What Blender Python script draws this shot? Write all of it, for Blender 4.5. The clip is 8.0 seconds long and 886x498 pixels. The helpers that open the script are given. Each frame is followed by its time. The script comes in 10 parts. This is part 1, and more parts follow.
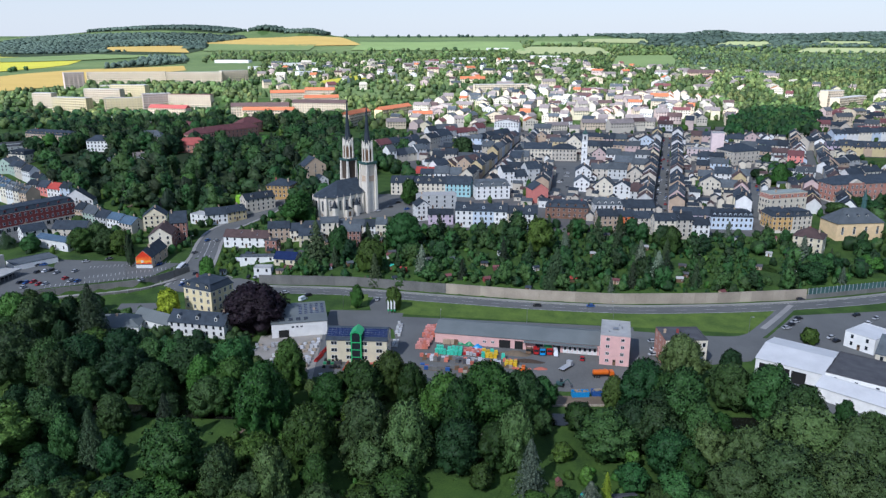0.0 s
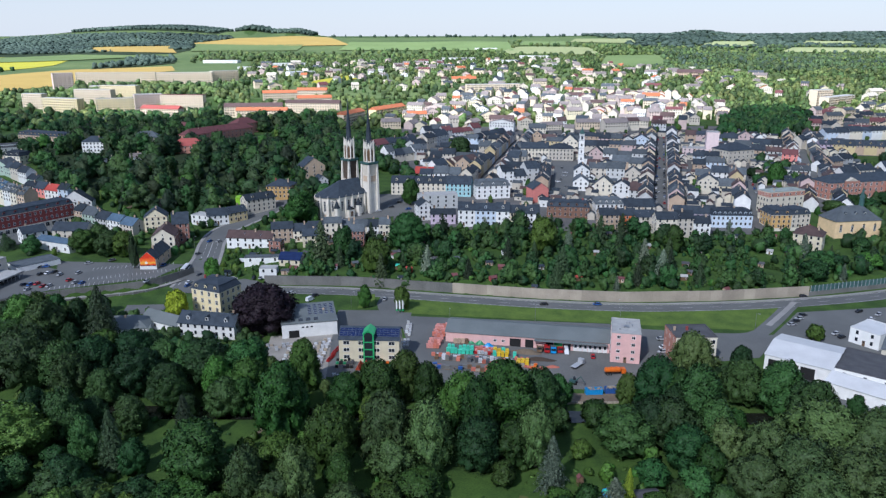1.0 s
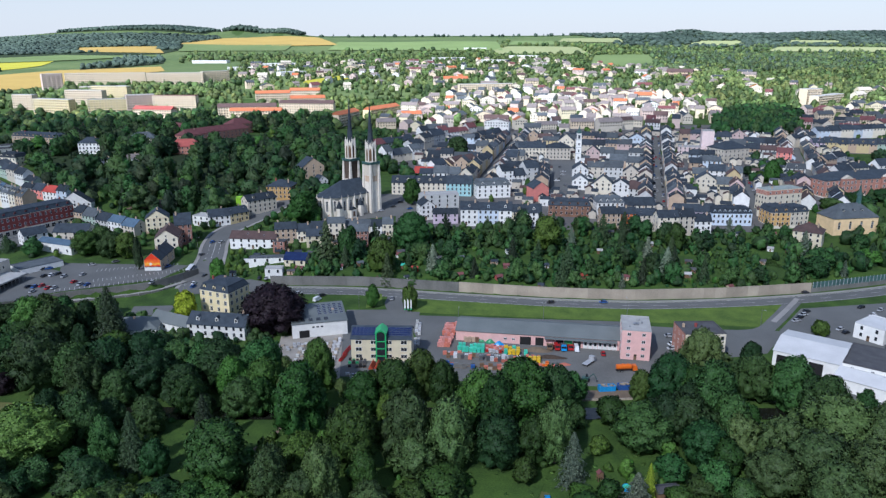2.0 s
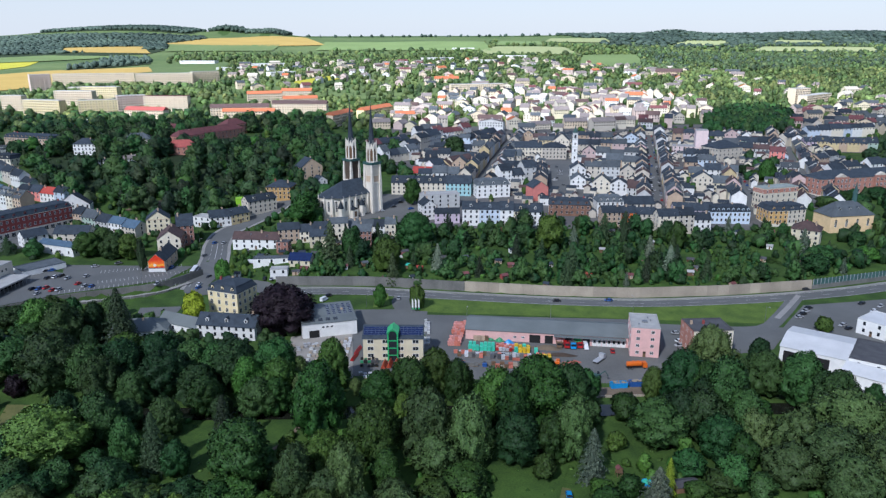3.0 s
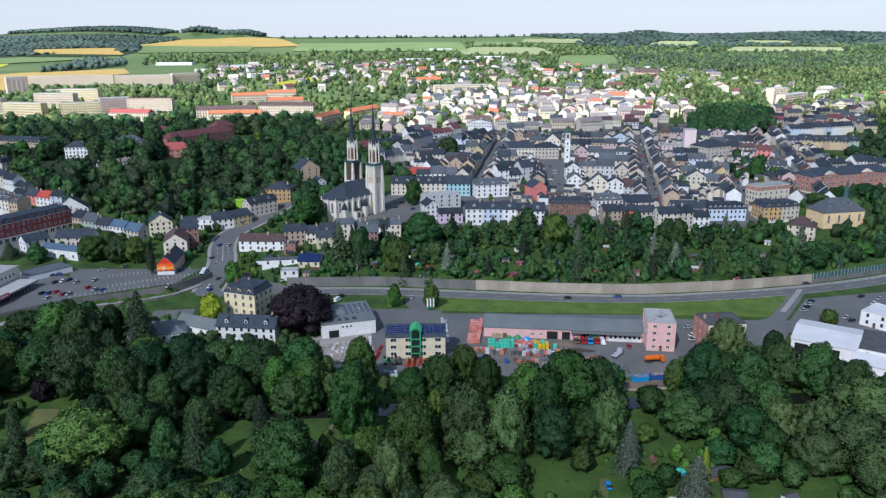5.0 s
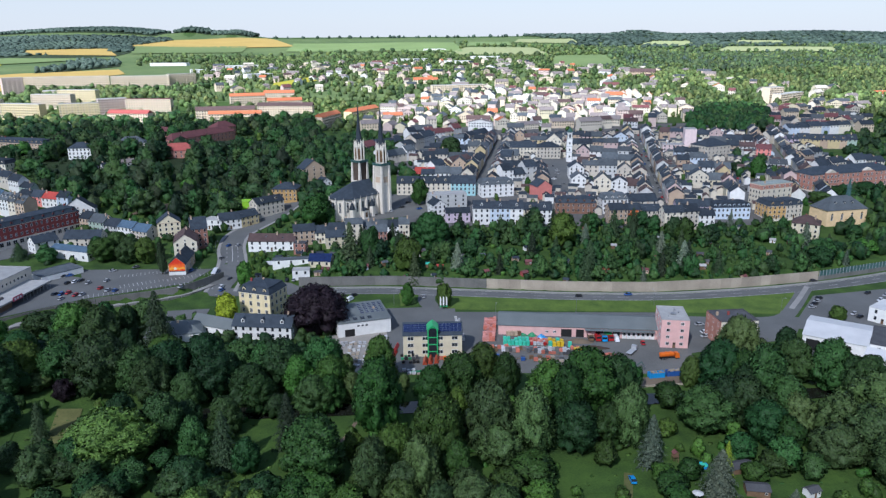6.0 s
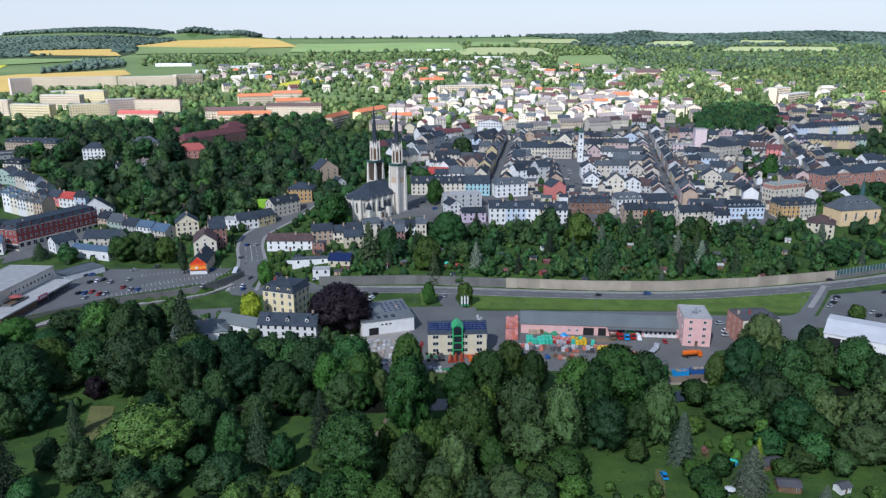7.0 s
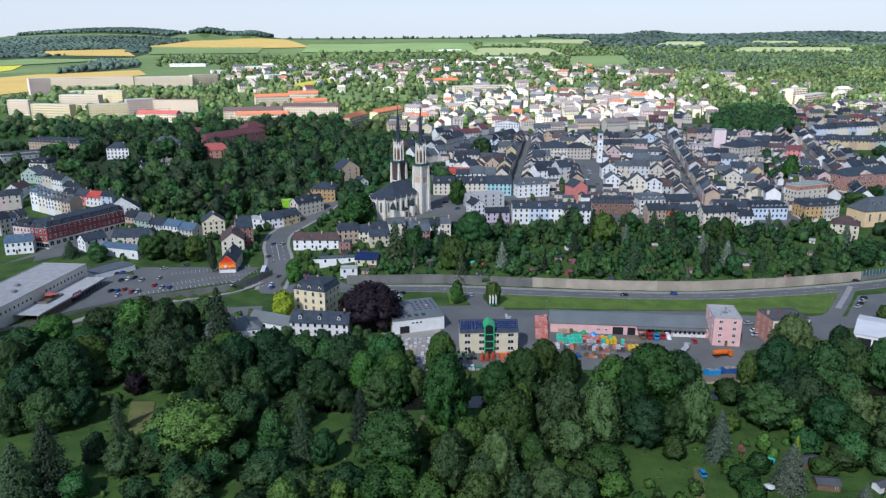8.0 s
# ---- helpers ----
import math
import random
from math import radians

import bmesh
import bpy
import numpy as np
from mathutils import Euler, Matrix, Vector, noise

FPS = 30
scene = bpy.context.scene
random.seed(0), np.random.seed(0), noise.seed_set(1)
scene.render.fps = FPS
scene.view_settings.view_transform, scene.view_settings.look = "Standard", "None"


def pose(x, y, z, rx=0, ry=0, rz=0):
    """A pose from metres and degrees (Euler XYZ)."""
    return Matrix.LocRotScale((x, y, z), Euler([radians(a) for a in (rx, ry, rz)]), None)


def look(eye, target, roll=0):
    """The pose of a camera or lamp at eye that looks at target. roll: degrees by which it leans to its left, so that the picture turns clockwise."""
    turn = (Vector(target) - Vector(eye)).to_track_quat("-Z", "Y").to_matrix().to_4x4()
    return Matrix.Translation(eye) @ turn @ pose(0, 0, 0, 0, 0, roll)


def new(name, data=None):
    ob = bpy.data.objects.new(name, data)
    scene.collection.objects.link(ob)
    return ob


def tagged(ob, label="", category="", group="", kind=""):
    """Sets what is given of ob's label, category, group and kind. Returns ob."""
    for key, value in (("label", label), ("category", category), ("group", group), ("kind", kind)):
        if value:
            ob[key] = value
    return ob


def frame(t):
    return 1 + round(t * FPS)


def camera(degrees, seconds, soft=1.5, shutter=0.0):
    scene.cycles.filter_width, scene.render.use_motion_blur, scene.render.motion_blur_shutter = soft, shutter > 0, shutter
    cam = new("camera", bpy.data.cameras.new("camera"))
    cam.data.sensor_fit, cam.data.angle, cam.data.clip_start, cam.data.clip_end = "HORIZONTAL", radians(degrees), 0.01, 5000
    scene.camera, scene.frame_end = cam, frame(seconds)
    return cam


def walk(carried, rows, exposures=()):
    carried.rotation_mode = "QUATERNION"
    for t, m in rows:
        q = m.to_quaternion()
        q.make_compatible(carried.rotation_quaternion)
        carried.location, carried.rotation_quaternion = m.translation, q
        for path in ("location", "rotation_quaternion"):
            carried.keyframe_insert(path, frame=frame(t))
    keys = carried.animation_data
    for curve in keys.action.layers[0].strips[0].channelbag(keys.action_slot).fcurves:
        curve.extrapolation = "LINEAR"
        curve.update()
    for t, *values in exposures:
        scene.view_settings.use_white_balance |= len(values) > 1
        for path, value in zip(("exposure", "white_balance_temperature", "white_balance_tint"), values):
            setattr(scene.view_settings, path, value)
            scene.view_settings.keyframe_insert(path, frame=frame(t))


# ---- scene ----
cam = camera(62.7, 8.0, soft=1.34)
METRES, EYE, TILT, LEAN, TURN = 82.0, 126.0, -16.0, 0.0, 0.0
ROWS = [
    (0.0, 0.0, 0.0, 0.0, 0.0, 0.0, -0.0),
    (0.5, -0.0585, -0.0065, -0.0011, -0.48, -0.01, 0.15),
    (1.0, -0.1224, -0.0143, -0.0019, -1.01, -0.01, 0.32),
    (1.5, -0.1805, -0.0217, -0.003, -1.47, -0.02, 0.5),
    (3.0, -0.3653, -0.0475, -0.0052, -3.03, -0.05, 1.0),
    (3.5, -0.4238, -0.0563, -0.0054, -3.53, -0.04, 1.16),
    (4.0, -0.4864, -0.066, -0.0056, -4.06, -0.04, 1.34),
    (4.5, -0.5448, -0.0753, -0.0063, -4.57, -0.04, 1.5),
    (6.0, -0.7326, -0.1067, -0.0094, -5.66, -0.06, 1.93),
    (6.5, -0.7932, -0.1173, -0.0098, -5.69, -0.05, 1.95),
    (7.0, -0.8599, -0.1296, -0.0103, -5.59, -0.04, 1.92),
    (7.5, -0.9215, -0.1414, -0.011, -5.34, -0.02, 1.85),
    (8.0, -0.9875, -0.155, -0.0114, -4.93, 0.0, 1.73),
]
walk(cam, [(t, pose(0, 0, EYE, TILT, LEAN, TURN) @ pose(METRES * x, METRES * y, METRES * z, 90 + pitch, roll, yaw)) for t, x, y, z, yaw, pitch, roll in ROWS],
     exposures=[(0.0, 0.95, 5400, 15.5), (8.0, 0.95, 5400, 15.5)])

# ---- light ----
SUN_DIR = Vector((-0.45, -0.72, 0.78)).normalized()
world = bpy.data.worlds.new("sky")
scene.world = world
world.use_nodes = True
wn = world.node_tree.nodes
sky = wn.new("ShaderNodeTexSky")
sky.sky_type = "NISHITA"
sky.sun_disc = False
sky.sun_elevation = math.asin(SUN_DIR.z)
sky.sun_rotation = math.atan2(SUN_DIR.x, SUN_DIR.y)
sky.air_density, sky.dust_density, sky.ozone_density = 1.0, 0.5, 1.5
wn["Background"].inputs["Strength"].default_value = 0.058
# thin summer clouds on a flat layer, closing up into white haze towards the horizon
wl = world.node_tree.links
way, cut, lay, puff, ramp_, veil = (wn.new("ShaderNode" + k) for k in ("TexCoord", "SeparateXYZ", "VectorMath", "TexNoise", "ValToRGB", "Mix"))
wl.new(way.outputs["Generated"], cut.inputs[0])
rise_, flat_ = wn.new("ShaderNodeMath"), wn.new("ShaderNodeCombineXYZ")
rise_.operation, rise_.inputs[1].default_value = "ADD", 0.12
wl.new(cut.outputs["Z"], rise_.inputs[0])
for k in range(3):
    wl.new(rise_.outputs[0], flat_.inputs[k])
lay.operation = "DIVIDE"
wl.new(way.outputs["Generated"], lay.inputs[0]), wl.new(flat_.outputs[0], lay.inputs[1])
puff.inputs["Scale"].default_value, puff.inputs["Detail"].default_value, puff.inputs["Roughness"].default_value = 0.9, 8, 0.6
wl.new(lay.outputs[0], puff.inputs["Vector"])
ramp_.color_ramp.elements[0].position, ramp_.color_ramp.elements[1].position = 0.45, 0.75
ramp_.color_ramp.elements[0].color, ramp_.color_ramp.elements[1].color = (0.0, 0.0, 0.0, 1), (0.4, 0.4, 0.4, 1)
wl.new(puff.outputs[0], ramp_.inputs[0])
haze = wn.new("ShaderNodeMapRange")
for nm, v in (("From Min", 0.0), ("From Max", 0.42), ("To Min", 0.84), ("To Max", 0.0)):
    haze.inputs[nm].default_value = v
wl.new(cut.outputs["Z"], haze.inputs["Value"])
most = wn.new("ShaderNodeMath")
most.operation = "MAXIMUM"
wl.new(ramp_.outputs[0], most.inputs[0]), wl.new(haze.outputs[0], most.inputs[1])
veil.data_type = "RGBA"
wl.new(most.outputs[0], veil.inputs[0]), wl.new(sky.outputs[0], veil.inputs[6])
veil.inputs[7].default_value = (7.35, 7.4, 6.95, 1)
wl.new(veil.outputs[2], wn["Background"].inputs["Color"])
sun = new("sun", bpy.data.lights.new("sun", "SUN"))
sun.data.energy, sun.data.angle, sun.data.color = 4.05, radians(0.53), (1.0, 0.94, 0.83)
sun.matrix_world = look(SUN_DIR * 2000, (0, 0, 0))


# ---- materials ----
def material(name, color, color2=None, rough=0.85, scale=0.6, fine=6.0, bump=0.15, metal=0.0, vary=0.12, spec=0.3):
    """Two scales of noise between two colours, a random shade for each object and a fine relief."""
    m = bpy.data.materials.new(name)
    m.use_nodes = True
    n, l = m.node_tree.nodes, m.node_tree.links
    b = n["Principled BSDF"]
    color2 = color2 or tuple(c * 0.72 for c in color)
    tc = n.new("ShaderNodeTexCoord")
    big, small = n.new("ShaderNodeTexNoise"), n.new("ShaderNodeTexNoise")
    for node, s in ((big, scale), (small, fine)):
        node.inputs["Scale"].default_value = s
        node.inputs["Detail"].default_value = 5
        l.new(tc.outputs["Object"], node.inputs["Vector"])
    mix = n.new("ShaderNodeMix")
    mix.data_type = "FLOAT"
    mix.inputs[0].default_value = 0.4
    l.new(big.outputs[0], mix.inputs[2]), l.new(small.outputs[0], mix.inputs[3])
    ramp = n.new("ShaderNodeValToRGB")
    ramp.color_ramp.elements[0].position, ramp.color_ramp.elements[1].position = 0.36, 0.64
    ramp.color_ramp.elements[0].color, ramp.color_ramp.elements[1].color = (*color2, 1), (*color, 1)
    l.new(mix.outputs[0], ramp.inputs[0])
    info = n.new("ShaderNodeObjectInfo")
    mr = n.new("ShaderNodeMapRange")
    mr.inputs["To Min"].default_value, mr.inputs["To Max"].default_value = 1 - vary, 1 + vary
    l.new(info.outputs["Random"], mr.inputs["Value"])
    hsv = n.new("ShaderNodeHueSaturation")
    l.new(mr.outputs[0], hsv.inputs["Value"]), l.new(ramp.outputs[0], hsv.inputs["Color"])
    l.new(hsv.outputs[0], b.inputs["Base Color"])
    b.inputs["Roughness"].default_value, b.inputs["Metallic"].default_value = rough, metal
    b.inputs["Specular IOR Level"].default_value = spec
    if bump:
        bp = n.new("ShaderNodeBump")
        bp.inputs["Strength"].default_value, bp.inputs["Distance"].default_value = bump, 0.05
        l.new(small.outputs[0], bp.inputs["Height"]), l.new(bp.outputs[0], b.inputs["Normal"])
    return m


def foliage(name, color, color2, scale=0.09, spread=0.055, grain=0.34, fine=1.7):
    """Leaves: a shade for each leaf, and a tone and a hue of its own for each tree."""
    m = bpy.data.materials.new(name)
    m.use_nodes = True
    n, l = m.node_tree.nodes, m.node_tree.links
    b = n["Principled BSDF"]
    geo, info, tc, cell = (n.new("ShaderNode" + k) for k in ("NewGeometry", "ObjectInfo", "TexCoord", "TexVoronoi"))
    cell.inputs["Scale"].default_value = scale
    flat = n.new("ShaderNodeMapping")
    flat.inputs["Scale"].default_value = (1, 1, 0.05)
    l.new(tc.outputs["Object"], flat.inputs["Vector"]), l.new(flat.outputs[0], cell.inputs["Vector"])
    rgb = n.new("ShaderNodeSeparateColor")
    l.new(cell.outputs["Color"], rgb.inputs[0])

    def calc(op, p, q):
        node = n.new("ShaderNodeMath")
        node.operation = op
        for k, v in enumerate((p, q)):
            if isinstance(v, (int, float)):
                node.inputs[k].default_value = v
            elif v is not None:
                l.new(v, node.inputs[k])
        return node.outputs[0]
    tone = calc("FRACT", calc("ADD", rgb.outputs[0], info.outputs["Random"]), None)
    tint = calc("FRACT", calc("ADD", rgb.outputs[1], calc("MULTIPLY", info.outputs["Random"], 7.3)), None)
    both = calc("ADD", calc("MULTIPLY", geo.outputs["Random Per Island"], grain), calc("MULTIPLY", tone, 1 - grain))
    ramp = n.new("ShaderNodeValToRGB")
    ramp.color_ramp.elements[0].color, ramp.color_ramp.elements[1].color = (*color2, 1), (*color, 1)
    ramp.color_ramp.elements[0].position, ramp.color_ramp.elements[1].position = 0.1, 0.9
    l.new(both, ramp.inputs[0])
    hsv = n.new("ShaderNodeHueSaturation")
    l.new(ramp.outputs[0], hsv.inputs["Color"])
    l.new(calc("ADD", calc("MULTIPLY", tint, spread), 0.5 - spread * 0.75), hsv.inputs["Hue"])
    leaf = n.new("ShaderNodeTexNoise")
    leaf.inputs["Scale"].default_value, leaf.inputs["Detail"].default_value = fine, 4
    l.new(geo.outputs["Position"], leaf.inputs["Vector"])
    mottle = calc("ADD", calc("MULTIPLY", leaf.outputs[0], 2.5), -0.25)
    l.new(calc("MULTIPLY", calc("ADD", calc("MULTIPLY", tone, 0.42), 0.79), mottle), hsv.inputs["Value"])
    l.new(hsv.outputs[0], b.inputs["Base Color"])
    b.inputs["Roughness"].default_value = 0.65
    b.inputs["Specular IOR Level"].default_value = 0.25
    return m


M = {}
for nm, c in dict(white=(0.80, 0.80, 0.765), cream=(0.74, 0.68, 0.54), yellow=(0.62, 0.51, 0.28), pink=(0.60, 0.46, 0.43), hall_pink=(0.76, 0.47, 0.43),
                  beige=(0.60, 0.55, 0.455), grey=(0.54, 0.55, 0.53), ochre=(0.56, 0.36, 0.14), salmon=(0.70, 0.25, 0.21), slab_cream=(0.74, 0.62, 0.45), slab_yellow=(0.70, 0.60, 0.34), slab_rose=(0.60, 0.48, 0.43),
                  sky_blue=(0.58, 0.66, 0.74), mint=(0.42, 0.53, 0.44), turquoise=(0.38, 0.62, 0.64), lilac=(0.54, 0.45, 0.53),
                  orange=(0.75, 0.20, 0.06), pale_yellow=(0.72, 0.65, 0.46), lime=(0.36, 0.70, 0.04), tan=(0.50, 0.38, 0.27), villa_yellow=(0.84, 0.72, 0.43), rose_white=(0.76, 0.62, 0.60), chapel_ochre=(0.78, 0.58, 0.33)).items():
    M[nm] = material(nm + "_render", c, tuple(v * 0.82 for v in c), 0.9, 0.35, 3.0, 0.12)
M["school_brick"] = material("school_brick", (0.47, 0.235, 0.175), (0.36, 0.175, 0.13), 0.9, 0.5, 8.0, 0.3)
M["brick"] = material("red_brick", (0.34, 0.085, 0.075), (0.24, 0.06, 0.055), 0.9, 0.5, 8.0, 0.3)
M["tenement_brick"] = material("tenement_brick", (0.34, 0.175, 0.13), (0.24, 0.12, 0.09), 0.9, 0.5, 8.0, 0.3)
M["pale_green_roof"] = material("pale_green_sheet_roof", (0.30, 0.34, 0.31), (0.22, 0.25, 0.23), 0.7, 0.3, 3.0, 0.1)
M["brown_brick"] = material("brown_brick", (0.27, 0.15, 0.10), (0.18, 0.10, 0.07), 0.9, 0.5, 8.0, 0.3)
M["stone"] = material("pale_stone", (0.78, 0.73, 0.63), (0.64, 0.59, 0.50), 0.9, 0.3, 2.5, 0.3)
M["dark_stone"] = material("soot_dark_stone", (0.10, 0.075, 0.055), (0.06, 0.045, 0.035), 0.9, 0.3, 2.5, 0.3)
M["slate"] = material("slate_roof", (0.047, 0.060, 0.075), (0.026, 0.034, 0.044), 0.7, 0.4, 5.0, 0.4, vary=0.3, spec=0.18)
M["grey_roof"] = material("grey_roof", (0.106, 0.122, 0.132), (0.066, 0.077, 0.085), 0.75, 0.3, 4.0, 0.3, vary=0.25, spec=0.2)
M["blue_roof"] = material("blue_grey_roof", (0.085, 0.135, 0.19), (0.055, 0.09, 0.13), 0.7, 0.4, 5.0, 0.3)
M["lime_roof"] = material("lime_green_sheet", (0.34, 0.62, 0.05), (0.26, 0.50, 0.04), 0.6, 0.3, 4.0, 0.1)
M["brown_roof"] = material("brown_tile_roof", (0.115, 0.075, 0.068), (0.07, 0.047, 0.045), 0.8, 0.4, 5.0, 0.4, vary=0.2)
M["maroon_roof"] = material("maroon_roof", (0.19, 0.072, 0.072), (0.125, 0.052, 0.053), 0.75, 0.2, 3.0, 0.3, vary=0.15)
M["red_roof"] = material("red_tile_roof", (0.44, 0.07, 0.05), (0.30, 0.05, 0.04), 0.8, 0.4, 5.0, 0.4)
M["red_tile"] = material("weathered_red_tile", (0.44, 0.115, 0.095), (0.31, 0.08, 0.07), 0.8, 0.4, 5.0, 0.4)
M["orange_roof"] = material("orange_tile_roof", (0.50, 0.17, 0.075), (0.40, 0.13, 0.06), 0.85, 0.3, 4.0, 0.3)
# Roof paled in its base colour for sun glare on slate.
M["pale_roof"] = material("sun_lightened_roof", (0.27, 0.235, 0.22), (0.19, 0.165, 0.155), 0.85, 0.3, 4.0, 0.3, vary=0.2)
M["bitumen"] = material("bitumen_roof", (0.09, 0.092, 0.095), (0.055, 0.055, 0.06), 0.8, 0.25, 3.0, 0.3)
M["gravel_roof"] = material("gravel_roof", (0.42, 0.42, 0.40), (0.32, 0.32, 0.31), 0.9, 0.3, 6.0, 0.3)
M["white_metal"] = material("white_sheet_metal", (0.66, 0.665, 0.655), (0.54, 0.545, 0.54), 0.45, 0.15, 3.0, 0.05, vary=0.05)
M["grey_sheet"] = material("grey_sheet_roof", (0.165, 0.185, 0.182), (0.125, 0.142, 0.140), 0.6, 0.12, 3.0, 0.1)
M["frame"] = material("white_window_frame", (0.70, 0.70, 0.68), (0.6, 0.6, 0.58), 0.5, 1.0, 6.0, 0.0)
M["glass"] = material("window_glass", (0.024, 0.029, 0.036), (0.014, 0.018, 0.023), 0.06, 0.4, 1.0, 0.0, spec=0.5)
M["solar"] = material("solar_panel", (0.018, 0.035, 0.11), (0.012, 0.02, 0.07), 0.12, 0.5, 2.0, 0.0, spec=0.5)
M["metal"] = material("galvanised_metal", (0.42, 0.43, 0.44), (0.30, 0.31, 0.32), 0.4, 1.0, 6.0, 0.1, 0.8)
M["green_paint"] = material("green_paint", (0.05, 0.42, 0.14), (0.04, 0.32, 0.11), 0.4, 0.6, 4.0, 0.0)
M["copper"] = material("green_copper", (0.06, 0.13, 0.12), (0.035, 0.08, 0.075), 0.6, 0.6, 4.0, 0.1)
M["concrete"] = material("concrete", (0.41, 0.355, 0.275), (0.29, 0.25, 0.195), 0.9, 0.12, 2.0, 0.3)
M["dark_concrete"] = material("weathered_concrete", (0.20, 0.195, 0.18), (0.12, 0.12, 0.11), 0.9, 0.12, 2.0, 0.3)
M["asphalt"] = material("asphalt", (0.150, 0.154, 0.148), (0.112, 0.116, 0.112), 0.88, 0.06, 2.5, 0.15, vary=0.03)
M["old_asphalt"] = material("pale_asphalt", (0.168, 0.168, 0.156), (0.115, 0.116, 0.108), 0.9, 0.05, 1.6, 0.15, vary=0.03)
M["paving"] = material("town_paving", (0.135, 0.132, 0.126), (0.088, 0.086, 0.082), 0.9, 0.08, 1.5, 0.15)
M["footway"] = material("footway_paving", (0.33, 0.32, 0.30), (0.25, 0.245, 0.23), 0.9, 0.1, 2.0, 0.15, vary=0.03)
M["line_paint"] = material("road_paint", (0.62, 0.62, 0.60), (0.42, 0.42, 0.41), 0.7, 0.4, 3.0, 0.0)
M["lawn"] = material("mown_grass", (0.125, 0.19, 0.030), (0.060, 0.105, 0.018), 0.95, 0.12, 1.2, 0.4, vary=0.05)
M["meadow"] = material("rough_meadow", (0.062, 0.116, 0.018), (0.024, 0.054, 0.010), 0.95, 0.12, 1.6, 0.6, vary=0.05)
# Undergrowth whose dark colour stands in for shade between the trees.
M["undergrowth"] = material("undergrowth_with_shade", (0.030, 0.050, 0.016), (0.016, 0.030, 0.010), 0.95, 0.02, 0.2, 0.5)
M["pale_gravel"] = material("pale_yard_gravel", (0.36, 0.335, 0.295), (0.25, 0.235, 0.205), 0.95, 0.15, 3.0, 0.3)
M["earth"] = material("bare_earth", (0.20, 0.155, 0.105), (0.13, 0.10, 0.07), 0.95, 0.08, 1.0, 0.4)
M["far_meadow"] = material("sunlit_far_grassland", (0.15, 0.205, 0.068), (0.075, 0.125, 0.038), 0.95, 0.004, 0.05, 0.2)
M["dry_grass"] = material("dry_tan_grass", (0.150, 0.150, 0.050), (0.085, 0.095, 0.03), 0.95, 0.1, 1.2, 0.4)
M["wheat"] = material("ripe_grain_field", (0.44, 0.315, 0.085), (0.38, 0.27, 0.07), 0.95, 0.01, 0.12, 0.2, vary=0.06)
M["rape"] = material("flowering_rape_field", (0.44, 0.41, 0.03), (0.36, 0.35, 0.03), 0.95, 0.01, 0.12, 0.2)
M["green_field"] = material("green_crop_field", (0.19, 0.265, 0.09), (0.145, 0.21, 0.07), 0.95, 0.006, 0.08, 0.2, vary=0.2)
M["pale_field"] = material("pale_green_field", (0.34, 0.37, 0.17), (0.28, 0.32, 0.14), 0.95, 0.006, 0.08, 0.2, vary=0.1)
M["water"] = material("river_water", (0.020, 0.022, 0.016), (0.012, 0.014, 0.010), 0.08, 0.3, 1.5, 0.15, spec=0.5)
M["bark"] = material("bark", (0.085, 0.062, 0.045), (0.05, 0.037, 0.028), 0.95, 1.5, 9.0, 0.5)
M["timber"] = material("weathered_timber", (0.20, 0.125, 0.07), (0.12, 0.075, 0.045), 0.85, 0.8, 9.0, 0.3)
M["rubber"] = material("black_rubber", (0.02, 0.02, 0.02), (0.012, 0.012, 0.012), 0.8, 2.0, 9.0, 0.0)
for nm, c in dict(white=(0.75, 0.76, 0.77), silver=(0.40, 0.41, 0.42), black=(0.015, 0.015, 0.018), red=(0.42, 0.02, 0.02),
                  blue=(0.03, 0.10, 0.32), grey=(0.12, 0.125, 0.13), orange=(0.75, 0.16, 0.01), yellow=(0.75, 0.50, 0.02),
                  teal=(0.10, 0.62, 0.42), bright_blue=(0.03, 0.28, 0.62), green=(0.03, 0.24, 0.10), rust=(0.42, 0.075, 0.035)).items():
    M["p_" + nm] = material(nm + "_paint", c, tuple(v * 0.8 for v in c), 0.35, 0.6, 4.0, 0.0, vary=0.1, spec=0.5)
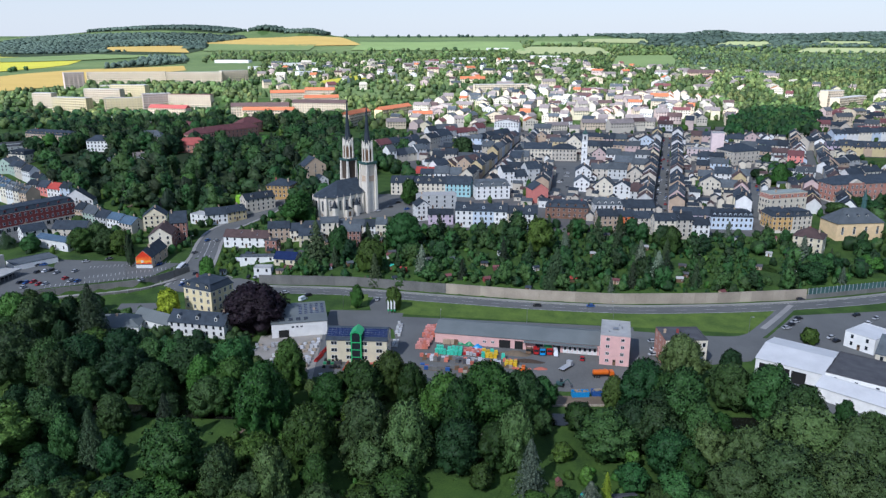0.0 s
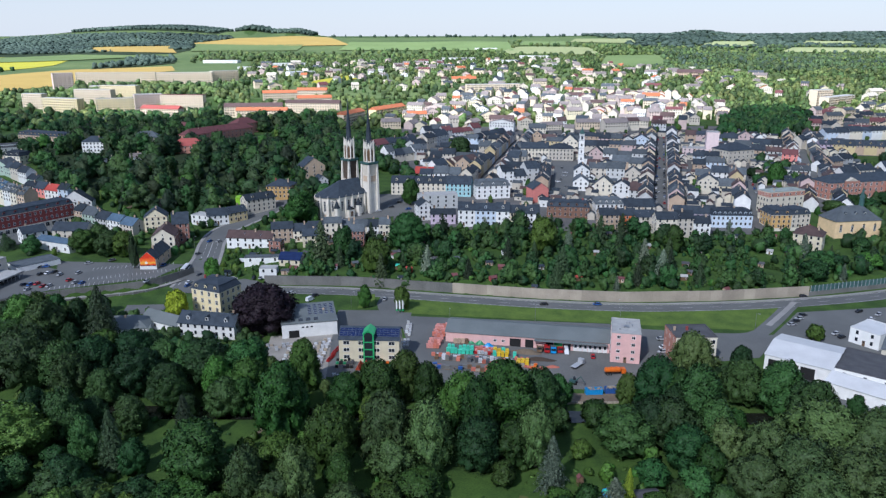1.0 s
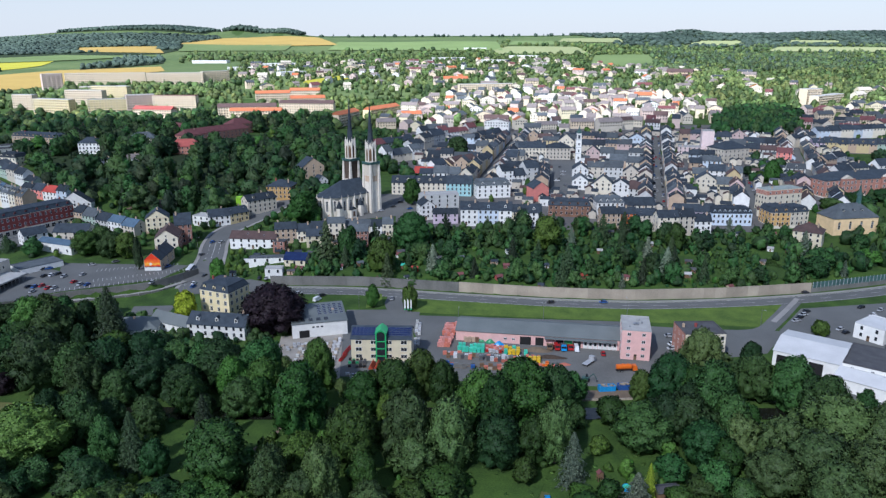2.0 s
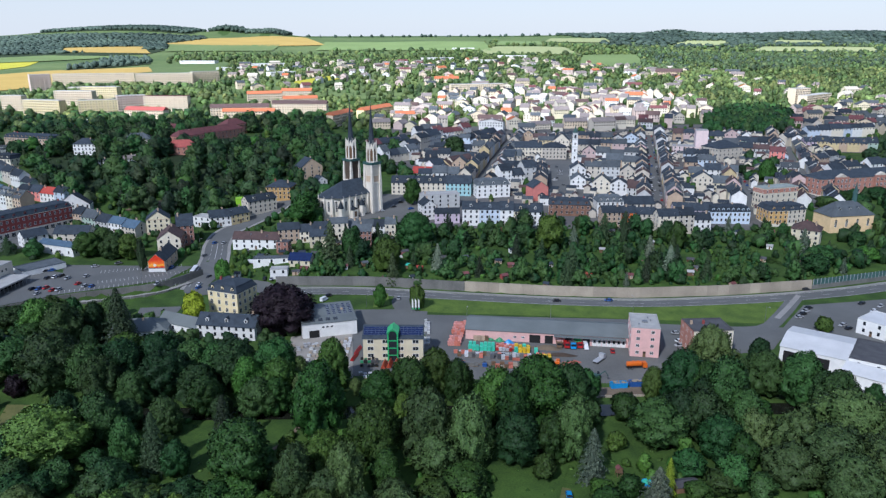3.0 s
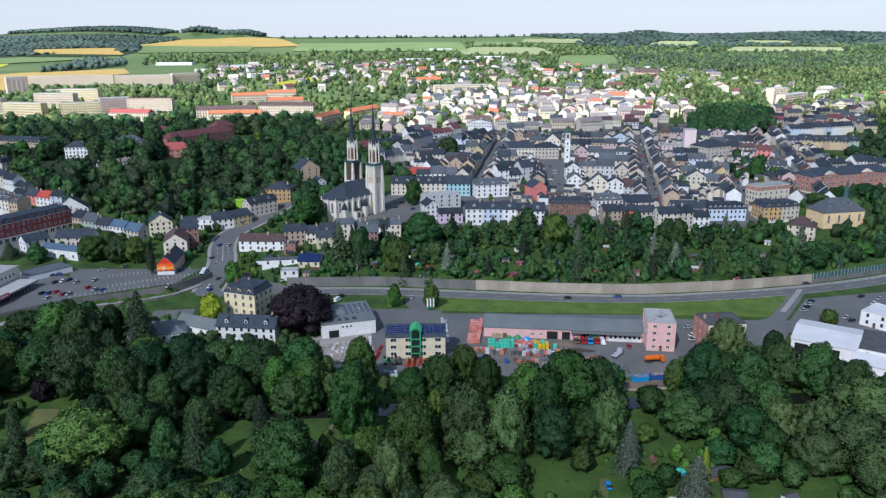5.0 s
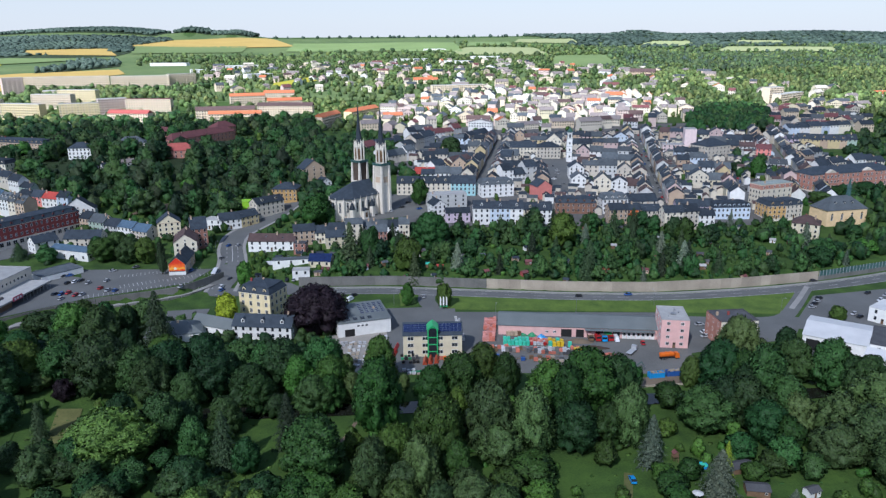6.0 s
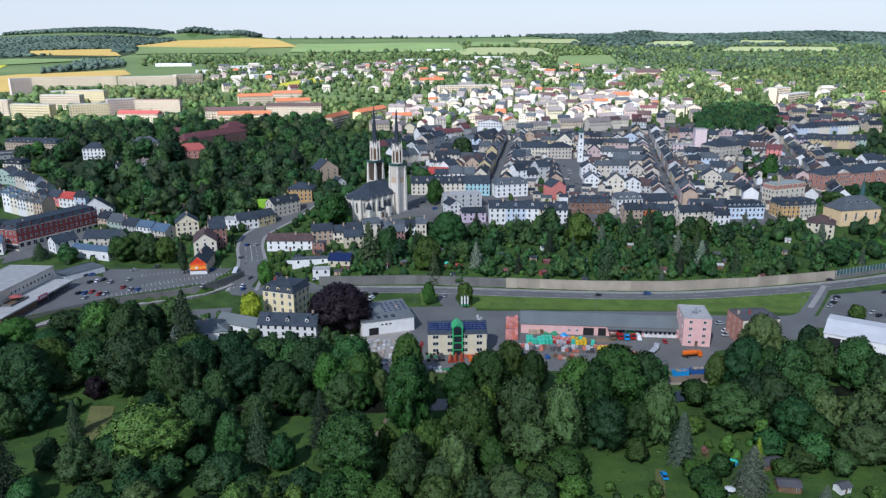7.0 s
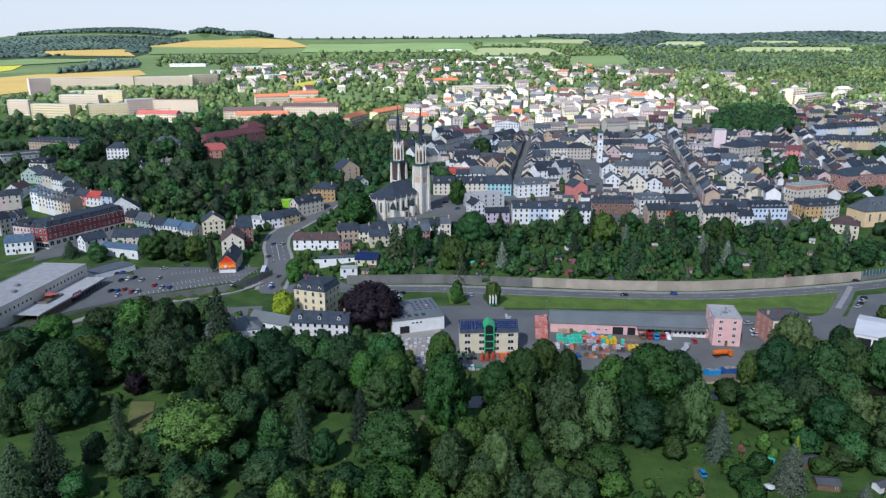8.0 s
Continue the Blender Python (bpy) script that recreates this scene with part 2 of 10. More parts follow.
F = dict(deep=foliage("deep_green_leaves", (0.036, 0.096, 0.022), (0.011, 0.039, 0.012)),
         mid=foliage("green_leaves", (0.058, 0.134, 0.019), (0.016, 0.052, 0.010)),
         light=foliage("olive_green_leaves", (0.074, 0.124, 0.034), (0.032, 0.070, 0.022), spread=0.03),
         lime=foliage("yellow_green_leaves", (0.34, 0.38, 0.02), (0.18, 0.24, 0.015)),
         purple=foliage("copper_beech_leaves", (0.030, 0.016, 0.022), (0.012, 0.007, 0.010)),
         spruce=foliage("blue_spruce_needles", (0.165, 0.210, 0.140), (0.040, 0.064, 0.040), grain=0.6),
         wood=foliage("hillside_leaves", (0.035, 0.074, 0.024), (0.010, 0.030, 0.011), 0.085, 0.05, 0.25),
         # Sun and haze are in these base colours: lighter, far and vale also bluer.
         far=foliage("haze_tinted_far_leaves", (0.060, 0.090, 0.068), (0.036, 0.060, 0.046), 0.006, 0.03, 0.15, fine=0.3),
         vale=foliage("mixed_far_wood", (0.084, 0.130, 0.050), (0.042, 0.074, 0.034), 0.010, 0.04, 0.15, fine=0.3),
         far_mid=foliage("sun_lightened_far_leaves", (0.098, 0.152, 0.044), (0.040, 0.074, 0.024), 0.02, 0.05, 0.15, fine=0.3),
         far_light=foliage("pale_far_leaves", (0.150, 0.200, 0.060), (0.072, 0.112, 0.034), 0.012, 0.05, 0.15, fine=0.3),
         fir=foliage("dark_fir_needles", (0.040, 0.072, 0.026), (0.014, 0.030, 0.013)),
         bright=foliage("fresh_green_leaves", (0.080, 0.158, 0.028), (0.034, 0.084, 0.017)))


# ---- building kit ----
class Geo:
    """Gathers vertices and faces of one part; each face has a material slot."""

    def __init__(self):
        self.v, self.f, self.s = [], [], []

    def face(self, pts, slot=0):
        i = len(self.v)
        self.v += [tuple(p) for p in pts]
        self.f.append(tuple(range(i, i + len(pts))))
        self.s.append(slot)

    def hexa(self, b, t, slot=0, bottom=True):
        """A solid between two rings of points, the lower and the upper, both counter-clockwise from above."""
        i, n = len(self.v), len(b)
        self.v += [tuple(p) for p in b] + [tuple(p) for p in t]
        new_f = [tuple(range(i + n, i + 2 * n))] + [(i + k, i + (k + 1) % n, i + n + (k + 1) % n, i + n + k) for k in range(n)]
        if bottom:
            new_f.append(tuple(reversed(range(i, i + n))))
        self.f += new_f
        self.s += [slot] * len(new_f)

    def box(self, x0, x1, y0, y1, z0, z1, slot=0, bottom=True):
        r = ((x0, y0), (x1, y0), (x1, y1), (x0, y1))
        self.hexa([(*p, z0) for p in r], [(*p, z1) for p in r], slot, bottom)

    def prism(self, n, x, y, r0, r1, z0, z1, slot=0, turn=0.0):
        ring = [(math.cos(turn + 2 * math.pi * k / n), math.sin(turn + 2 * math.pi * k / n)) for k in range(n)]
        self.hexa([(x + r0 * a, y + r0 * b, z0) for a, b in ring], [(x + r1 * a, y + r1 * b, z1) for a, b in ring], slot)

    def tube(self, p, q, r0, r1, n=6, slot=0):
        """A tapered round bar from p to q."""
        p, q = Vector(p), Vector(q)
        d = (q - p).normalized()
        a = d.cross(Vector((0.31, 0.87, 0.38))).normalized()
        b = d.cross(a)
        ring = [a * math.cos(2 * math.pi * k / n) + b * math.sin(2 * math.pi * k / n) for k in range(n)]
        self.hexa([p + c * r0 for c in ring], [q + c * r1 for c in ring], slot)

    def gable(self, x0, x1, y0, y1, z, rise, o=0.4, th=0.22, slot=0, along="x"):
        """Two sloping slabs over a rectangle; the ridge runs along x or y."""
        if along == "x":
            yc, s = (y0 + y1) / 2, rise / ((y1 - y0) / 2)
            for e, sg in ((y0 - o, -1), (y1 + o, 1)):
                lo = z - o * s
                b = [(x0 - o, e, lo), (x1 + o, e, lo), (x1 + o, yc, z + rise), (x0 - o, yc, z + rise)]
                b = b if sg < 0 else [b[1], b[0], b[3], b[2]]
                self.hexa(b, [(p[0], p[1], p[2] + th) for p in b], slot)
        else:
            xc, s = (x0 + x1) / 2, rise / ((x1 - x0) / 2)
            for e, sg in ((x0 - o, -1), (x1 + o, 1)):
                lo = z - o * s
                b = [(e, y1 + o, lo), (e, y0 - o, lo), (xc, y0 - o, z + rise), (xc, y1 + o, z + rise)]
                b = b if sg < 0 else [b[1], b[0], b[3], b[2]]
                self.hexa(b, [(p[0], p[1], p[2] + th) for p in b], slot)

    def hip(self, x0, x1, y0, y1, z, rise, o=0.4, slot=0, lean=1.0):
        """A hipped roof; lean 0 gives a pyramid-like end, larger values a longer ridge."""
        x0, x1, y0, y1 = x0 - o, x1 + o, y0 - o, y1 + o
        w, d = x1 - x0, y1 - y0
        if w >= d:
            k = min(d / 2 * lean, w / 2 - 0.05)
            a, b = (x0 + k, (y0 + y1) / 2, z + rise), (x1 - k, (y0 + y1) / 2, z + rise)
        else:
            k = min(w / 2 * lean, d / 2 - 0.05)
            a, b = ((x0 + x1) / 2, y0 + k, z + rise), ((x0 + x1) / 2, y1 - k, z + rise)
        c = [(x0, y0, z), (x1, y0, z), (x1, y1, z), (x0, y1, z)]
        self.box(x0, x1, y0, y1, z - 0.2, z, slot)
        if w >= d:
            fs = [(c[0], c[1], b, a), (c[1], c[2], b), (c[2], c[3], a, b), (c[3], c[0], a)]
        else:
            fs = [(c[0], c[1], a), (c[1], c[2], b, a), (c[2], c[3], b), (c[3], c[0], a, b)]
        for f in fs:
            self.face(f, slot)

    def mesh(self, name, *mats):
        me = bpy.data.meshes.new(name)
        me.from_pydata(self.v, [], self.f)
        for m in mats:
            me.materials.append(m)
        if len(mats) > 1:
            me.polygons.foreach_set("material_index", self.s)
        me.update()
        return me


def part(name, data, parent, label="", at=None):
    """Links a mesh as one part under a thing or under a part."""
    ob = new(name, data)
    ob.parent = parent
    if at is not None:
        ob.matrix_basis = at
    if label:
        ob["label"] = label
    return ob


def base(name, x, y, z, rot, label, category, group="", kind=""):
    ob = new(name)
    ob.empty_display_size = 0.5
    ob.matrix_basis = pose(x, y, z, 0, 0, rot)
    return tagged(ob, label, category, group, kind)


SHARED = {}
TAKEN = set()
WIDTH = {}


def take(x, y, rot, x0, x1, y0, y1):
    """Marks the ground under a thing as built on, in cells of 3 m."""
    m = pose(x, y, 0, 0, 0, rot)
    for i in range(int((x1 - x0) / 1.5) + 1):
        for j in range(int((y1 - y0) / 1.5) + 1):
            p = m @ Vector((x0 + i * 1.5, y0 + j * 1.5, 0))
            TAKEN.add((int(p.x // 3), int(p.y // 3)))


def window_mesh(w, h, arched=False):
    """A framed window that stands a little proud of a wall facing -y, with mullion, transom and sill; origin at its foot's middle."""
    key = ("window", w, h, arched)
    if key not in SHARED:
        g, a, t = Geo(), w / 2, 0.08 if w < 1.35 else 0.13
        xs = [-a, -a + t, -0.06, 0.06, a - t, a] if w > 1.35 else [-a, -a + t, a - t, a]
        zs = [0, t, h - t, h]
        nx = len(xs)
        g.v = [(x, -0.09, z) for z in zs for x in xs]
        for j in range(3):
            for i in range(nx - 1):
                c = [j * nx + i, j * nx + i + 1, (j + 1) * nx + i + 1, (j + 1) * nx + i]
                if j == 1 and i in ((1, 3) if nx == 6 else (1,)):
                    k = len(g.v)
                    g.v += [(g.v[q][0], -0.03, g.v[q][2]) for q in c]
                    fs = [(k, k + 1, k + 2, k + 3)] + [(c[q], c[(q + 1) % 4], k + (q + 1) % 4, k + q) for q in range(4)]
                    g.f += fs
                    g.s += [1] + [0] * 4
                else:
                    g.f.append(tuple(c)), g.s.append(0)
        k, c = len(g.v), [0, nx - 1, 4 * nx - 1, 3 * nx]
        g.v += [(g.v[q][0], 0.0, g.v[q][2]) for q in c]
        g.f += [(k + q, k + (q + 1) % 4, c[(q + 1) % 4], c[q]) for q in range(4)]
        g.s += [0] * 4
        if arched:
            n = 7
            top = [(a * math.cos(math.pi * i / (n - 1)), h + a * 1.25 * math.sin(math.pi * i / (n - 1))) for i in range(n)]
            i0 = len(g.v)
            g.v += [(x, -0.09, z) for x, z in top[1:-1]]
            g.f.append((4 * nx - 1, *range(i0, i0 + n - 2), 3 * nx))
            g.s.append(1)
        SHARED[key] = g.mesh("window", M["frame"], M["glass"])
    return SHARED[key]


def chimney_mesh(mat):
    key = ("chimney", mat)
    if key not in SHARED:
        g = Geo()
        g.box(-0.45, 0.45, -0.35, 0.35, -2.0, 1.3)
        g.box(-0.55, 0.55, -0.45, 0.45, 1.3, 1.45)
        g.box(-0.3, -0.05, -0.2, 0.2, 1.45, 1.7), g.box(0.05, 0.3, -0.2, 0.2, 1.45, 1.7)
        SHARED[key] = g.mesh("chimney", M[mat])
    return SHARED[key]


def dormer_mesh(wall, roof):
    key = ("dormer", wall, roof)
    if key not in SHARED:
        g = Geo()
        g.box(-0.75, 0.75, 0, 3.0, -0.6, 1.3, 0)
        g.face([(-0.75, 0, 1.3), (0.75, 0, 1.3), (0, 0, 1.95)], 0)
        g.gable(-0.75, 0.75, 0, 3.2, 1.3, 0.65, 0.15, 0.1, 1, "y")
        g.box(-0.45, 0.45, -0.05, 0, 0.1, 1.2, 2)
        SHARED[key] = g.mesh("dormer", M[wall], M[roof], M["glass"])
    return SHARED[key]


def skylight_mesh():
    if "skylight" not in SHARED:
        g = Geo()
        g.box(-0.45, 0.45, -0.65, 0.65, 0, 0.12, 0)
        g.box(-0.36, 0.36, -0.56, 0.56, 0.12, 0.15, 1)
        SHARED["skylight"] = g.mesh("skylight", M["metal"], M["glass"])
    return SHARED["skylight"]


def house(x, y, rot, w, d=10.0, st=3, roof="gable", wall="white", tiles="slate", label="", rise=None, sh=3.0, ridge="x", win=None, side=2,
          dorm=0, chim=1, sky_l=0, ww=1.3, wh=1.85, group="", name="house", category="house", attic=True, clear=0, shop=False, band=None, faces="flr", z=None, low=0):
    """A building on its front edge's middle (x, y), which faces -y before it is turned: walls, roof, windows, dormers and chimneys."""
    a = radians(rot)
    if z is None:
        cx, cy = x - math.sin(a) * d / 2, y + math.cos(a) * d / 2
        z = land(cx, cy)
    hgt = st * sh + 0.5
    take(x, y, rot, -w / 2 - 1, w / 2 + 1, -1.5 - clear, d + 1)
    rise = rise if rise is not None else (d if ridge == "x" else w) * (0.36 if roof == "gable" else 0.26)
    words = dict(gable="pitched", hip="hipped", mansard="mansard", flat="flat", shed="sloping")[roof]
    label = label or "%s rendered %d-storey town house with a %s %s" % (wall.replace("_", " "), st, words, tiles.replace("_", " ") + ("" if "roof" in tiles else " roof"))
    e = base(name, x, y, z, rot, label, category, group)
    WIDTH[e] = w
    g = Geo()
    g.box(-w / 2, w / 2, 0, d, -4, hgt, 0)
    if roof == "gable":
        if ridge == "x":
            for sx in (-1, 1):
                p = [(sx * w / 2, 0, hgt), (sx * w / 2, d, hgt), (sx * w / 2, d / 2, hgt + rise)]
                g.face(p if sx > 0 else p[::-1])
        else:
            for yy in (0, d):
                p = [(-w / 2, yy, hgt), (w / 2, yy, hgt), (0, yy, hgt + rise)]
                g.face(p if yy == 0 else p[::-1])
    part("wall", g.mesh("wall", M[wall]), e)
    if band:
        g = Geo()
        g.box(-w / 2 - 0.06, w / 2 + 0.06, -0.06, d + 0.06, -4, 0.9, 0)
        part("plinth", g.mesh("plinth", M[band]), e, "pale stone plinth")
        g = Geo()
        g.box(-w / 2 - 0.1, w / 2 + 0.1, -0.1, d + 0.1, hgt - 0.35, hgt - 0.05, 0)
        part("cornice", g.mesh("cornice", M[band]), e, "pale stone cornice")
    g = Geo()
    if roof == "gable":
        g.gable(-w / 2, w / 2, 0, d, hgt, rise, 0.35 if w > 7 else 0.15, 0.22, 0, ridge)
    elif roof == "hip":
        g.hip(-w / 2, w / 2, 0, d, hgt + 0.2, rise, 0.45)
    elif roof == "mansard":
        k = 1.3
        g.box(-w / 2 - 0.35, w / 2 + 0.35, -0.35, d + 0.35, hgt, hgt + 0.25)
        g.hexa([(-w / 2 - 0.1, -0.1, hgt + 0.25), (w / 2 + 0.1, -0.1, hgt + 0.25), (w / 2 + 0.1, d + 0.1, hgt + 0.25), (-w / 2 - 0.1, d + 0.1, hgt + 0.25)],
               [(-w / 2 + k, k, hgt + 2.8), (w / 2 - k, k, hgt + 2.8), (w / 2 - k, d - k, hgt + 2.8), (-w / 2 + k, d - k, hgt + 2.8)])
        g.hip(-w / 2 + k, w / 2 - k, k, d - k, hgt + 3.0, 1.5, 0.2)
    elif roof == "flat":
        g.box(-w / 2 + 0.3, w / 2 - 0.3, 0.3, d - 0.3, hgt, hgt + 0.06)
        for x0, x1, y0, y1 in ((-w / 2 - 0.06, w / 2 + 0.06, -0.06, 0.3), (-w / 2 - 0.06, w / 2 + 0.06, d - 0.3, d + 0.06), (-w / 2 - 0.06, -w / 2 + 0.3, 0.3, d - 0.3), (w / 2 - 0.3, w / 2 + 0.06, 0.3, d - 0.3)):
            g.box(x0, x1, y0, y1, hgt, hgt + 0.35)
    else:
        g.hexa([(-w / 2 - 0.3, -0.3, hgt), (w / 2 + 0.3, -0.3, hgt), (w / 2 + 0.3, d + 0.3, hgt + rise), (-w / 2 - 0.3, d + 0.3, hgt + rise)],
               [(-w / 2 - 0.3, -0.3, hgt + 0.25), (w / 2 + 0.3, -0.3, hgt + 0.25), (w / 2 + 0.3, d + 0.3, hgt + rise + 0.25), (-w / 2 - 0.3, d + 0.3, hgt + rise + 0.25)])
        for p in ([(-w / 2, 0, hgt), (-w / 2, d, hgt), (-w / 2, d, hgt + rise)], [(w / 2, 0, hgt), (w / 2, d, hgt), (w / 2, d, hgt + rise)], [(-w / 2, d, hgt), (w / 2, d, hgt), (w / 2, d, hgt + rise), (-w / 2, d, hgt + rise)]):
            g.face(p)
    part("roof", g.mesh("roof", M[tiles]), e)
    wm = window_mesh(ww, wh)
    win = win if win is not None else max(2, int(w / 2.9))
    for k in range(min(low, st - 1) if st > 2 or low > 1 else 0, st):
        zz = 0.5 + k * sh + 0.85
        if "f" in faces:
            for i in range(win):
                part("window", wm, e, at=pose(-w / 2 + (i + 0.5) * w / win, 0, zz))
        if "b" in faces:
            for i in range(win):
                part("window", wm, e, at=pose(-w / 2 + (i + 0.5) * w / win, d, zz, 0, 0, 180))
        for i in range(side):
            yy = (i + 0.5) * d / side
            if "r" in faces:
                part("window", wm, e, at=pose(w / 2, yy, zz, 0, 0, 90))
            if "l" in faces:
                part("window", wm, e, at=pose(-w / 2, yy, zz, 0, 0, -90))
    if "f" in faces and st > 1 and y < 500 and low == 0:
        if "door" not in SHARED:
            g = Geo()
            g.box(-0.6, 0.6, -0.10, 0, -0.2, 2.3, 0), g.box(-0.35, 0.35, -0.12, -0.10, 1.4, 2.1, 1)
            SHARED["door"] = g.mesh("door", M["timber"], M["glass"])
        part("door", SHARED["door"], e, at=pose((win // 2 - (0 if win % 2 else 0)) * w / win - w / 2, 0, 0.3))
    if attic and roof == "gable" and rise > 2.4:
        sm = window_mesh(0.9, 1.2)
        if ridge == "y":
            part("window", sm, e, at=pose(0, 0, hgt + 0.4))
        else:
            for sx in (-1, 1):
                if ("r" if sx > 0 else "l") in faces and side:
                    part("window", sm, e, at=pose(sx * w / 2, d / 2, hgt + 0.4, 0, 0, 90 * sx))
    slope = rise / ((d if ridge == "x" else w) / 2)
    for i in range(dorm):
        px = -w / 2 + (i + 0.5) * w / dorm
        if roof == "mansard":
            part("dormer", dormer_mesh(wall, tiles), e, at=pose(px, 0.35, hgt + 0.75))
        elif ridge == "x":
            part("dormer", dormer_mesh(wall, tiles), e, at=pose(px, d * 0.14, hgt + d * 0.14 * slope + 0.3))
    for i in range(sky_l):
        if ridge == "x" and roof == "gable":
            py = d * random.uniform(0.15, 0.36)
            part("skylight", skylight_mesh(), e, at=pose(random.uniform(-0.4, 0.4) * w, py, hgt + py * slope + 0.2, math.degrees(math.atan(slope))))
    top = hgt + (rise if roof in ("gable",) else (3.8 if roof == "mansard" else rise * 0.8 if roof == "hip" else 0.3))
    for i in range(chim):
        if ridge == "x":
            part("chimney", chimney_mesh("brick" if i % 2 else "tan"), e, at=pose((random.uniform(-0.42, 0.42)) * w, d * (0.5 + random.choice((-0.08, 0.08))), top - 0.2))
        else:
            part("chimney", chimney_mesh("brick" if i % 2 else "tan"), e, at=pose(0.5, d * random.uniform(0.25, 0.75), top - 0.2))
    return e


# squares and greens of the town that stay unbuilt: before the civic building, before the courthouse, the green below it
OPEN = ([(66, 594), (86, 588), (131, 672), (71, 678)], [(238, 606), (264, 602), (290, 652), (256, 655)], [(243, 556), (290, 560), (317, 606), (330, 690), (286, 652), (262, 600)])


def row(a, b, n, d, st, walls, tiles, ridge="x", mix=0.0, **more):
    """A terrace of n houses along a line; their fronts look to the line's right."""
    a, b = Vector(a), Vector(b)
    total = (b - a).length
    cuts = [random.uniform(0.75, 1.25) for _ in range(n)]
    u, rot, at = (b - a).normalized(), math.degrees(math.atan2(b.y - a.y, b.x - a.x)), 0.0
    for k in range(n):
        w = total * cuts[k] / sum(cuts)
        c = a + u * (at + w / 2)
        at += w
        side = Vector((u.y, -u.x)) * random.uniform(-0.35, 0.35)
        if any(inside(c.x, c.y, q) for q in OPEN):
            continue
        seen = "fr" if u.dot(Vector((-40, 0)) - c) > 0 else "fl"
        turn = "y" if random.random() < mix else ridge
        house(c.x + side.x, c.y + side.y, rot, w - 0.05, d + random.uniform(-0.8, 0.8), random.choice(st), "gable", walls[k % len(walls)] if len(walls) < 6 else random.choice(walls),
              random.choice(tiles), sh=random.uniform(2.7, 3.4), ridge=turn, rise=(d if turn == "x" else w) * random.uniform(0.3, 0.45), **{"group": "terraced houses of the old town", "faces": seen, "side": 1 if c.y < 500 else 0,
              "win": max(2, int(w / (2.9 if c.y < 520 else 3.6))), "low": 0 if c.y < 490 else 1 if c.y < 590 else 2, "chim": 1 if c.y < 560 else int(random.random() < 0.6), **more})


def box_part(e, name, mat, x0, x1, y0, y1, z0, z1, label=""):
    g = Geo()
    g.box(x0, x1, y0, y1, z0, z1)
    return part(name, g.mesh(name, M[mat]), e, label)


# ---- trees ----
rng = np.random.default_rng(7)


def leaf_cards(centers, normals, sizes):
    """Three-cornered leaf sprays at the given places."""
    n = len(centers)
    a = np.cross(normals, rng.normal(size=(n, 3)))
    a /= np.linalg.norm(a, axis=1, keepdims=True) + 1e-9
    b = np.cross(normals, a)
    s = sizes[:, None]
    v = np.stack([centers - a * s * 1.1 - b * s * 0.5, centers + a * s * 0.9 - b * s * 0.75, centers + b * s * 1.15 + a * s * 0.1], 1)
    return v.reshape(-1, 3)


def leafy(name, v, f, soft, mat):
    """One mesh of three-cornered faces; soft is the direction by which each corner is lit."""
    n = len(f)
    me = bpy.data.meshes.new(name)
    me.vertices.add(len(v)), me.loops.add(3 * n), me.polygons.add(n)
    me.vertices.foreach_set("co", v.astype(np.float32).ravel())
    me.loops.foreach_set("vertex_index", f.astype(np.int32).ravel())
    me.polygons.foreach_set("loop_start", np.arange(0, 3 * n, 3, dtype=np.int32))
    me.update(calc_edges=True)
    me.polygons.foreach_set("use_smooth", [True] * n)
    me.normals_split_custom_set_from_vertices(soft.tolist())
    me.materials.append(mat)
    return me


def normed(d):
    return d / (np.linalg.norm(d, axis=1, keepdims=True) + 1e-9)


def unit(n):
    return normed(rng.normal(size=(n, 3)))


def icosphere(level):
    """Directions and faces of an evenly divided sphere."""
    q = (1 + 5 ** 0.5) / 2
    v = [Vector(p).normalized() for p in ((-1, q, 0), (1, q, 0), (-1, -q, 0), (1, -q, 0), (0, -1, q), (0, 1, q), (0, -1, -q), (0, 1, -q), (q, 0, -1), (q, 0, 1), (-q, 0, -1), (-q, 0, 1))]
    f = [(0, 11, 5), (0, 5, 1), (0, 1, 7), (0, 7, 10), (0, 10, 11), (1, 5, 9), (5, 11, 4), (11, 10, 2), (10, 7, 6), (7, 1, 8), (3, 9, 4), (3, 4, 2), (3, 2, 6), (3, 6, 8), (3, 8, 9), (4, 9, 5), (2, 4, 11), (6, 2, 10), (8, 6, 7), (9, 8, 1)]
    for _ in range(level):
        mid, out = {}, []
        for a, b, c in f:
            m = []
            for i, j in ((a, b), (b, c), (c, a)):
                k = (min(i, j), max(i, j))
                if k not in mid:
                    mid[k] = len(v)
                    v.append((v[i] + v[j]).normalized())
                m.append(mid[k])
            out += [(a, m[0], m[2]), (b, m[1], m[0]), (c, m[2], m[1]), tuple(m)]
        f = out
    return np.array([tuple(p) for p in v]), np.array(f)


ICO = [icosphere(k) for k in range(5)]


def facing(v, f):
    """Area-weighted directions of the corners of a mesh."""
    n = np.zeros_like(v)
    c = np.cross(v[f[:, 1]] - v[f[:, 0]], v[f[:, 2]] - v[f[:, 0]])
    for k in range(3):
        np.add.at(n, f[:, k], c)
    return normed(n)


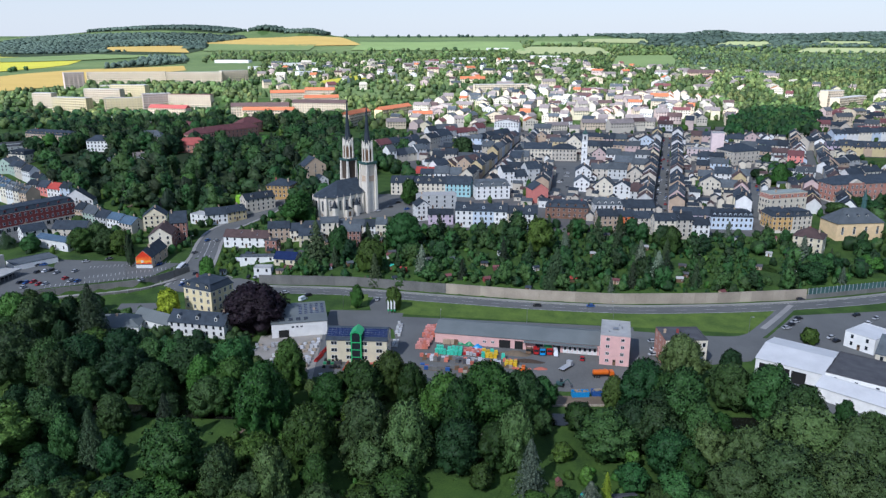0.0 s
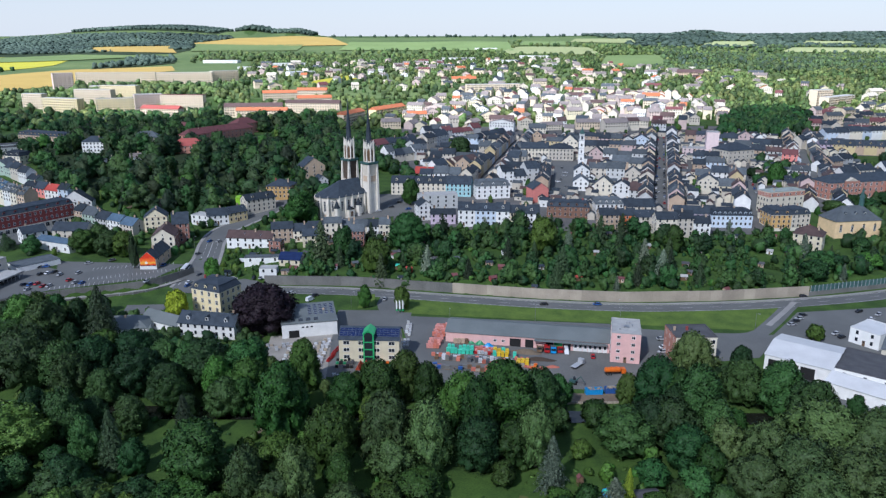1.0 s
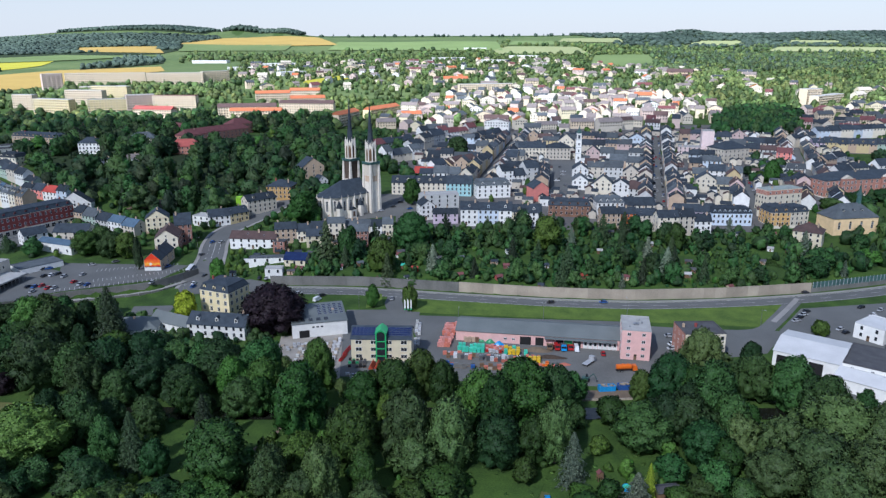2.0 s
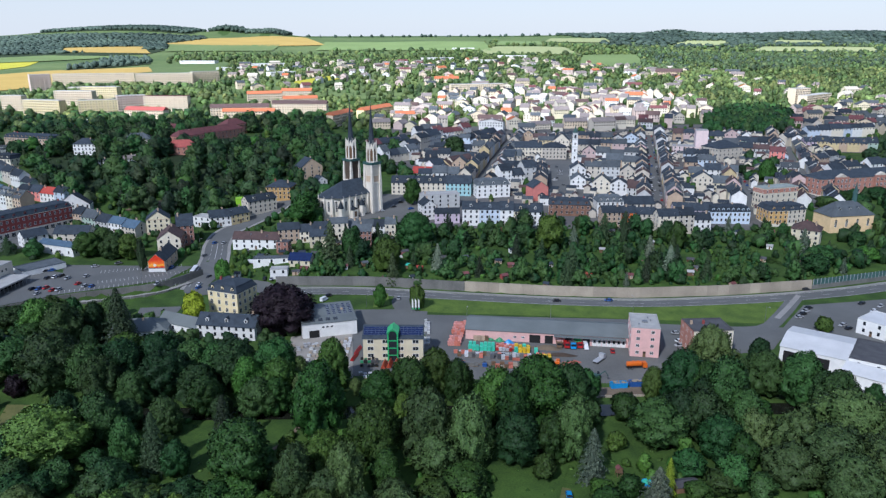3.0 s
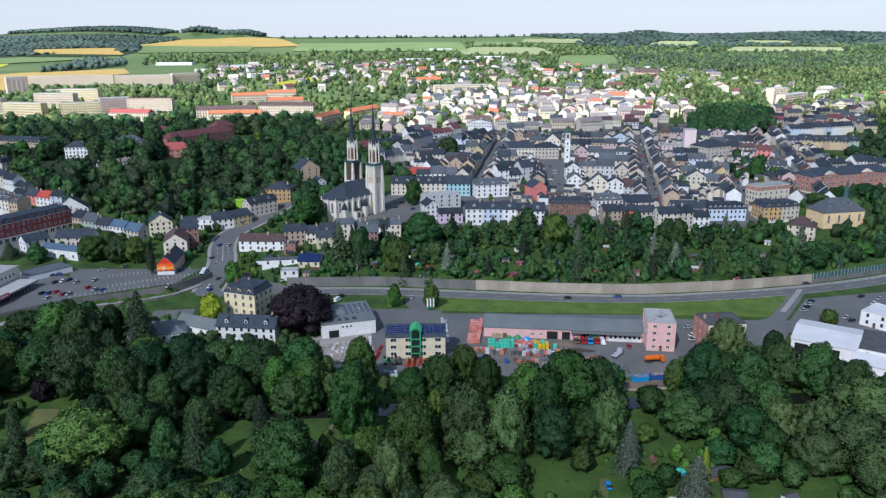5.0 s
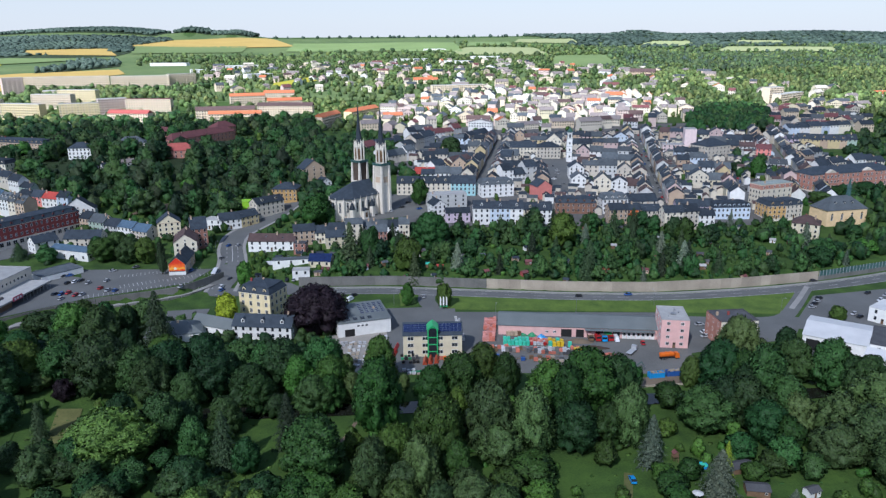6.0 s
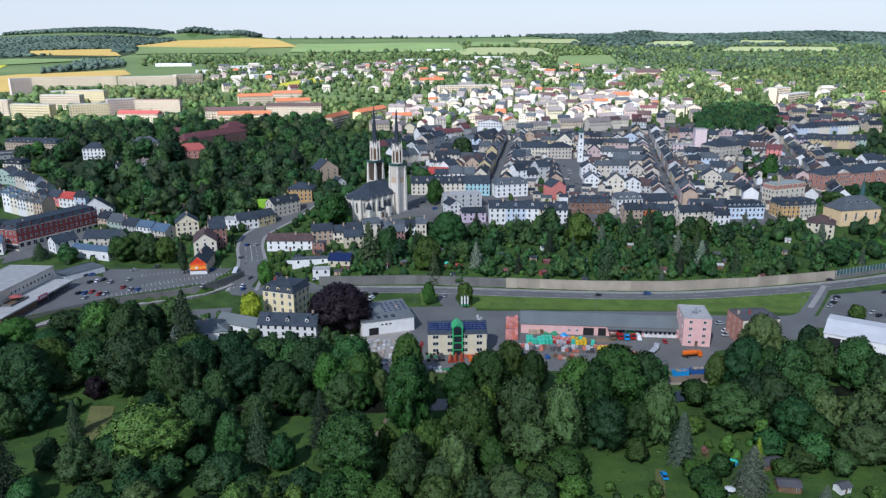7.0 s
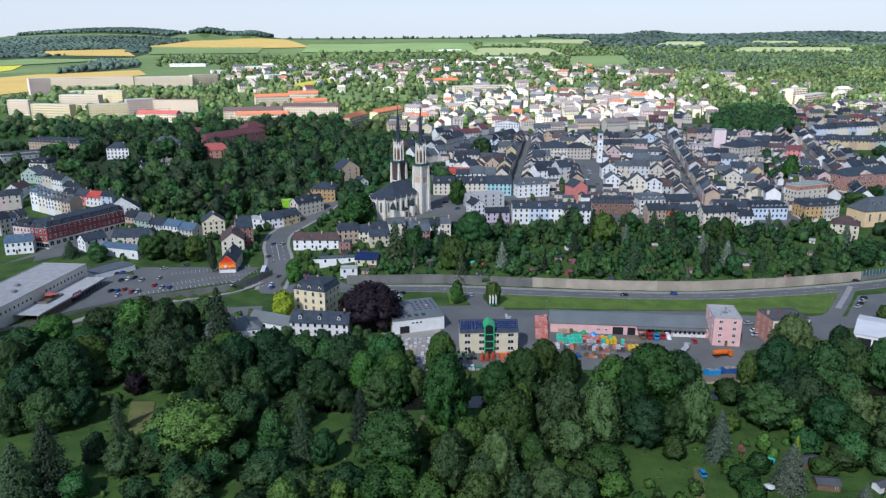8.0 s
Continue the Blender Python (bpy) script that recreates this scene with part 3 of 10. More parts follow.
def broad_crown(level, lobes, lobe_r, cards, size, low=0.02, peak=0.42, rough=0.03, lift=0.02, droop=0.0, loose=0.5):
    """A broadleaf crown in a unit tree: a lumpy body of boughs on an egg-shaped outline, with leaf sprays over it."""
    t = rng.uniform(0.02, 0.97, lobes) ** 0.85
    wide = np.sin(np.pi * t ** (math.log(0.5) / math.log(peak))) ** 0.55
    ang = rng.uniform(0, 2 * np.pi, lobes)
    skew = 1 + 0.13 * np.sin(ang * 2 + rng.uniform(0, 6)) + 0.09 * np.sin(ang * 3 + t * 5 + rng.uniform(0, 6))
    rad = (0.5 - lobe_r * 0.8) * wide * rng.uniform(0.3, 1.0, lobes) ** 0.3 * skew * rng.uniform(0.85, 1.12, lobes)
    mid = np.array([0, 0, low + 0.45 * (1 - low)])
    c = np.stack([rad * np.cos(ang), rad * np.sin(ang), low + (1 - low - lobe_r * 0.6) * t], 1) - mid
    r = lobe_r * rng.uniform(0.6, 1.35, lobes)

    def body(d, f, shrink):
        b = d @ c.T
        disc = r ** 2 - ((c ** 2).sum(1) - b ** 2)
        far = np.where(disc > 0, b + np.sqrt(np.maximum(disc, 0)), 0).max(1)
        core = 0.78 / np.sqrt((d[:, 0] ** 2 + d[:, 1] ** 2) / 0.40 ** 2 + d[:, 2] ** 2 / 0.44 ** 2)
        far = np.maximum(far, core) * (1 + rough * rng.normal(size=len(d))) * shrink
        v = mid + d * far[:, None]
        v[:, 2] -= droop * np.hypot(v[:, 0], v[:, 1]) ** 2
        f = f[d[f].mean(1)[:, 2] > -0.8]
        return v, f, normed(facing(v, f) + 0.2 * d)

    d = ICO[level][0]
    v, f, n = body(*ICO[level], 0.96 if level > 2 else 1.0)
    if cards:
        core_mesh = v, f, n
        if level > 2:
            d = ICO[4][0]
            v, f, n = body(*ICO[4], 1.0)
        area = np.linalg.norm(np.cross(v[f[:, 1]] - v[f[:, 0]], v[f[:, 2]] - v[f[:, 0]]), axis=1) * np.clip(d[f].mean(1)[:, 2] + 0.75, 0.1, 1.2)
        k = rng.choice(len(f), cards, p=area / area.sum())
        w = rng.dirichlet((1, 1, 1), cards)[:, :, None]
        p, q = (v[f[k]] * w).sum(1), (n[f[k]] * w).sum(1)
        p = p + q * (rng.uniform(-0.25, 1.0, cards) * lift)[:, None]
        p[:, 2] -= droop * 0.12 * rng.uniform(0, 1, cards)
        tilt = normed(q + loose * 2.0 * unit(cards))
        cv = leaf_cards(p, tilt, size * rng.uniform(0.55, 1.4, cards))
        cn = np.repeat(normed(q + loose * unit(cards)), 3, 0)
        v, f, n = core_mesh
        f = np.concatenate([f, len(v) + np.arange(3 * cards).reshape(-1, 3)])
        v, n = np.concatenate([v, cv]), np.concatenate([n, cn])
    return v, f, n


def cone_crown(cards, tiers, size, sides=10):
    """A conifer in a unit tree: a slim dark core and sloping tiers of boughs on a tapering cone."""
    t = np.sort((rng.integers(0, tiers, cards) + rng.uniform(0, 1, cards) ** 2 * 0.7) / tiers)
    ang = rng.uniform(0, 2 * np.pi, cards)
    arms = 0.74 + 0.22 * np.sin(ang * 6 + np.floor(t * tiers) * 2.1) + 0.14 * np.sin(ang * 11 + np.floor(t * tiers) * 4.7)
    rad = 0.5 * (1 - t ** 1.25) ** 0.92 * rng.uniform(0.35, 1.0, cards) ** 0.5 * arms + 0.01
    p = np.stack([rad * np.cos(ang), rad * np.sin(ang), 0.07 + 0.93 * t - rad * 0.42 * (1 - t)], 1)
    n = normed(np.stack([np.cos(ang) * 0.6, np.sin(ang) * 0.6, np.full(cards, 0.9)], 1) + 0.45 * unit(cards))
    a = 2 * np.pi * np.arange(sides) / sides
    v = np.concatenate([np.stack([np.cos(a) * 0.2, np.sin(a) * 0.2, np.full(sides, 0.04)], 1), np.stack([np.cos(a) * 0.11, np.sin(a) * 0.11, np.full(sides, 0.45)], 1), [[0, 0, 0.95]]])
    f = [(i, (i + 1) % sides, sides + i) for i in range(sides)] + [((i + 1) % sides, sides + (i + 1) % sides, sides + i) for i in range(sides)] + [(sides + i, sides + (i + 1) % sides, 2 * sides) for i in range(sides)]
    cv = leaf_cards(p, n, size * rng.uniform(0.5, 1.35, cards) * (1.1 - 0.5 * t))
    f = np.concatenate([np.array(f), len(v) + np.arange(3 * cards).reshape(-1, 3)])
    soft = np.concatenate([normed(v * np.array([1, 1, 0]) + np.array([0, 0, 0.2])), np.repeat(n, 3, 0)])
    return np.concatenate([v, cv]), f, soft


def crown(shape):
    return leafy("crown", *shape, F["mid"])


def trunk_mesh(kind):
    if ("trunk", kind) not in SHARED:
        g = Geo()
        g.tube((0, 0, -0.02), (0.005, 0.0, 0.42), 0.028, 0.016, 8)
        g.tube((0.005, 0, 0.42), (0, 0.01, 0.9 if kind == "cone" else 0.75), 0.016, 0.005, 6)
        if kind != "cone":
            for k in range(6):
                a = k * 1.05
                z0 = 0.26 + 0.06 * k
                g.tube((0, 0, z0), (0.26 * math.cos(a), 0.26 * math.sin(a), z0 + 0.2), 0.010, 0.003, 5)
        SHARED[("trunk", kind)] = g.mesh("trunk", M["bark"])
    return SHARED[("trunk", kind)]


CROWNS = dict(
    near=[crown(broad_crown(3, lb, lr, 4500, 0.0178, 0.02, pk, 0.03, 0.03, 0.0, 0.6)) for pk, lb, lr in ((0.36, 150, 0.09), (0.42, 190, 0.08), (0.48, 140, 0.095), (0.40, 210, 0.075), (0.45, 170, 0.085), (0.38, 200, 0.08), (0.52, 160, 0.085))],
    near_willow=[crown(broad_crown(3, lb, lr, 4800, 0.0168, 0.02, pk, 0.04, 0.045, 0.3, 0.65)) for pk, lb, lr in ((0.46, 200, 0.07), (0.42, 230, 0.065), (0.5, 180, 0.075), (0.44, 220, 0.07))],
    near_cone=[crown(cone_crown(6400, 15, 0.0185)) for _ in range(3)],
    mid=[crown(broad_crown(2, 90, 0.10, 1500, 0.029, 0.03, pk, 0.05, 0.04, 0.0, 0.8)) for pk in (0.36, 0.42, 0.48, 0.42, 0.5)],
    mid_cone=[crown(cone_crown(1500, 12, 0.040)) for _ in range(3)])
WORDS = dict(deep="dark green broadleaf tree with a dense crown", mid="green broadleaf tree with a full crown", light="pale olive-green willow with soft foliage",
             lime="bright yellow-green ornamental tree", purple="dark purple copper beech with a broad crown", spruce="blue-green spruce with sloping tiers",
             fir="dark green conifer with a pointed top", bright="fresh light-green broadleaf tree")


def tree(x, y, hgt, wid, leaf="mid", form="near", where="in the riverside wood", group="", z=None):
    """A tree > trunk, crown: its height and its crown's width in metres."""
    form = "mid" if form == "near" and hgt <= 11 else form
    kind = "cone" if "cone" in form else "broad"
    wide = 1.25 if kind == "cone" else 1.0
    e = base("tree", x, y, (land(x, y) if z is None else z) - 0.1, random.uniform(0, 360), WORDS[leaf] + " " + where, "tree", group)
    for nm, me in (("trunk", trunk_mesh(kind)), ("crown", random.choice(CROWNS[form]))):
        ob = part(nm, me, e)
        ob.scale = (wid * wide, wid * wide * random.uniform(0.9, 1.1), hgt) if nm == "crown" else (hgt * 0.8, hgt * 0.8, hgt)
        if nm == "crown":
            ob.material_slots[0].link = "OBJECT"
            ob.material_slots[0].material = F[leaf]
    return e


def woods(name, label, spots, leaf, level=1, cards=14, size=0.09, cone=0.0, lobes=16, lobe_r=0.2):
    """Many far trees joined into one thing: spots are (x, y, height, width)."""
    temps = [broad_crown(level, lobes, lobe_r, cards, size, 0.02, rng.uniform(0.36, 0.52), 0.09, 0.07, 0.0, 0.8) for _ in range(8)] + ([cone_crown(cards + 30, 7, size * 1.2, 7) for _ in range(3)] if cone else [])
    vs, fs, ns, o = [], [], [], 0
    if not spots:
        return None
    for x, y, hh, ww in spots:
        v, f, n = temps[8 + int(rng.integers(3))] if rng.uniform() < cone else temps[int(rng.integers(8))]
        t = rng.uniform(0, 2 * np.pi)
        r = np.array([[math.cos(t), -math.sin(t), 0], [math.sin(t), math.cos(t), 0], [0, 0, 1]])
        vs.append((v @ r.T) * np.array([ww, ww * rng.uniform(0.85, 1.15), hh]) + np.array([x, y, land(x, y) - 0.3]))
        fs.append(f + o), ns.append(n @ r.T)
        o += len(v)
    return tagged(new(name, leafy(name, np.concatenate(vs), np.concatenate(fs), np.concatenate(ns), F[leaf])), label, "woodland", kind="stuff")


def inside(x, y, poly):
    c, j = False, len(poly) - 1
    for i in range(len(poly)):
        (xi, yi), (xj, yj) = poly[i], poly[j]
        if (yi > y) != (yj > y) and x < (xj - xi) * (y - yi) / (yj - yi) + xi:
            c = not c
        j = i
    return c


FIELDS = []


def scatter(poly, gap, tries=4000, keep=True):
    """Places inside a region, no two nearer than gap, clear of buildings and roads."""
    xs, ys = [p[0] for p in poly], [p[1] for p in poly]
    got, cell = [], {}
    for _ in range(tries):
        x, y = random.uniform(min(xs), max(xs)), random.uniform(min(ys), max(ys))
        if not inside(x, y, poly) or (keep and ((int(x // 3), int(y // 3)) in TAKEN or (y > 1100 and any(inside(x, y, q) for q in FIELDS)))):
            continue
        i, j = int(x // gap), int(y // gap)
        if any((x - a) ** 2 + (y - b) ** 2 < gap * gap for di in (-1, 0, 1) for dj in (-1, 0, 1) for a, b in cell.get((i + di, j + dj), ())):
            continue
        cell.setdefault((i, j), []).append((x, y))
        got.append((x, y))
    return got


# ---- lie of the land ----
PY = [-900, 342.6, 347, 400, 430, 450, 480, 520, 700, 850, 1000, 1300, 1640, 2000, 2600, 3200, 4000, 4950]
PZ = [-1.5, -1.5, 3.2, 5.5, 8, 10, 12, 14, 19, 23, 29, 42, 55, 60, 74, 98, 136, 152]
LY = [-900, 420, 440, 480, 520, 560, 620, 700]
LZ = [3.2, 3.2, 3.4, 5, 8.5, 13, 17, 19]

HILLS = ((-1750, 4300, 420, 600, 38), (-1330, 4300, 330, 500, 37), (-985, 4350, 95, 260, 34), (-770, 4350, 120, 260, 32), (1560, 4350, 110, 300, 22),
         (1050, 4400, 330, 500, 8), (1750, 4400, 600, 500, 8), (2700, 4400, 480, 500, 22), (300, 4500, 800, 500, 2))


def ease(a, b, v):
    u = min(1.0, max(0.0, (v - a) / (b - a)))
    return u * u * (3 - 2 * u)


def wall_y(x):
    """The line of the retaining wall above the bypass road."""
    return float(np.interp(x, [-140, -96, -50, 1.5, 45, 87, 136, 186, 233, 420], [377, 375, 372, 360, 350, 344, 345, 351, 363, 420]))


def path_y(x):
    """The line of the raised footpath below the car park."""
    return float(np.interp(x, [-262, -245.6, -229, -214.6, -198.4, -185.4, -172, -161, -153, -147, -140], [304, 317, 328.7, 340.8, 350.4, 355, 359.5, 364.7, 372.3, 381, 390]))


def land(x, y):
    """Height of the ground."""
    yy = y - (wall_y(x) - 341) * (1 - ease(400, 470, y))
    z = float(np.interp(yy, PY, PZ))
    if x < -90 and y < 700:
        z2, p = float(np.interp(y, LY, LZ)), path_y(x)
        soft = 24 * ease(-160, -142, x)
        if y < p + 2.6 + soft:
            low = -1.5 + 0.9 * ease(p - 3.4 - soft, p - 1.6, y)
            z2 = low + (z2 - low) * ease(p + 1.6, p + 2.6 + soft, y)
        z += (z2 - z) * ease(-92, -125, x)
    z += 13 * math.exp(-((x + 300) / 190) ** 2 - ((y - 680) / 120) ** 2)
    if y > 1500:
        z += ease(1500, 2600, y) * (1 - ease(3200, 3900, y)) * (9 * math.sin(x / 420 + 1.0) + 7 * math.sin(x / 230 + y / 500))
    for hx, hy, sx, sy, amp in HILLS if y > 2600 else ():
        z += amp * math.exp(-((x - hx) / sx) ** 2 - ((y - hy) / sy) ** 2)
    return z



# ---- ground ----
def axis(parts):
    out = [parts[0][0]]
    for a, b, s in parts:
        n = max(1, round((b - a) / s))
        out += [a + (b - a) * (k + 1) / n for k in range(n)]
    return out


def sheet(name, xs, ys, mat, label, category, lift=0.0):
    v = [(x, y, land(x, y) + lift) for y in ys for x in xs]
    nx = len(xs)
    f = [(j * nx + i, j * nx + i + 1, (j + 1) * nx + i + 1, (j + 1) * nx + i) for j in range(len(ys) - 1) for i in range(nx - 1)]
    me = bpy.data.meshes.new(name)
    me.from_pydata(v, [], f)
    me.materials.append(M[mat])
    me.polygons.foreach_set("use_smooth", [True] * len(f))
    return tagged(new(name, me), label, category, kind="structure")


def patch(name, c, mat, label, category, lift=0.15, cell=3.0, kind="structure", zabs=None):
    """A surface laid over the ground between four corners, near left, near right, far right, far left."""
    c = [Vector(p) for p in c]
    n = min(90, max(2, int(max((c[1] - c[0]).length, (c[2] - c[3]).length) / cell)))
    m = min(90, max(2, int(max((c[3] - c[0]).length, (c[2] - c[1]).length) / cell)))
    g = Geo()
    for j in range(m + 1):
        for i in range(n + 1):
            u, w = i / n, j / m
            p = (c[0] * (1 - u) + c[1] * u) * (1 - w) + (c[3] * (1 - u) + c[2] * u) * w
            g.v.append((p.x, p.y, (land(p.x, p.y) if zabs is None else zabs) + lift))
    g.f = [(j * (n + 1) + i, j * (n + 1) + i + 1, (j + 1) * (n + 1) + i + 1, (j + 1) * (n + 1) + i) for j in range(m) for i in range(n)]
    if name not in ("lawn", "field", "undergrowth", "pavement", "grassland"):
        TAKEN.update((int(p[0] // 3), int(p[1] // 3)) for p in g.v)
    return tagged(new(name, g.mesh(name, M[mat])), label, category, kind=kind)


def smooth(pts, step=6.0):
    """A Catmull-Rom line through points."""
    P = [Vector(p) for p in pts]
    P = [P[0] * 2 - P[1]] + P + [P[-1] * 2 - P[-2]]
    out = []
    for a, b, c, d in zip(P, P[1:], P[2:], P[3:]):
        n = max(1, int((c - b).length / step))
        for k in range(n):
            t = k / n
            out.append(0.5 * (2 * b + (c - a) * t + (2 * a - 5 * b + 4 * c - d) * t * t + (3 * b - a - 3 * c + d) * t ** 3))
    return out + [P[-2]]


def ribbon(name, pts, width, mat, label, category, lift=0.2, off=0.0, thick=0.0, zabs=None, dash=None, kind="structure"):
    """A strip of ground along a line, moved sideways by off; dash (on, off) cuts it into marks."""
    line = smooth(pts, 3.0 if dash else 5.0)
    g, run = Geo(), 0.0
    last = None
    for i, p in enumerate(line):
        q = line[min(i + 1, len(line) - 1)] - line[max(i - 1, 0)]
        nrm = Vector((-q.y, q.x)).normalized()
        q0 = p - line[i - 1] if i else q
        pair = [p + nrm * (off + s * width / 2) for s in (1, -1)]
        pair = [(a.x, a.y, (land(a.x, a.y) if zabs is None else zabs) + lift) for a in pair]
        if last:
            run += (p - line[i - 1]).length
            if not dash or run % (dash[0] + dash[1]) < dash[0]:
                if thick:
                    a, b, c, d = last[1], pair[1], pair[0], last[0]
                    g.hexa([(v[0], v[1], v[2] - thick) for v in (a, b, c, d)], [a, b, c, d])
                else:
                    g.face([last[1], pair[1], pair[0], last[0]])
        last = pair
        if not dash:
            for k in range(int(width) + 4):
                for back in (0.0, 0.5):
                    q = p + nrm * (off - width / 2 - 1.5 + k) - (q0 * back if i else q0 * 0)
                    TAKEN.add((int(q.x // 3), int(q.y // 3)))
    return tagged(new(name, g.mesh(name, M[mat])), label, category, kind=kind)


# ---- the setting ----
sheet("ground", axis([(-5200, -1500, 160), (-1500, -420, 45), (-420, -270, 6), (-270, -125, 3), (-125, 420, 6), (420, 1500, 45), (1500, 5200, 160)]),
      axis([(-700, 40, 90), (40, 300, 6), (300, 400, 2.5), (400, 560, 5), (560, 1000, 14), (1000, 2000, 40), (2000, 4960, 60)]), "meadow",
      "rolling ground of rough green grass reaching far wooded hills", "ground")

ROAD = [(250, 358), (205, 346), (160, 338.5), (120, 335.5), (87, 335.5), (45, 341), (0, 350.5), (-50, 361.5), (-96, 366), (-112, 372), (-124, 384)]
ribbon("road", ROAD, 9.5, "asphalt", "grey asphalt bypass road below the retaining wall", "road", 0.12)
for off in (4.3, -4.3):
    ribbon("road_marking", ROAD, 0.22, "line_paint", "white painted edge line on asphalt", "road marking", 0.15, off)
ribbon("road_marking", ROAD, 0.2, "line_paint", "white dashed centre line on asphalt", "road marking", 0.15, 0, dash=(6, 9))
ribbon("footway", ROAD[:9], 2.0, "footway", "pale paved footway at the foot of the wall", "pavement", 0.26, -6.0, 0.14)
ribbon("road", [(-30, 357), (-32.5, 345), (-29, 330), (-21, 318), (-15, 300), (-13, 270)], 9, "asphalt", "asphalt access road into the builders' yard", "road", 0.14)
ribbon("road", [(171.1, 338.9), (149.1, 313.0), (134.7, 299.8), (114.6, 299.8), (85.7, 304.9)], 7, "asphalt", "asphalt service road beside the grass strip", "road", 0.15)
ribbon("footway", [(174.2, 342.1), (161.5, 327.3), (146.9, 311.0)], 2.6, "footway", "pale paved path joining the main road", "pavement", 0.26)
JUNC = [(-100, 366.5), (-113, 374), (-141.2, 369.1), (-140.3, 398.6), (-142.2, 416.9), (-147.2, 444.8), (-145.4, 472.0), (-124.6, 511.9), (-114.5, 534.6)]
ribbon("road", JUNC, 13, "asphalt", "asphalt street climbing from the junction into town", "road", 0.24)
for off in (-3.2, 3.2):
    ribbon("road_marking", JUNC[1:6], 0.22, "line_paint", "white dashed lane line on asphalt", "road marking", 0.28, off, dash=(4, 5))
ribbon("road_marking", JUNC[1:6], 0.3, "line_paint", "white centre line on asphalt", "road marking", 0.28, 0)
patch("road", ((-159.6, 329.6), (-141.6, 333.5), (-141.7, 345.4), (-162.1, 344.6)), "asphalt", "asphalt drive below the yellow villa", "drive", 0.15)
patch("road", ((-287.5, 422.6), (-262.1, 444.3), (-250.6, 490.5), (-296.5, 457.7)), "asphalt", "asphalt street before the red brick corner building", "road", 0.25)
for off in (-7.6, 7.6):
    ribbon("footway", JUNC[2:], 2.0, "footway", "pale paved footway beside the street", "pavement", 0.32, off, 0.14)
patch("yard", ((-82.1, 265.5), (68.9, 246.2), (85.7, 299.8), (-78.9, 299.8)), "old_asphalt", "worn asphalt surface of the builders' yard", "yard", 0.08)
patch("yard", ((-21.1, 299.8), (85.7, 299.8), (87.7, 313.0), (-25.6, 327.3)), "asphalt", "asphalt forecourt behind the long hall", "yard", 0.1)
patch("yard", ((73.5, 265.5), (127.5, 276.1), (147.2, 299.8), (87.3, 306.3)), "asphalt", "asphalt yard between workshops", "yard", 0.09)
patch("yard", ((115.3, 246.2), (151.2, 221.6), (213.1, 327.3), (162.4, 316.5)), "asphalt", "asphalt yard round the white halls", "yard", 0.09)
patch("yard", ((-78.6, 261.5), (-51.2, 259.3), (-54.4, 307.2), (-81.6, 302.7)), "pale_gravel", "pale gravelled storage yard beside the office", "yard", 0.2)
patch("yard", ((-55.5, 272.1), (-41.5, 270.9), (-28.3, 334.6), (-55.3, 335.5)), "asphalt", "asphalt drive between the workshop and the office", "drive", 0.13)
patch("yard", ((-43.3, 312.7), (-20.8, 310.6), (-19.2, 331.3), (-43.0, 333.5)), "asphalt", "asphalt forecourt behind the office", "yard", 0.12)
patch("parking", ((132.6, 286.9), (177.5, 275.0), (219.6, 334.3), (168.8, 327.8)), "asphalt", "asphalt works car park below the road", "car park", 0.14)
patch("lawn", ((-23.0, 330.4), (140.6, 304.9), (167.5, 336.5), (-22.6, 351.2)), "lawn", "long mown grass strip beside the road", "lawn", 0.11)
patch("lawn", ((-46.0, 337.5), (-37.8, 341.3), (-39.0, 358.6), (-46.0, 357.4)), "lawn", "small mown grass island at the junction", "lawn", 0.2)
patch("parking", ((-204, 354.5), (-158, 374), (-150, 398), (-225.1, 405.4)), "asphalt", "asphalt car park with painted bays", "car park", 0.2)
patch("parking", ((-246, 324), (-204, 354.5), (-214.2, 387.2), (-250.0, 408.0)), "asphalt", "asphalt car park before the supermarket", "car park", 0.22)
patch("road", ((-303.9, 418.1), (-291.5, 433.6), (-256.8, 487.5), (-268.1, 493.8)), "asphalt", "asphalt street before the red brick building", "road", 0.2)
patch("pavement", ((-34.1, 452.5), (199.4, 437.8), (385.4, 633.7), (-38.9, 782.9)), "paving", "grey town paving between the old houses", "pavement", 0.12, 12)
patch("pavement", ((-38.9, 782.9), (420.9, 688.0), (540.0, 893.1), (-44.1, 892.5)), "paving", "grey streets between the far houses", "pavement", 0.15, 20)
patch("square", ((-72.4, 466.7), (-16.9, 482.0), (-18.9, 544.6), (-48.3, 534.8)), "old_asphalt", "asphalt square round the church", "square", 0.2)
patch("river", ((-156.9, 231.3), (149.8, 219.3), (154.3, 226.9), (-162.5, 240.9)), "water", "narrow dark river between trees", "river", 0.25)

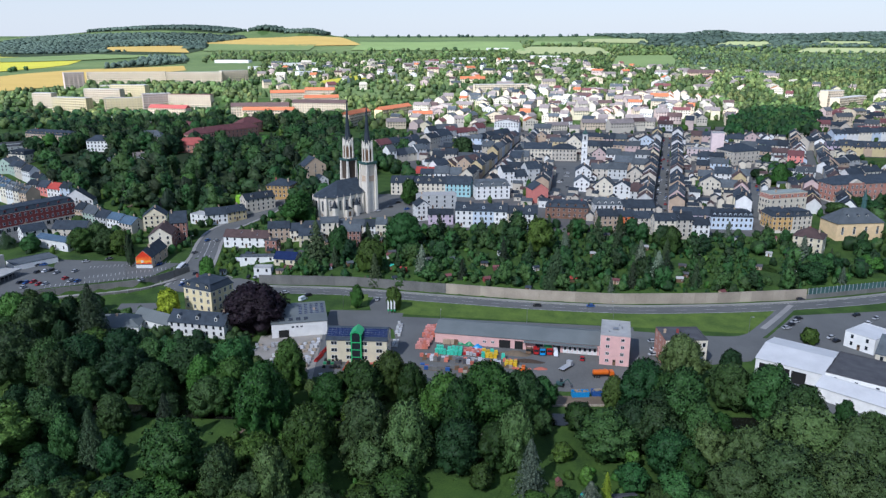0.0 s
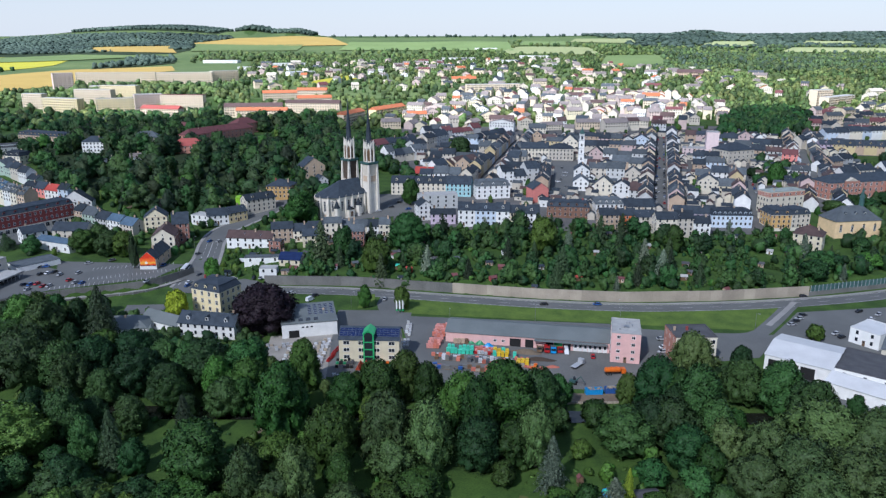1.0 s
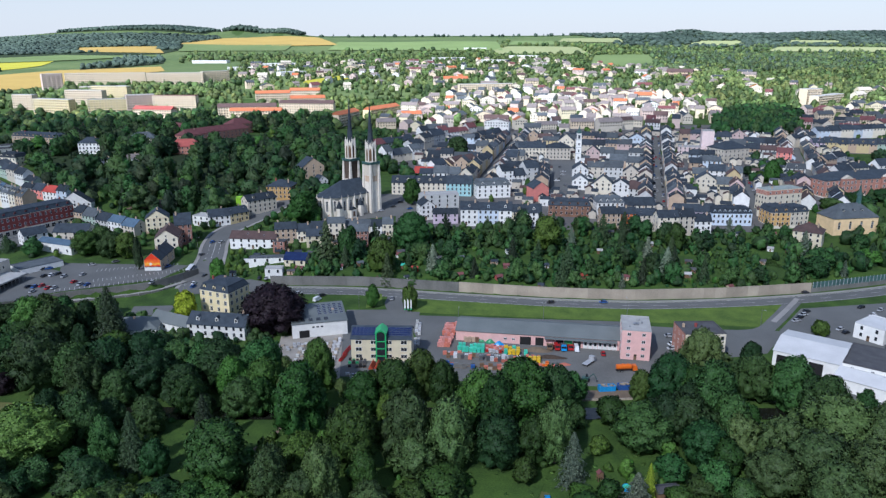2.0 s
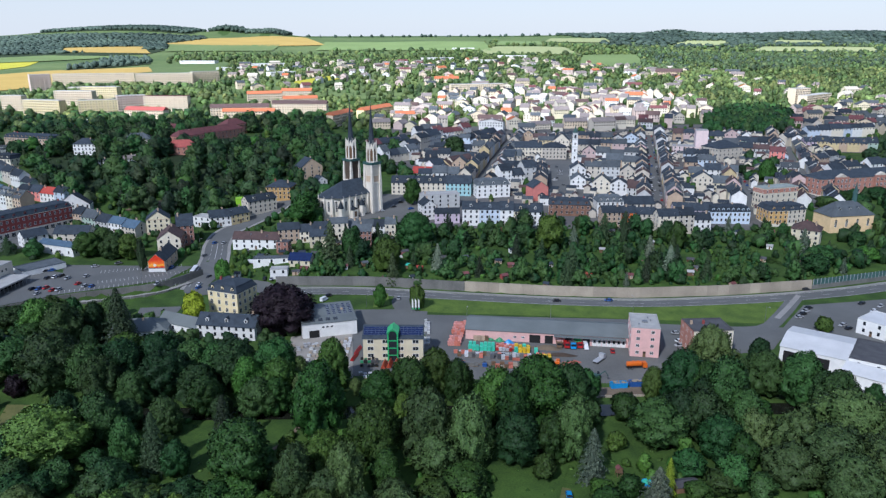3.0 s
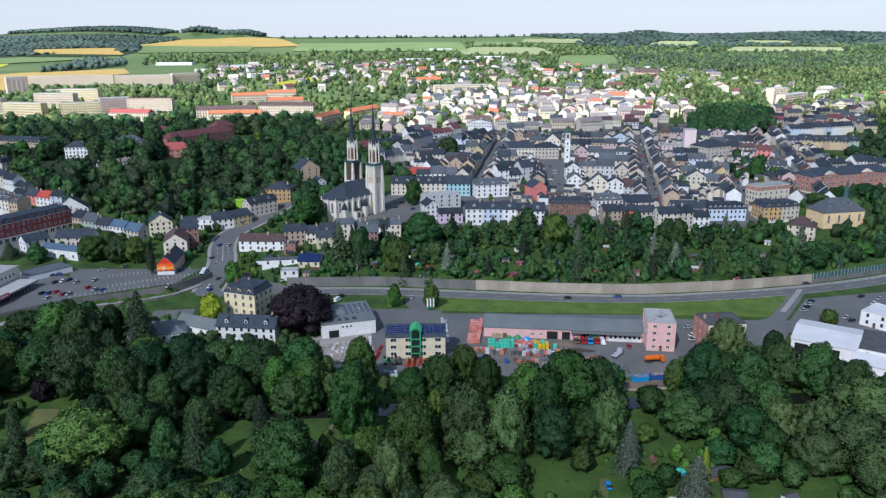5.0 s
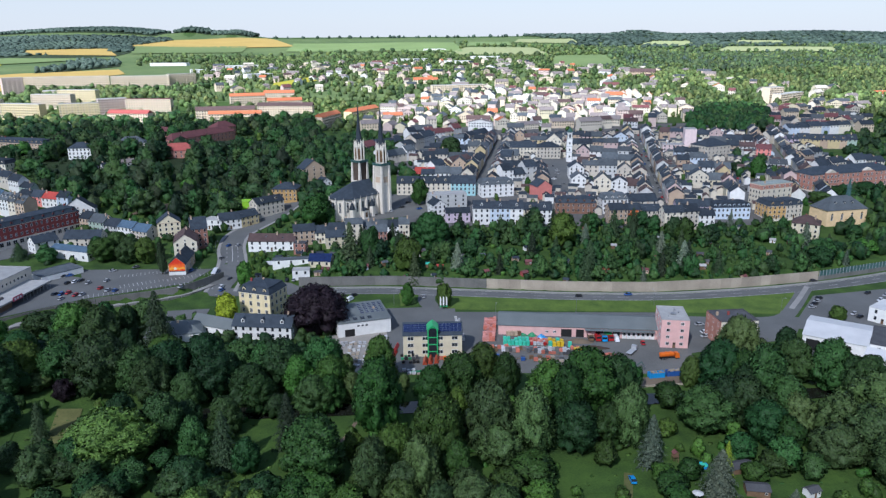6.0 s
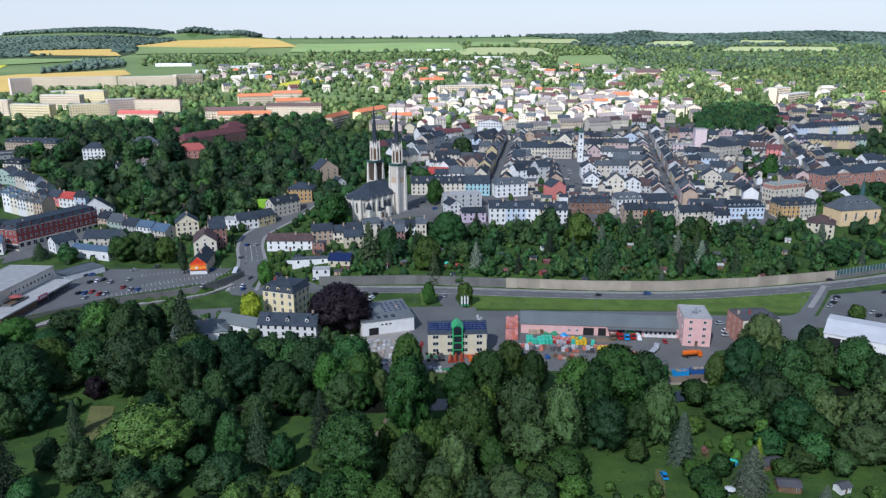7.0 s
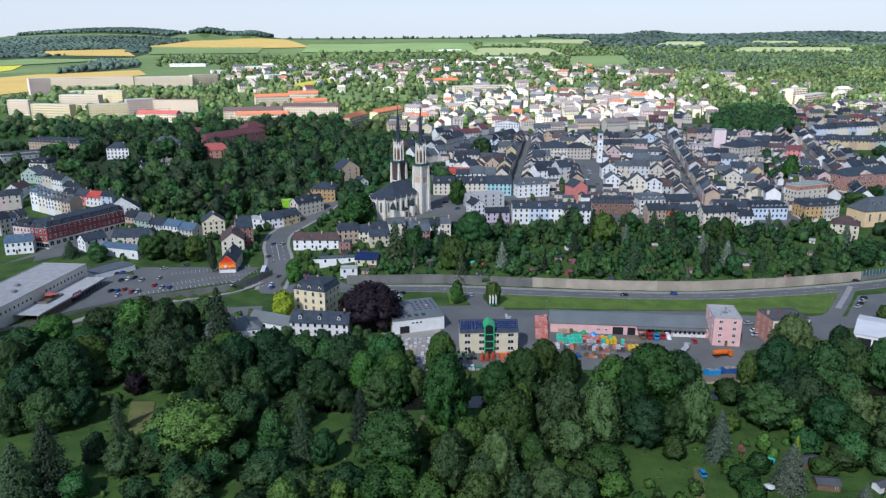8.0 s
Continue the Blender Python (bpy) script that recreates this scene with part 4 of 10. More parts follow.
# retaining wall: two concrete stretches and a fence on top of the last one
def wall_run(name, x0, x1, hgt, mat, label, piece):
    e = base(name, 0, 0, 0, 0, label, "retaining wall", kind="structure")
    n = round((x1 - x0) / piece)
    for k in range(n):
        a, b = x0 + (x1 - x0) * k / n, x0 + (x1 - x0) * (k + 1) / n
        p, q = Vector((a, wall_y(a))), Vector((b, wall_y(b)))
        u = (q - p).normalized()
        p, q, v = p + u * 0.02, q - u * 0.02, Vector((-u.y, u.x)) * 0.6
        g = Geo()
        r = [p, q, q + v, p + v]
        g.hexa([(*s, -3) for s in r], [(*s, -1.5 + hgt) for s in r])
        r = [p - v * 0.15, q - v * 0.15, q + v * 1.15, p + v * 1.15]
        g.hexa([(*s, -1.5 + hgt) for s in r], [(*s, -1.3 + hgt) for s in r])
        part("wall_panel", g.mesh("wall_panel", M[mat]), e)
    return e


wall_run("retaining_wall", -100, 1.4, 5.0, "dark_concrete", "dark weathered concrete retaining wall above the road", 6.0)
wall_run("retaining_wall", 1.5, 186, 5.2, "concrete", "pale tan concrete retaining wall with coping above the road", 6.0)
wall_run("retaining_wall", 186.1, 330, 2.2, "dark_concrete", "low concrete wall carrying a noise barrier", 6.0)


def barrier(pts, z, hgt, label, step=4.0, mat="metal", infill="dark_concrete"):
    """Noise barrier: upright posts with flat panels between them."""
    e = base("noise_barrier", 0, 0, 0, 0, label, "noise barrier", kind="structure")
    line = smooth(pts, step)
    for p, q in zip(line, line[1:]):
        zp, zq = (z, z) if z is not None else (land(p.x, p.y), land(q.x, q.y))
        g = Geo()
        g.box(p.x - 0.12, p.x + 0.12, p.y - 0.12, p.y + 0.12, zp - 1, zp + hgt + 0.15)
        part("post", g.mesh("post", M[mat]), e)
        u = (q - p).normalized()
        v = Vector((-u.y, u.x)) * 0.05
        r = [p - v, q - v, q + v, p + v]
        g = Geo()
        g.hexa([(r[0].x, r[0].y, zp - 0.5), (r[1].x, r[1].y, zq - 0.5), (r[2].x, r[2].y, zq - 0.5), (r[3].x, r[3].y, zp - 0.5)],
               [(r[0].x, r[0].y, zp + hgt), (r[1].x, r[1].y, zq + hgt), (r[2].x, r[2].y, zq + hgt), (r[3].x, r[3].y, zp + hgt)])
        part("panel", g.mesh("panel", M[infill]), e)
    return e


barrier([(x, wall_y(x) + 0.3) for x in range(187, 330, 12)], 0.9, 3.2, "grey-green noise barrier with pale upright posts beside the road", 2.4, "p_silver", "copper")
PATH = [(x, path_y(x)) for x in (-262, -245, -230, -214, -198, -185, -172, -161, -153, -147, -141)]
ribbon("footway", PATH, 3.0, "footway", "pale raised footpath below the car park", "pavement", 0.35)


def edge_wall(off, z0, z1, mat, label, cap):
    """A retaining wall beside the raised footpath, panel by panel."""
    e = base("retaining_wall", 0, 0, 0, 0, label, "retaining wall", kind="structure")
    line = smooth(PATH, 5.0)
    for p, q in zip(line, line[1:]):
        u = (q - p).normalized()
        v = Vector((-u.y, u.x))
        v = v if v.y > 0 else -v
        p, q, v = p + v * off + u * 0.02, q + v * off - u * 0.02, v * 0.4
        ring = [p, q, q + v, p + v] if u.x > 0 else [q, p, p + v, q + v]
        g = Geo()
        g.hexa([(*s, z0) for s in ring], [(*s, z1) for s in ring])
        part("wall_panel", g.mesh("wall_panel", M[mat]), e)
        if cap:
            g = Geo()
            g.box(p.x - 0.1, p.x + 0.1, p.y - 0.25, p.y, z0, z1 + 0.1)
            part("post", g.mesh("post", M["metal"]), e)


edge_wall(1.9, -2.0, 4.1, "dark_concrete", "dark weathered wall below the car park", False)
edge_wall(-2.1, -4.0, 0.0, "dark_concrete", "panel wall with pale posts carrying the footpath", True)

# ---- the builders' yard ----
_e = house(-35.4, 275.3, -3.8, 24.9, d=12.5, st=3, sh=3.1, wall="pale_yellow", tiles="slate", rise=3.4, win=4, side=2, chim=0, ww=2.6, wh=1.7, name="office_building", category="office", label="pale yellow rendered three-storey office with solar panels on its roof")
office = _e
_e = house(-64.0, 302.4, 12.3, 24.4, d=22, st=2, sh=3.1, roof="shed", rise=1.2, wall="white", tiles="grey_sheet", win=0, side=0, chim=1, faces="", name="workshop", category="workshop", label="white rendered flat-roofed workshop with dark roof and skylights")
workshop = _e
_e = house(31.1, 288.8, -11.7, 70.6, d=17, st=1, sh=4.2, wall="hall_pink", tiles="grey_sheet", rise=2.6, win=0, side=0, chim=0, faces="", name="long_hall", category="hall", label="long low pink storage hall with a grey sheet roof", attic=False)
longhall = _e
_e = house(69.6, 272.0, -13.3, 11.7, d=17, st=4, sh=3.1, roof="flat", wall="hall_pink", tiles="gravel_roof", win=2, side=3, chim=0, ww=1.5, wh=1.4, name="office_tower", category="office", label="pink rendered four-storey office block with a flat gravel roof")
pinktower = _e
_e = house(98.0, 270.7, 0.0, 17.0, d=14, st=3, sh=3.7, roof="flat", wall="cream", tiles="bitumen", win=6, side=3, chim=2, name="workshop_house", category="house", label="cream workshop house with a red brick side and flat black roof")
workshop_house = _e
_e = house(97.5, 264.4, 0.0, 10.1, d=6, st=2, sh=3.6, roof="shed", rise=1.4, wall="white", tiles="grey_sheet", win=3, side=1, chim=0, name="annex", category="annex", label="white rendered annex with a sloping grey roof")
_e = house(133.9, 257.7, -39.0, 24.8, d=26, st=1, sh=6.0, wall="white", tiles="white_metal", rise=2.2, win=0, side=0, chim=0, faces="", attic=False, name="white_hall", category="hall", label="wide white industrial hall with a shallow white metal roof")
white_hall = _e
_e = house(151.9, 243.3, -39.2, 20.9, d=24, st=2, sh=3.6, roof="flat", wall="white", tiles="bitumen", win=3, side=2, chim=0, name="flat_workshop", category="workshop", label="white two-storey workshop with a flat dark roof")
_e = house(177.4, 287.0, -56.6, 12.7, d=16, st=2, sh=3.2, roof="flat", wall="white", tiles="white_metal", win=2, side=1, chim=0, name="small_hall", category="hall", label="small white flat-roofed hall beside the car park")
_e = house(179.9, 261.8, -42.6, 18.5, d=16, st=2, sh=3.4, wall="cream", tiles="grey_roof", win=4, side=2, chim=0, name="cream_hall", category="hall", label="cream rendered hall with a grey pitched roof")
_e = house(150.1, 230.9, -46.0, 36.3, d=14, st=1, sh=4.5, wall="white", tiles="white_metal", rise=1.8, win=0, side=0, chim=0, faces="", attic=False, name="white_hall", category="hall", label="long low white shed with a white metal roof")
_e = house(-110.1, 302.0, -12.3, 27.3, d=11, st=2, sh=2.9, wall="white", tiles="slate", win=8, side=2, dorm=3, label="white rendered farmhouse wing with a dark slate roof")
_e = house(-133.7, 310.7, -29.4, 23.5, d=9, st=1, sh=3.6, wall="white", tiles="grey_sheet", win=4, side=1, label="low white outbuilding with a grey pitched roof", chim=0)
_e = house(-148.8, 302.8, 7.9, 24.0, d=14, st=1, sh=3.4, roof="hip", wall="white", tiles="grey_sheet", rise=4, win=4, side=1, label="low building with a broad grey hipped roof among trees")
_e = house(-115.8, 323.7, -25.6, 16.9, d=15, st=4, sh=3.6, roof="mansard", wall="villa_yellow", tiles="slate", win=4, side=4, dorm=3, chim=2, band="stone", ww=1.5, wh=2.2, label="yellow four-storey villa with a slate mansard roof", name="villa", category="villa")

# ---- west of the church ----
_e = house(-272.2, 471.5, 56.4, 56.9, d=15, st=3, sh=4.1, roof="mansard", wall="brick", tiles="slate", win=16, side=4, dorm=8, chim=3, band="stone", ww=1.4, wh=2.1, label="long red brick corner building with a slate mansard roof", name="corner_building", category="building")
corner_a = _e
_e = house(-294.3, 450.9, -26.3, 14.0, d=13, st=3, sh=4.1, roof="mansard", wall="brick", tiles="slate", win=4, side=3, dorm=2, chim=1, band="stone", ww=1.4, wh=2.1, label="red brick corner wing with a slate mansard roof", name="corner_building", category="building")
corner_b = _e
_e = house(-307.4, 457.3, -26.3, 15.0, d=13, st=3, sh=3.9, roof="mansard", wall="pink", tiles="slate", win=5, side=2, dorm=2, band="stone", label="pale pink three-storey house joined to the brick corner building")
row((-332.1, 529.0), (-297.0, 508.0), 5, 11, (4,), ("white", "cream", "white", "cream", "tan"), ("blue_roof", "slate", "blue_roof", "grey_roof"), dorm=2)
row((-331.2, 479.3), (-319.8, 494.9), 3, 10, (3,), ("beige", "white", "pink"), ("slate", "brown_roof"))
row((-316.4, 544.7), (-273.0, 522.6), 4, 9, (2, 3), ("beige", "salmon", "white", "sky_blue"), ("slate", "red_roof"))
row((-353.2, 586.2), (-310.0, 550.3), 4, 9, (2, 3), ("mint", "beige", "white"), ("slate",))
_e = house(-261.8, 509.0, 8.2, 21.8, d=9, st=2, roof="gable", ridge="y", wall="white", tiles="slate", label="white gabled house with a slate roof above the street")
_e = house(-302.4, 440.4, 14.0, 15.5, d=10, st=2, sh=3.5, wall="white", tiles="blue_roof", win=5, side=3, label="white two-storey house with a blue-grey roof on the street corner")
_e = house(-258.0, 445.1, 45.9, 14.2, d=10, st=2, wall="white", tiles="slate", win=3)
_e = house(-238.7, 427.0, -24.9, 28.0, d=9, st=1, sh=5.2, wall="white", tiles="blue_roof", rise=2, win=4, label="white low shop building with a blue-grey roof", chim=0)
_e = house(-239.5, 450.1, -5.2, 22.3, d=12, st=2, sh=2.6, wall="beige", tiles="slate", win=4)
_e = house(-229.0, 392.0, 47.7, 22.8, d=14, st=1, sh=2.6, roof="flat", wall="white", tiles="grey_roof", win=0, faces="", chim=0, name="flat_shop", category="shop", label="low white flat-roofed building beside the car park")
row((-255.1, 490.7), (-202.4, 458.4), 5, 10, (2,), ("tan", "mint", "grey", "white", "beige"), ("slate", "grey_roof", "blue_roof", "slate"))
_e = house(-190.4, 467.0, 14.9, 14.4, d=12, st=3, ridge="y", wall="pale_yellow", tiles="slate", win=4, band="tan", label="cream half-timbered gabled house with a slate roof")
_e = house(-167.2, 388.9, 0.5, 9.1, d=24, st=2, sh=2.9, ridge="y", wall="tan", tiles="slate", win=0, side=3, rise=4.2, chim=1, faces="r", attic=False, label="narrow gabled house with an orange mural on its end wall")
mural_house = _e
_e = house(-169.7, 421.1, 10.2, 13.2, d=20, st=3, sh=3.2, ridge="y", wall="cream", tiles="brown_roof", win=3, side=4, faces="fr", label="tall cream gabled house with a brown roof")
tenement = _e
_e = house(-165.6, 441.3, 16.5, 9.8, d=16, st=4, sh=3.0, wall="tenement_brick", tiles="slate", win=3, side=3, label="dark red brick tenement with a slate roof")
_e = house(-153.4, 480.2, 20.6, 14.1, d=11, st=2, wall="white", tiles="slate", win=4)
_e = house(-141.6, 487.4, 42.1, 14.0, d=10, st=2, wall="yellow", tiles="slate", win=4, sky_l=2)
_e = house(-165.7, 480.1, -19.8, 13.8, d=10, st=2, roof="flat", wall="white", tiles="gravel_roof", win=3)
_e = house(-129.9, 507.6, 40.1, 22.5, d=10, st=3, wall="beige", tiles="slate", win=6, dorm=2)
_e = house(-145.0, 525.0, 11.0, 15.1, clear=9, d=8, st=1, sh=3.8, roof="flat", wall="lime", tiles="lime_roof", win=0, side=0, chim=0, faces="", name="garage", category="garage", label="bright lime-green flat garage block")
_e = house(-123.0, 533.3, -8.5, 18.6, clear=12, d=16, st=3, roof="hip", wall="ochre", tiles="slate", win=6, side=5, chim=2, label="ochre three-storey villa with a hipped slate roof")
_e = house(-104.0, 588.3, 32.7, 18.9, clear=25, d=12, st=3, wall="tan", tiles="slate", ridge="y", win=3, label="tan brick gabled house with a slate roof")
_e = house(-92.6, 553.6, 33.3, 9.5, d=8, st=2, ridge="y", wall="white", tiles="slate", win=2)
_e = house(-120.6, 429.4, -8.0, 28.8, d=10, st=2, wall="white", tiles="brown_roof", win=6, sky_l=2)
_e = house(-102.7, 417.4, -11.7, 7.3, d=6, st=2, roof="flat", wall="tenement_brick", tiles="bitumen", win=2)
row((-107.0, 430.6), (-64.7, 436.7), 4, 9, (3, 2), ("tan", "cream", "white", "cream"), ("grey_roof", "slate"))
_e = house(-81.0, 424.8, 7.7, 12.2, d=9, st=2, ridge="x", wall="pale_yellow", tiles="slate", win=3)
_e = house(-55.8, 423.7, -0.5, 11.7, d=9, st=3, wall="tenement_brick", tiles="grey_roof", win=5)
row((-68.8, 441.2), (-35.3, 439.1), 4, 9, (2,), ("white", "cream"), ("slate", "grey_roof"))
_e = house(-89.5, 392.0, -10.5, 12.5, d=10, st=1, sh=3.2, wall="pale_yellow", tiles="solar", rise=3, win=3, label="small cream house whose roof is covered with solar panels")
_e = house(-106.2, 400.1, 3.7, 21.0, d=6, st=1, roof="flat", wall="white", tiles="grey_roof", win=3, chim=0, name="garage", category="garage", label="low white garages with a flat grey roof")
_e = house(-98.9, 379.3, -0.2, 9.4, d=6, st=1, roof="flat", wall="white", tiles="gravel_roof", win=2, chim=0, name="garage", category="garage", label="small white garage with a flat roof")

# ---- the old town ----
_e = house(-18.6, 532.9, -6.2, 40.9, d=12, st=3, sh=2.9, wall="cream", tiles="slate", win=11, dorm=5, label="long cream three-storey school with a dark slate roof")
_e = house(10.9, 529.0, -10.1, 18.7, d=14, st=3, sh=2.9, wall="turquoise", tiles="slate", win=6, label="turquoise three-storey house with a dark slate roof")
_e = house(-14.4, 579.9, -12.1, 16.4, d=12, st=2, wall="white", tiles="red_roof", win=4)
_e = house(-12.7, 468.1, 15.4, 9.3, d=12, st=3, ridge="y", wall="white", tiles="slate", win=3)
_e = house(-1.5, 459.9, -0.0, 16.2, d=8, st=2, wall="lilac", tiles="slate", win=4)
_e = house(-4.3, 494.8, 6.6, 27.6, d=12, st=3, roof="flat", wall="grey", tiles="gravel_roof", win=5)
row((8.0, 455.4), (60.0, 450.7), 5, 11, (3,), ("white", "sky_blue", "white", "pale_yellow"), ("slate",), dorm=1)
_e = house(36.5, 522.3, 8.3, 25.3, d=14, st=3, roof="mansard", wall="white", tiles="grey_roof", win=6, dorm=3, label="white three-storey house with a grey mansard roof")
row((46.5, 555.3), (76.3, 565.6), 3, 12, (3, 4), ("white", "white", "grey"), ("slate",))
_e = house(69.8, 512.0, 14.0, 12.0, d=13, st=3, ridge="y", wall="salmon", tiles="slate", win=0, faces="", attic=False, label="salmon-pink gabled house with a blank end wall")
row((57.5, 632.1), (85.7, 620.6), 3, 14, (3,), ("beige", "white", "tan"), ("slate", "grey_roof"))
_e = house(82.3, 472.0, -10.3, 27.9, d=12, st=2, sh=3.4, roof="mansard", wall="brown_brick", tiles="slate", win=8, dorm=5, chim=3, label="brown brick house with a slate mansard roof")
_e = house(88.2, 674.0, -5.0, 25.6, d=14, st=3, sh=3.4, wall="cream", tiles="slate", win=8, label="cream three-storey civic building with a slate roof")
_e = house(112.3, 671.6, -6.2, 22.8, d=16, st=3, sh=3.4, roof="hip", wall="beige", tiles="slate", win=7, label="beige three-storey civic building with a hipped slate roof")
_e = house(109.6, 469.5, 0.0, 18.0, d=12, st=3, sh=3.1, roof="mansard", wall="white", tiles="grey_roof", win=6, dorm=4, label="white three-storey house with a grey mansard roof")
_e = house(130.7, 474.5, 0.0, 22.0, d=12, st=2, wall="beige", tiles="slate", win=5)
_e = house(104.1, 446.4, 0.1, 12.5, d=10, st=3, wall="tan", tiles="slate", win=4)
_e = house(117.5, 454.0, 0.0, 10.9, d=10, st=2, sh=3.2, wall="orange", tiles="slate", win=3, label="bright orange house with a dark slate roof")
_e = house(128.8, 451.7, 0.0, 12.7, d=10, st=2, wall="beige", tiles="slate", win=4, sky_l=2)
_e = house(136.2, 431.9, 0.5, 12.9, d=10, st=4, sh=2.8, wall="cream", tiles="slate", win=3, sky_l=1)
_e = house(148.2, 433.0, 0.9, 10.5, d=11, st=4, sh=2.8, roof="gable", wall="beige", tiles="slate", win=3, sky_l=2)
_e = house(157.9, 430.8, -4.6, 10.2, d=10, st=3, wall="white", tiles="slate", win=3)
_e = house(161.2, 457.5, -11.1, 23.9, d=11, st=2, sh=3.2, wall="lilac", tiles="slate", win=7, label="lilac house row with a dark slate roof")
_e = house(184.2, 449.9, -3.9, 25.8, d=12, st=2, sh=3.6, roof="mansard", wall="sky_blue", tiles="slate", win=9, dorm=8, label="pale blue two-storey house with a dormered mansard roof")
_e = house(233.4, 481.1, 16.0, 29.3, d=11, st=4, sh=3.6, roof="flat", wall="cream", tiles="pale_green_roof", win=6, side=4, label="cream and coral four-storey building with a pale green flat roof")
orange_house = _e
_e = house(213.6, 444.6, 1.1, 13.0, d=16, st=3, roof="mansard", wall="ochre", tiles="slate", win=4, side=4, dorm=2, band="stone", label="ochre sandstone corner house with a mansard roof")
_e = house(226.8, 446.2, 12.5, 13.9, d=14, st=3, roof="mansard", wall="beige", tiles="slate", win=4, side=4, dorm=2, band="stone", label="pale sandstone corner house with a mansard roof")
_e = house(318.4, 519.7, 11.7, 81.2, d=18, st=3, sh=4.0, roof="hip", rise=5, wall="school_brick", tiles="slate", win=17, side=4, chim=2, band="stone", ww=1.7, wh=2.4, label="large red brick school with stone bands and slate roof", name="school", category="school")
for px in (-22.0, 14.0):
    box_part(_e, "projection", "school_brick", px - 6, px + 6, -1.2, -0.02, -3, 13.6)
    g = Geo()
    g.hexa([(px - 4.4, -1.4, 13.6), (px + 4.4, -1.4, 13.6), (px, -1.4, 16.0)], [(px - 4.4, 1.5, 13.6), (px + 4.4, 1.5, 13.6), (px, 1.5, 16.0)])
    part("pediment", g.mesh("pediment", M["beige"]), _e, "pale stone pediment")
    for k in range(9):
        part("window", window_mesh(1.7, 2.4), _e, at=pose(px - 3.6 + 3.6 * (k % 3), -1.2, 1.4 + 4.0 * (k // 3)))
_e = house(257.2, 434.3, 6.8, 30.9, d=17, st=1, sh=9.0, roof="hip", rise=8, wall="chapel_ochre", tiles="grey_roof", win=0, faces="", chim=0, label="ochre rendered chapel with a tall grey hipped roof", name="chapel", category="church")
chapel = _e
_e = house(213.7, 411.2, -36.0, 16.0, d=13, st=3, sh=3.0, roof="hip", rise=4.5, wall="pale_yellow", tiles="brown_roof", win=4, side=2, chim=2, label="cream three-storey house with a brown hipped roof")
_e = house(274.0, 654.5, 21.0, 29.8, d=22, st=3, sh=3.8, roof="hip", rise=6, wall="beige", tiles="slate", win=6, side=6, chim=1, label="beige corner courthouse with a hipped slate roof")
_e = house(239.5, 679.3, -16.1, 20.6, d=14, st=3, roof="flat", wall="rose_white", tiles="gravel_roof", win=5, label="pale pink flat-roofed department store")
_e = house(256.7, 680.7, -15.1, 11.0, d=13, st=7, sh=3.4, roof="flat", wall="rose_white", tiles="gravel_roof", win=0, faces="", chim=0, name="tower", category="tower", label="tall plain pale pink square tower")
_e = house(314.8, 646.5, -23.9, 12.9, d=11, st=3, wall="salmon", tiles="maroon_roof", win=3, label="salmon-red house with a maroon roof")
_e = house(297.2, 589.2, -17.7, 14.4, d=10, st=2, wall="grey", tiles="grey_roof", win=4, dorm=1)
row((371.6, 703.0), (438.1, 688.0), 7, 12, (3,), ("beige", "tan", "lilac", "yellow", "mint", "beige"), ("slate",), dorm=1)
row((418.7, 781.2), (499.1, 788.8), 6, 12, (3,), ("sky_blue", "white", "cream"), ("slate",))
row((305.8, 712.3), (331.8, 699.9), 3, 12, (3,), ("mint", "beige", "white"), ("slate",))
row((457.3, 893.1), (449.6, 829.0), 3, 10, (2, 3), ("beige", "grey"), ("slate",))
row((326.0, 609.5), (362.8, 628.8), 3, 11, (2, 3), ("white", "tan", "grey"), ("slate",))

_e = house(112.8, 578.0, -10.0, 12.5, d=15, st=3, ridge="y", wall="white", tiles="slate", win=3, label="white gabled house beside the market square")
_e = house(105.6, 546.0, -10.0, 11.5, d=14, st=2, sh=3.4, ridge="y", wall="white", tiles="grey_roof", win=3, label="white gabled corner house at the market square")


def town_tower(x, y, rot):
    """Slim square tower of the town hall: shaft, string courses, clock stage, louvres and a domed cap."""
    e = base("town_tower", x, y, land(x, y), rot, "slim white town hall tower with a dark domed cap", "tower")
    take(x, y, rot, -4, 4, -4, 4)
    box_part(e, "shaft", "white", -2.4, 2.4, -2.4, 2.4, -2, 21.5)
    for z in (9.0, 14.5, 21.5):
        box_part(e, "string_course", "grey", -2.65, 2.65, -2.65, 2.65, z, z + 0.5, "grey stone string course")
    box_part(e, "clock_stage", "white", -2.1, 2.1, -2.1, 2.1, 22.0, 27.0)
    for k in range(4):
        for z in (4.0, 10.5, 16.5):
            part("window", window_mesh(1.3, 2.2), e, at=pose(0, 0, 0, 0, 0, 90 * k) @ pose(0, -2.4, z))
        g = Geo()
        g.box(-0.9, 0.9, -2.16, -2.1, 22.6, 25.8)
        part("louvre", g.mesh("louvre", M["slate"]), e, "dark louvre", pose(0, 0, 0, 0, 0, 90 * k))
    box_part(e, "cornice", "grey", -2.5, 2.5, -2.5, 2.5, 27.0, 27.5)
    g = Geo()
    for r0, r1, z0, z1 in ((2.4, 2.2, 27.5, 28.8), (2.2, 1.2, 28.8, 30.2), (1.2, 0.7, 30.2, 30.8), (0.7, 0.6, 30.8, 32.2), (0.6, 0.05, 32.2, 34.0)):
        g.prism(8, 0, 0, r0, r1, z0, z1)
    part("cap", g.mesh("cap", M["copper"]), e, "green-grey domed cap")


town_tower(127.5, 655.0, -8.0)

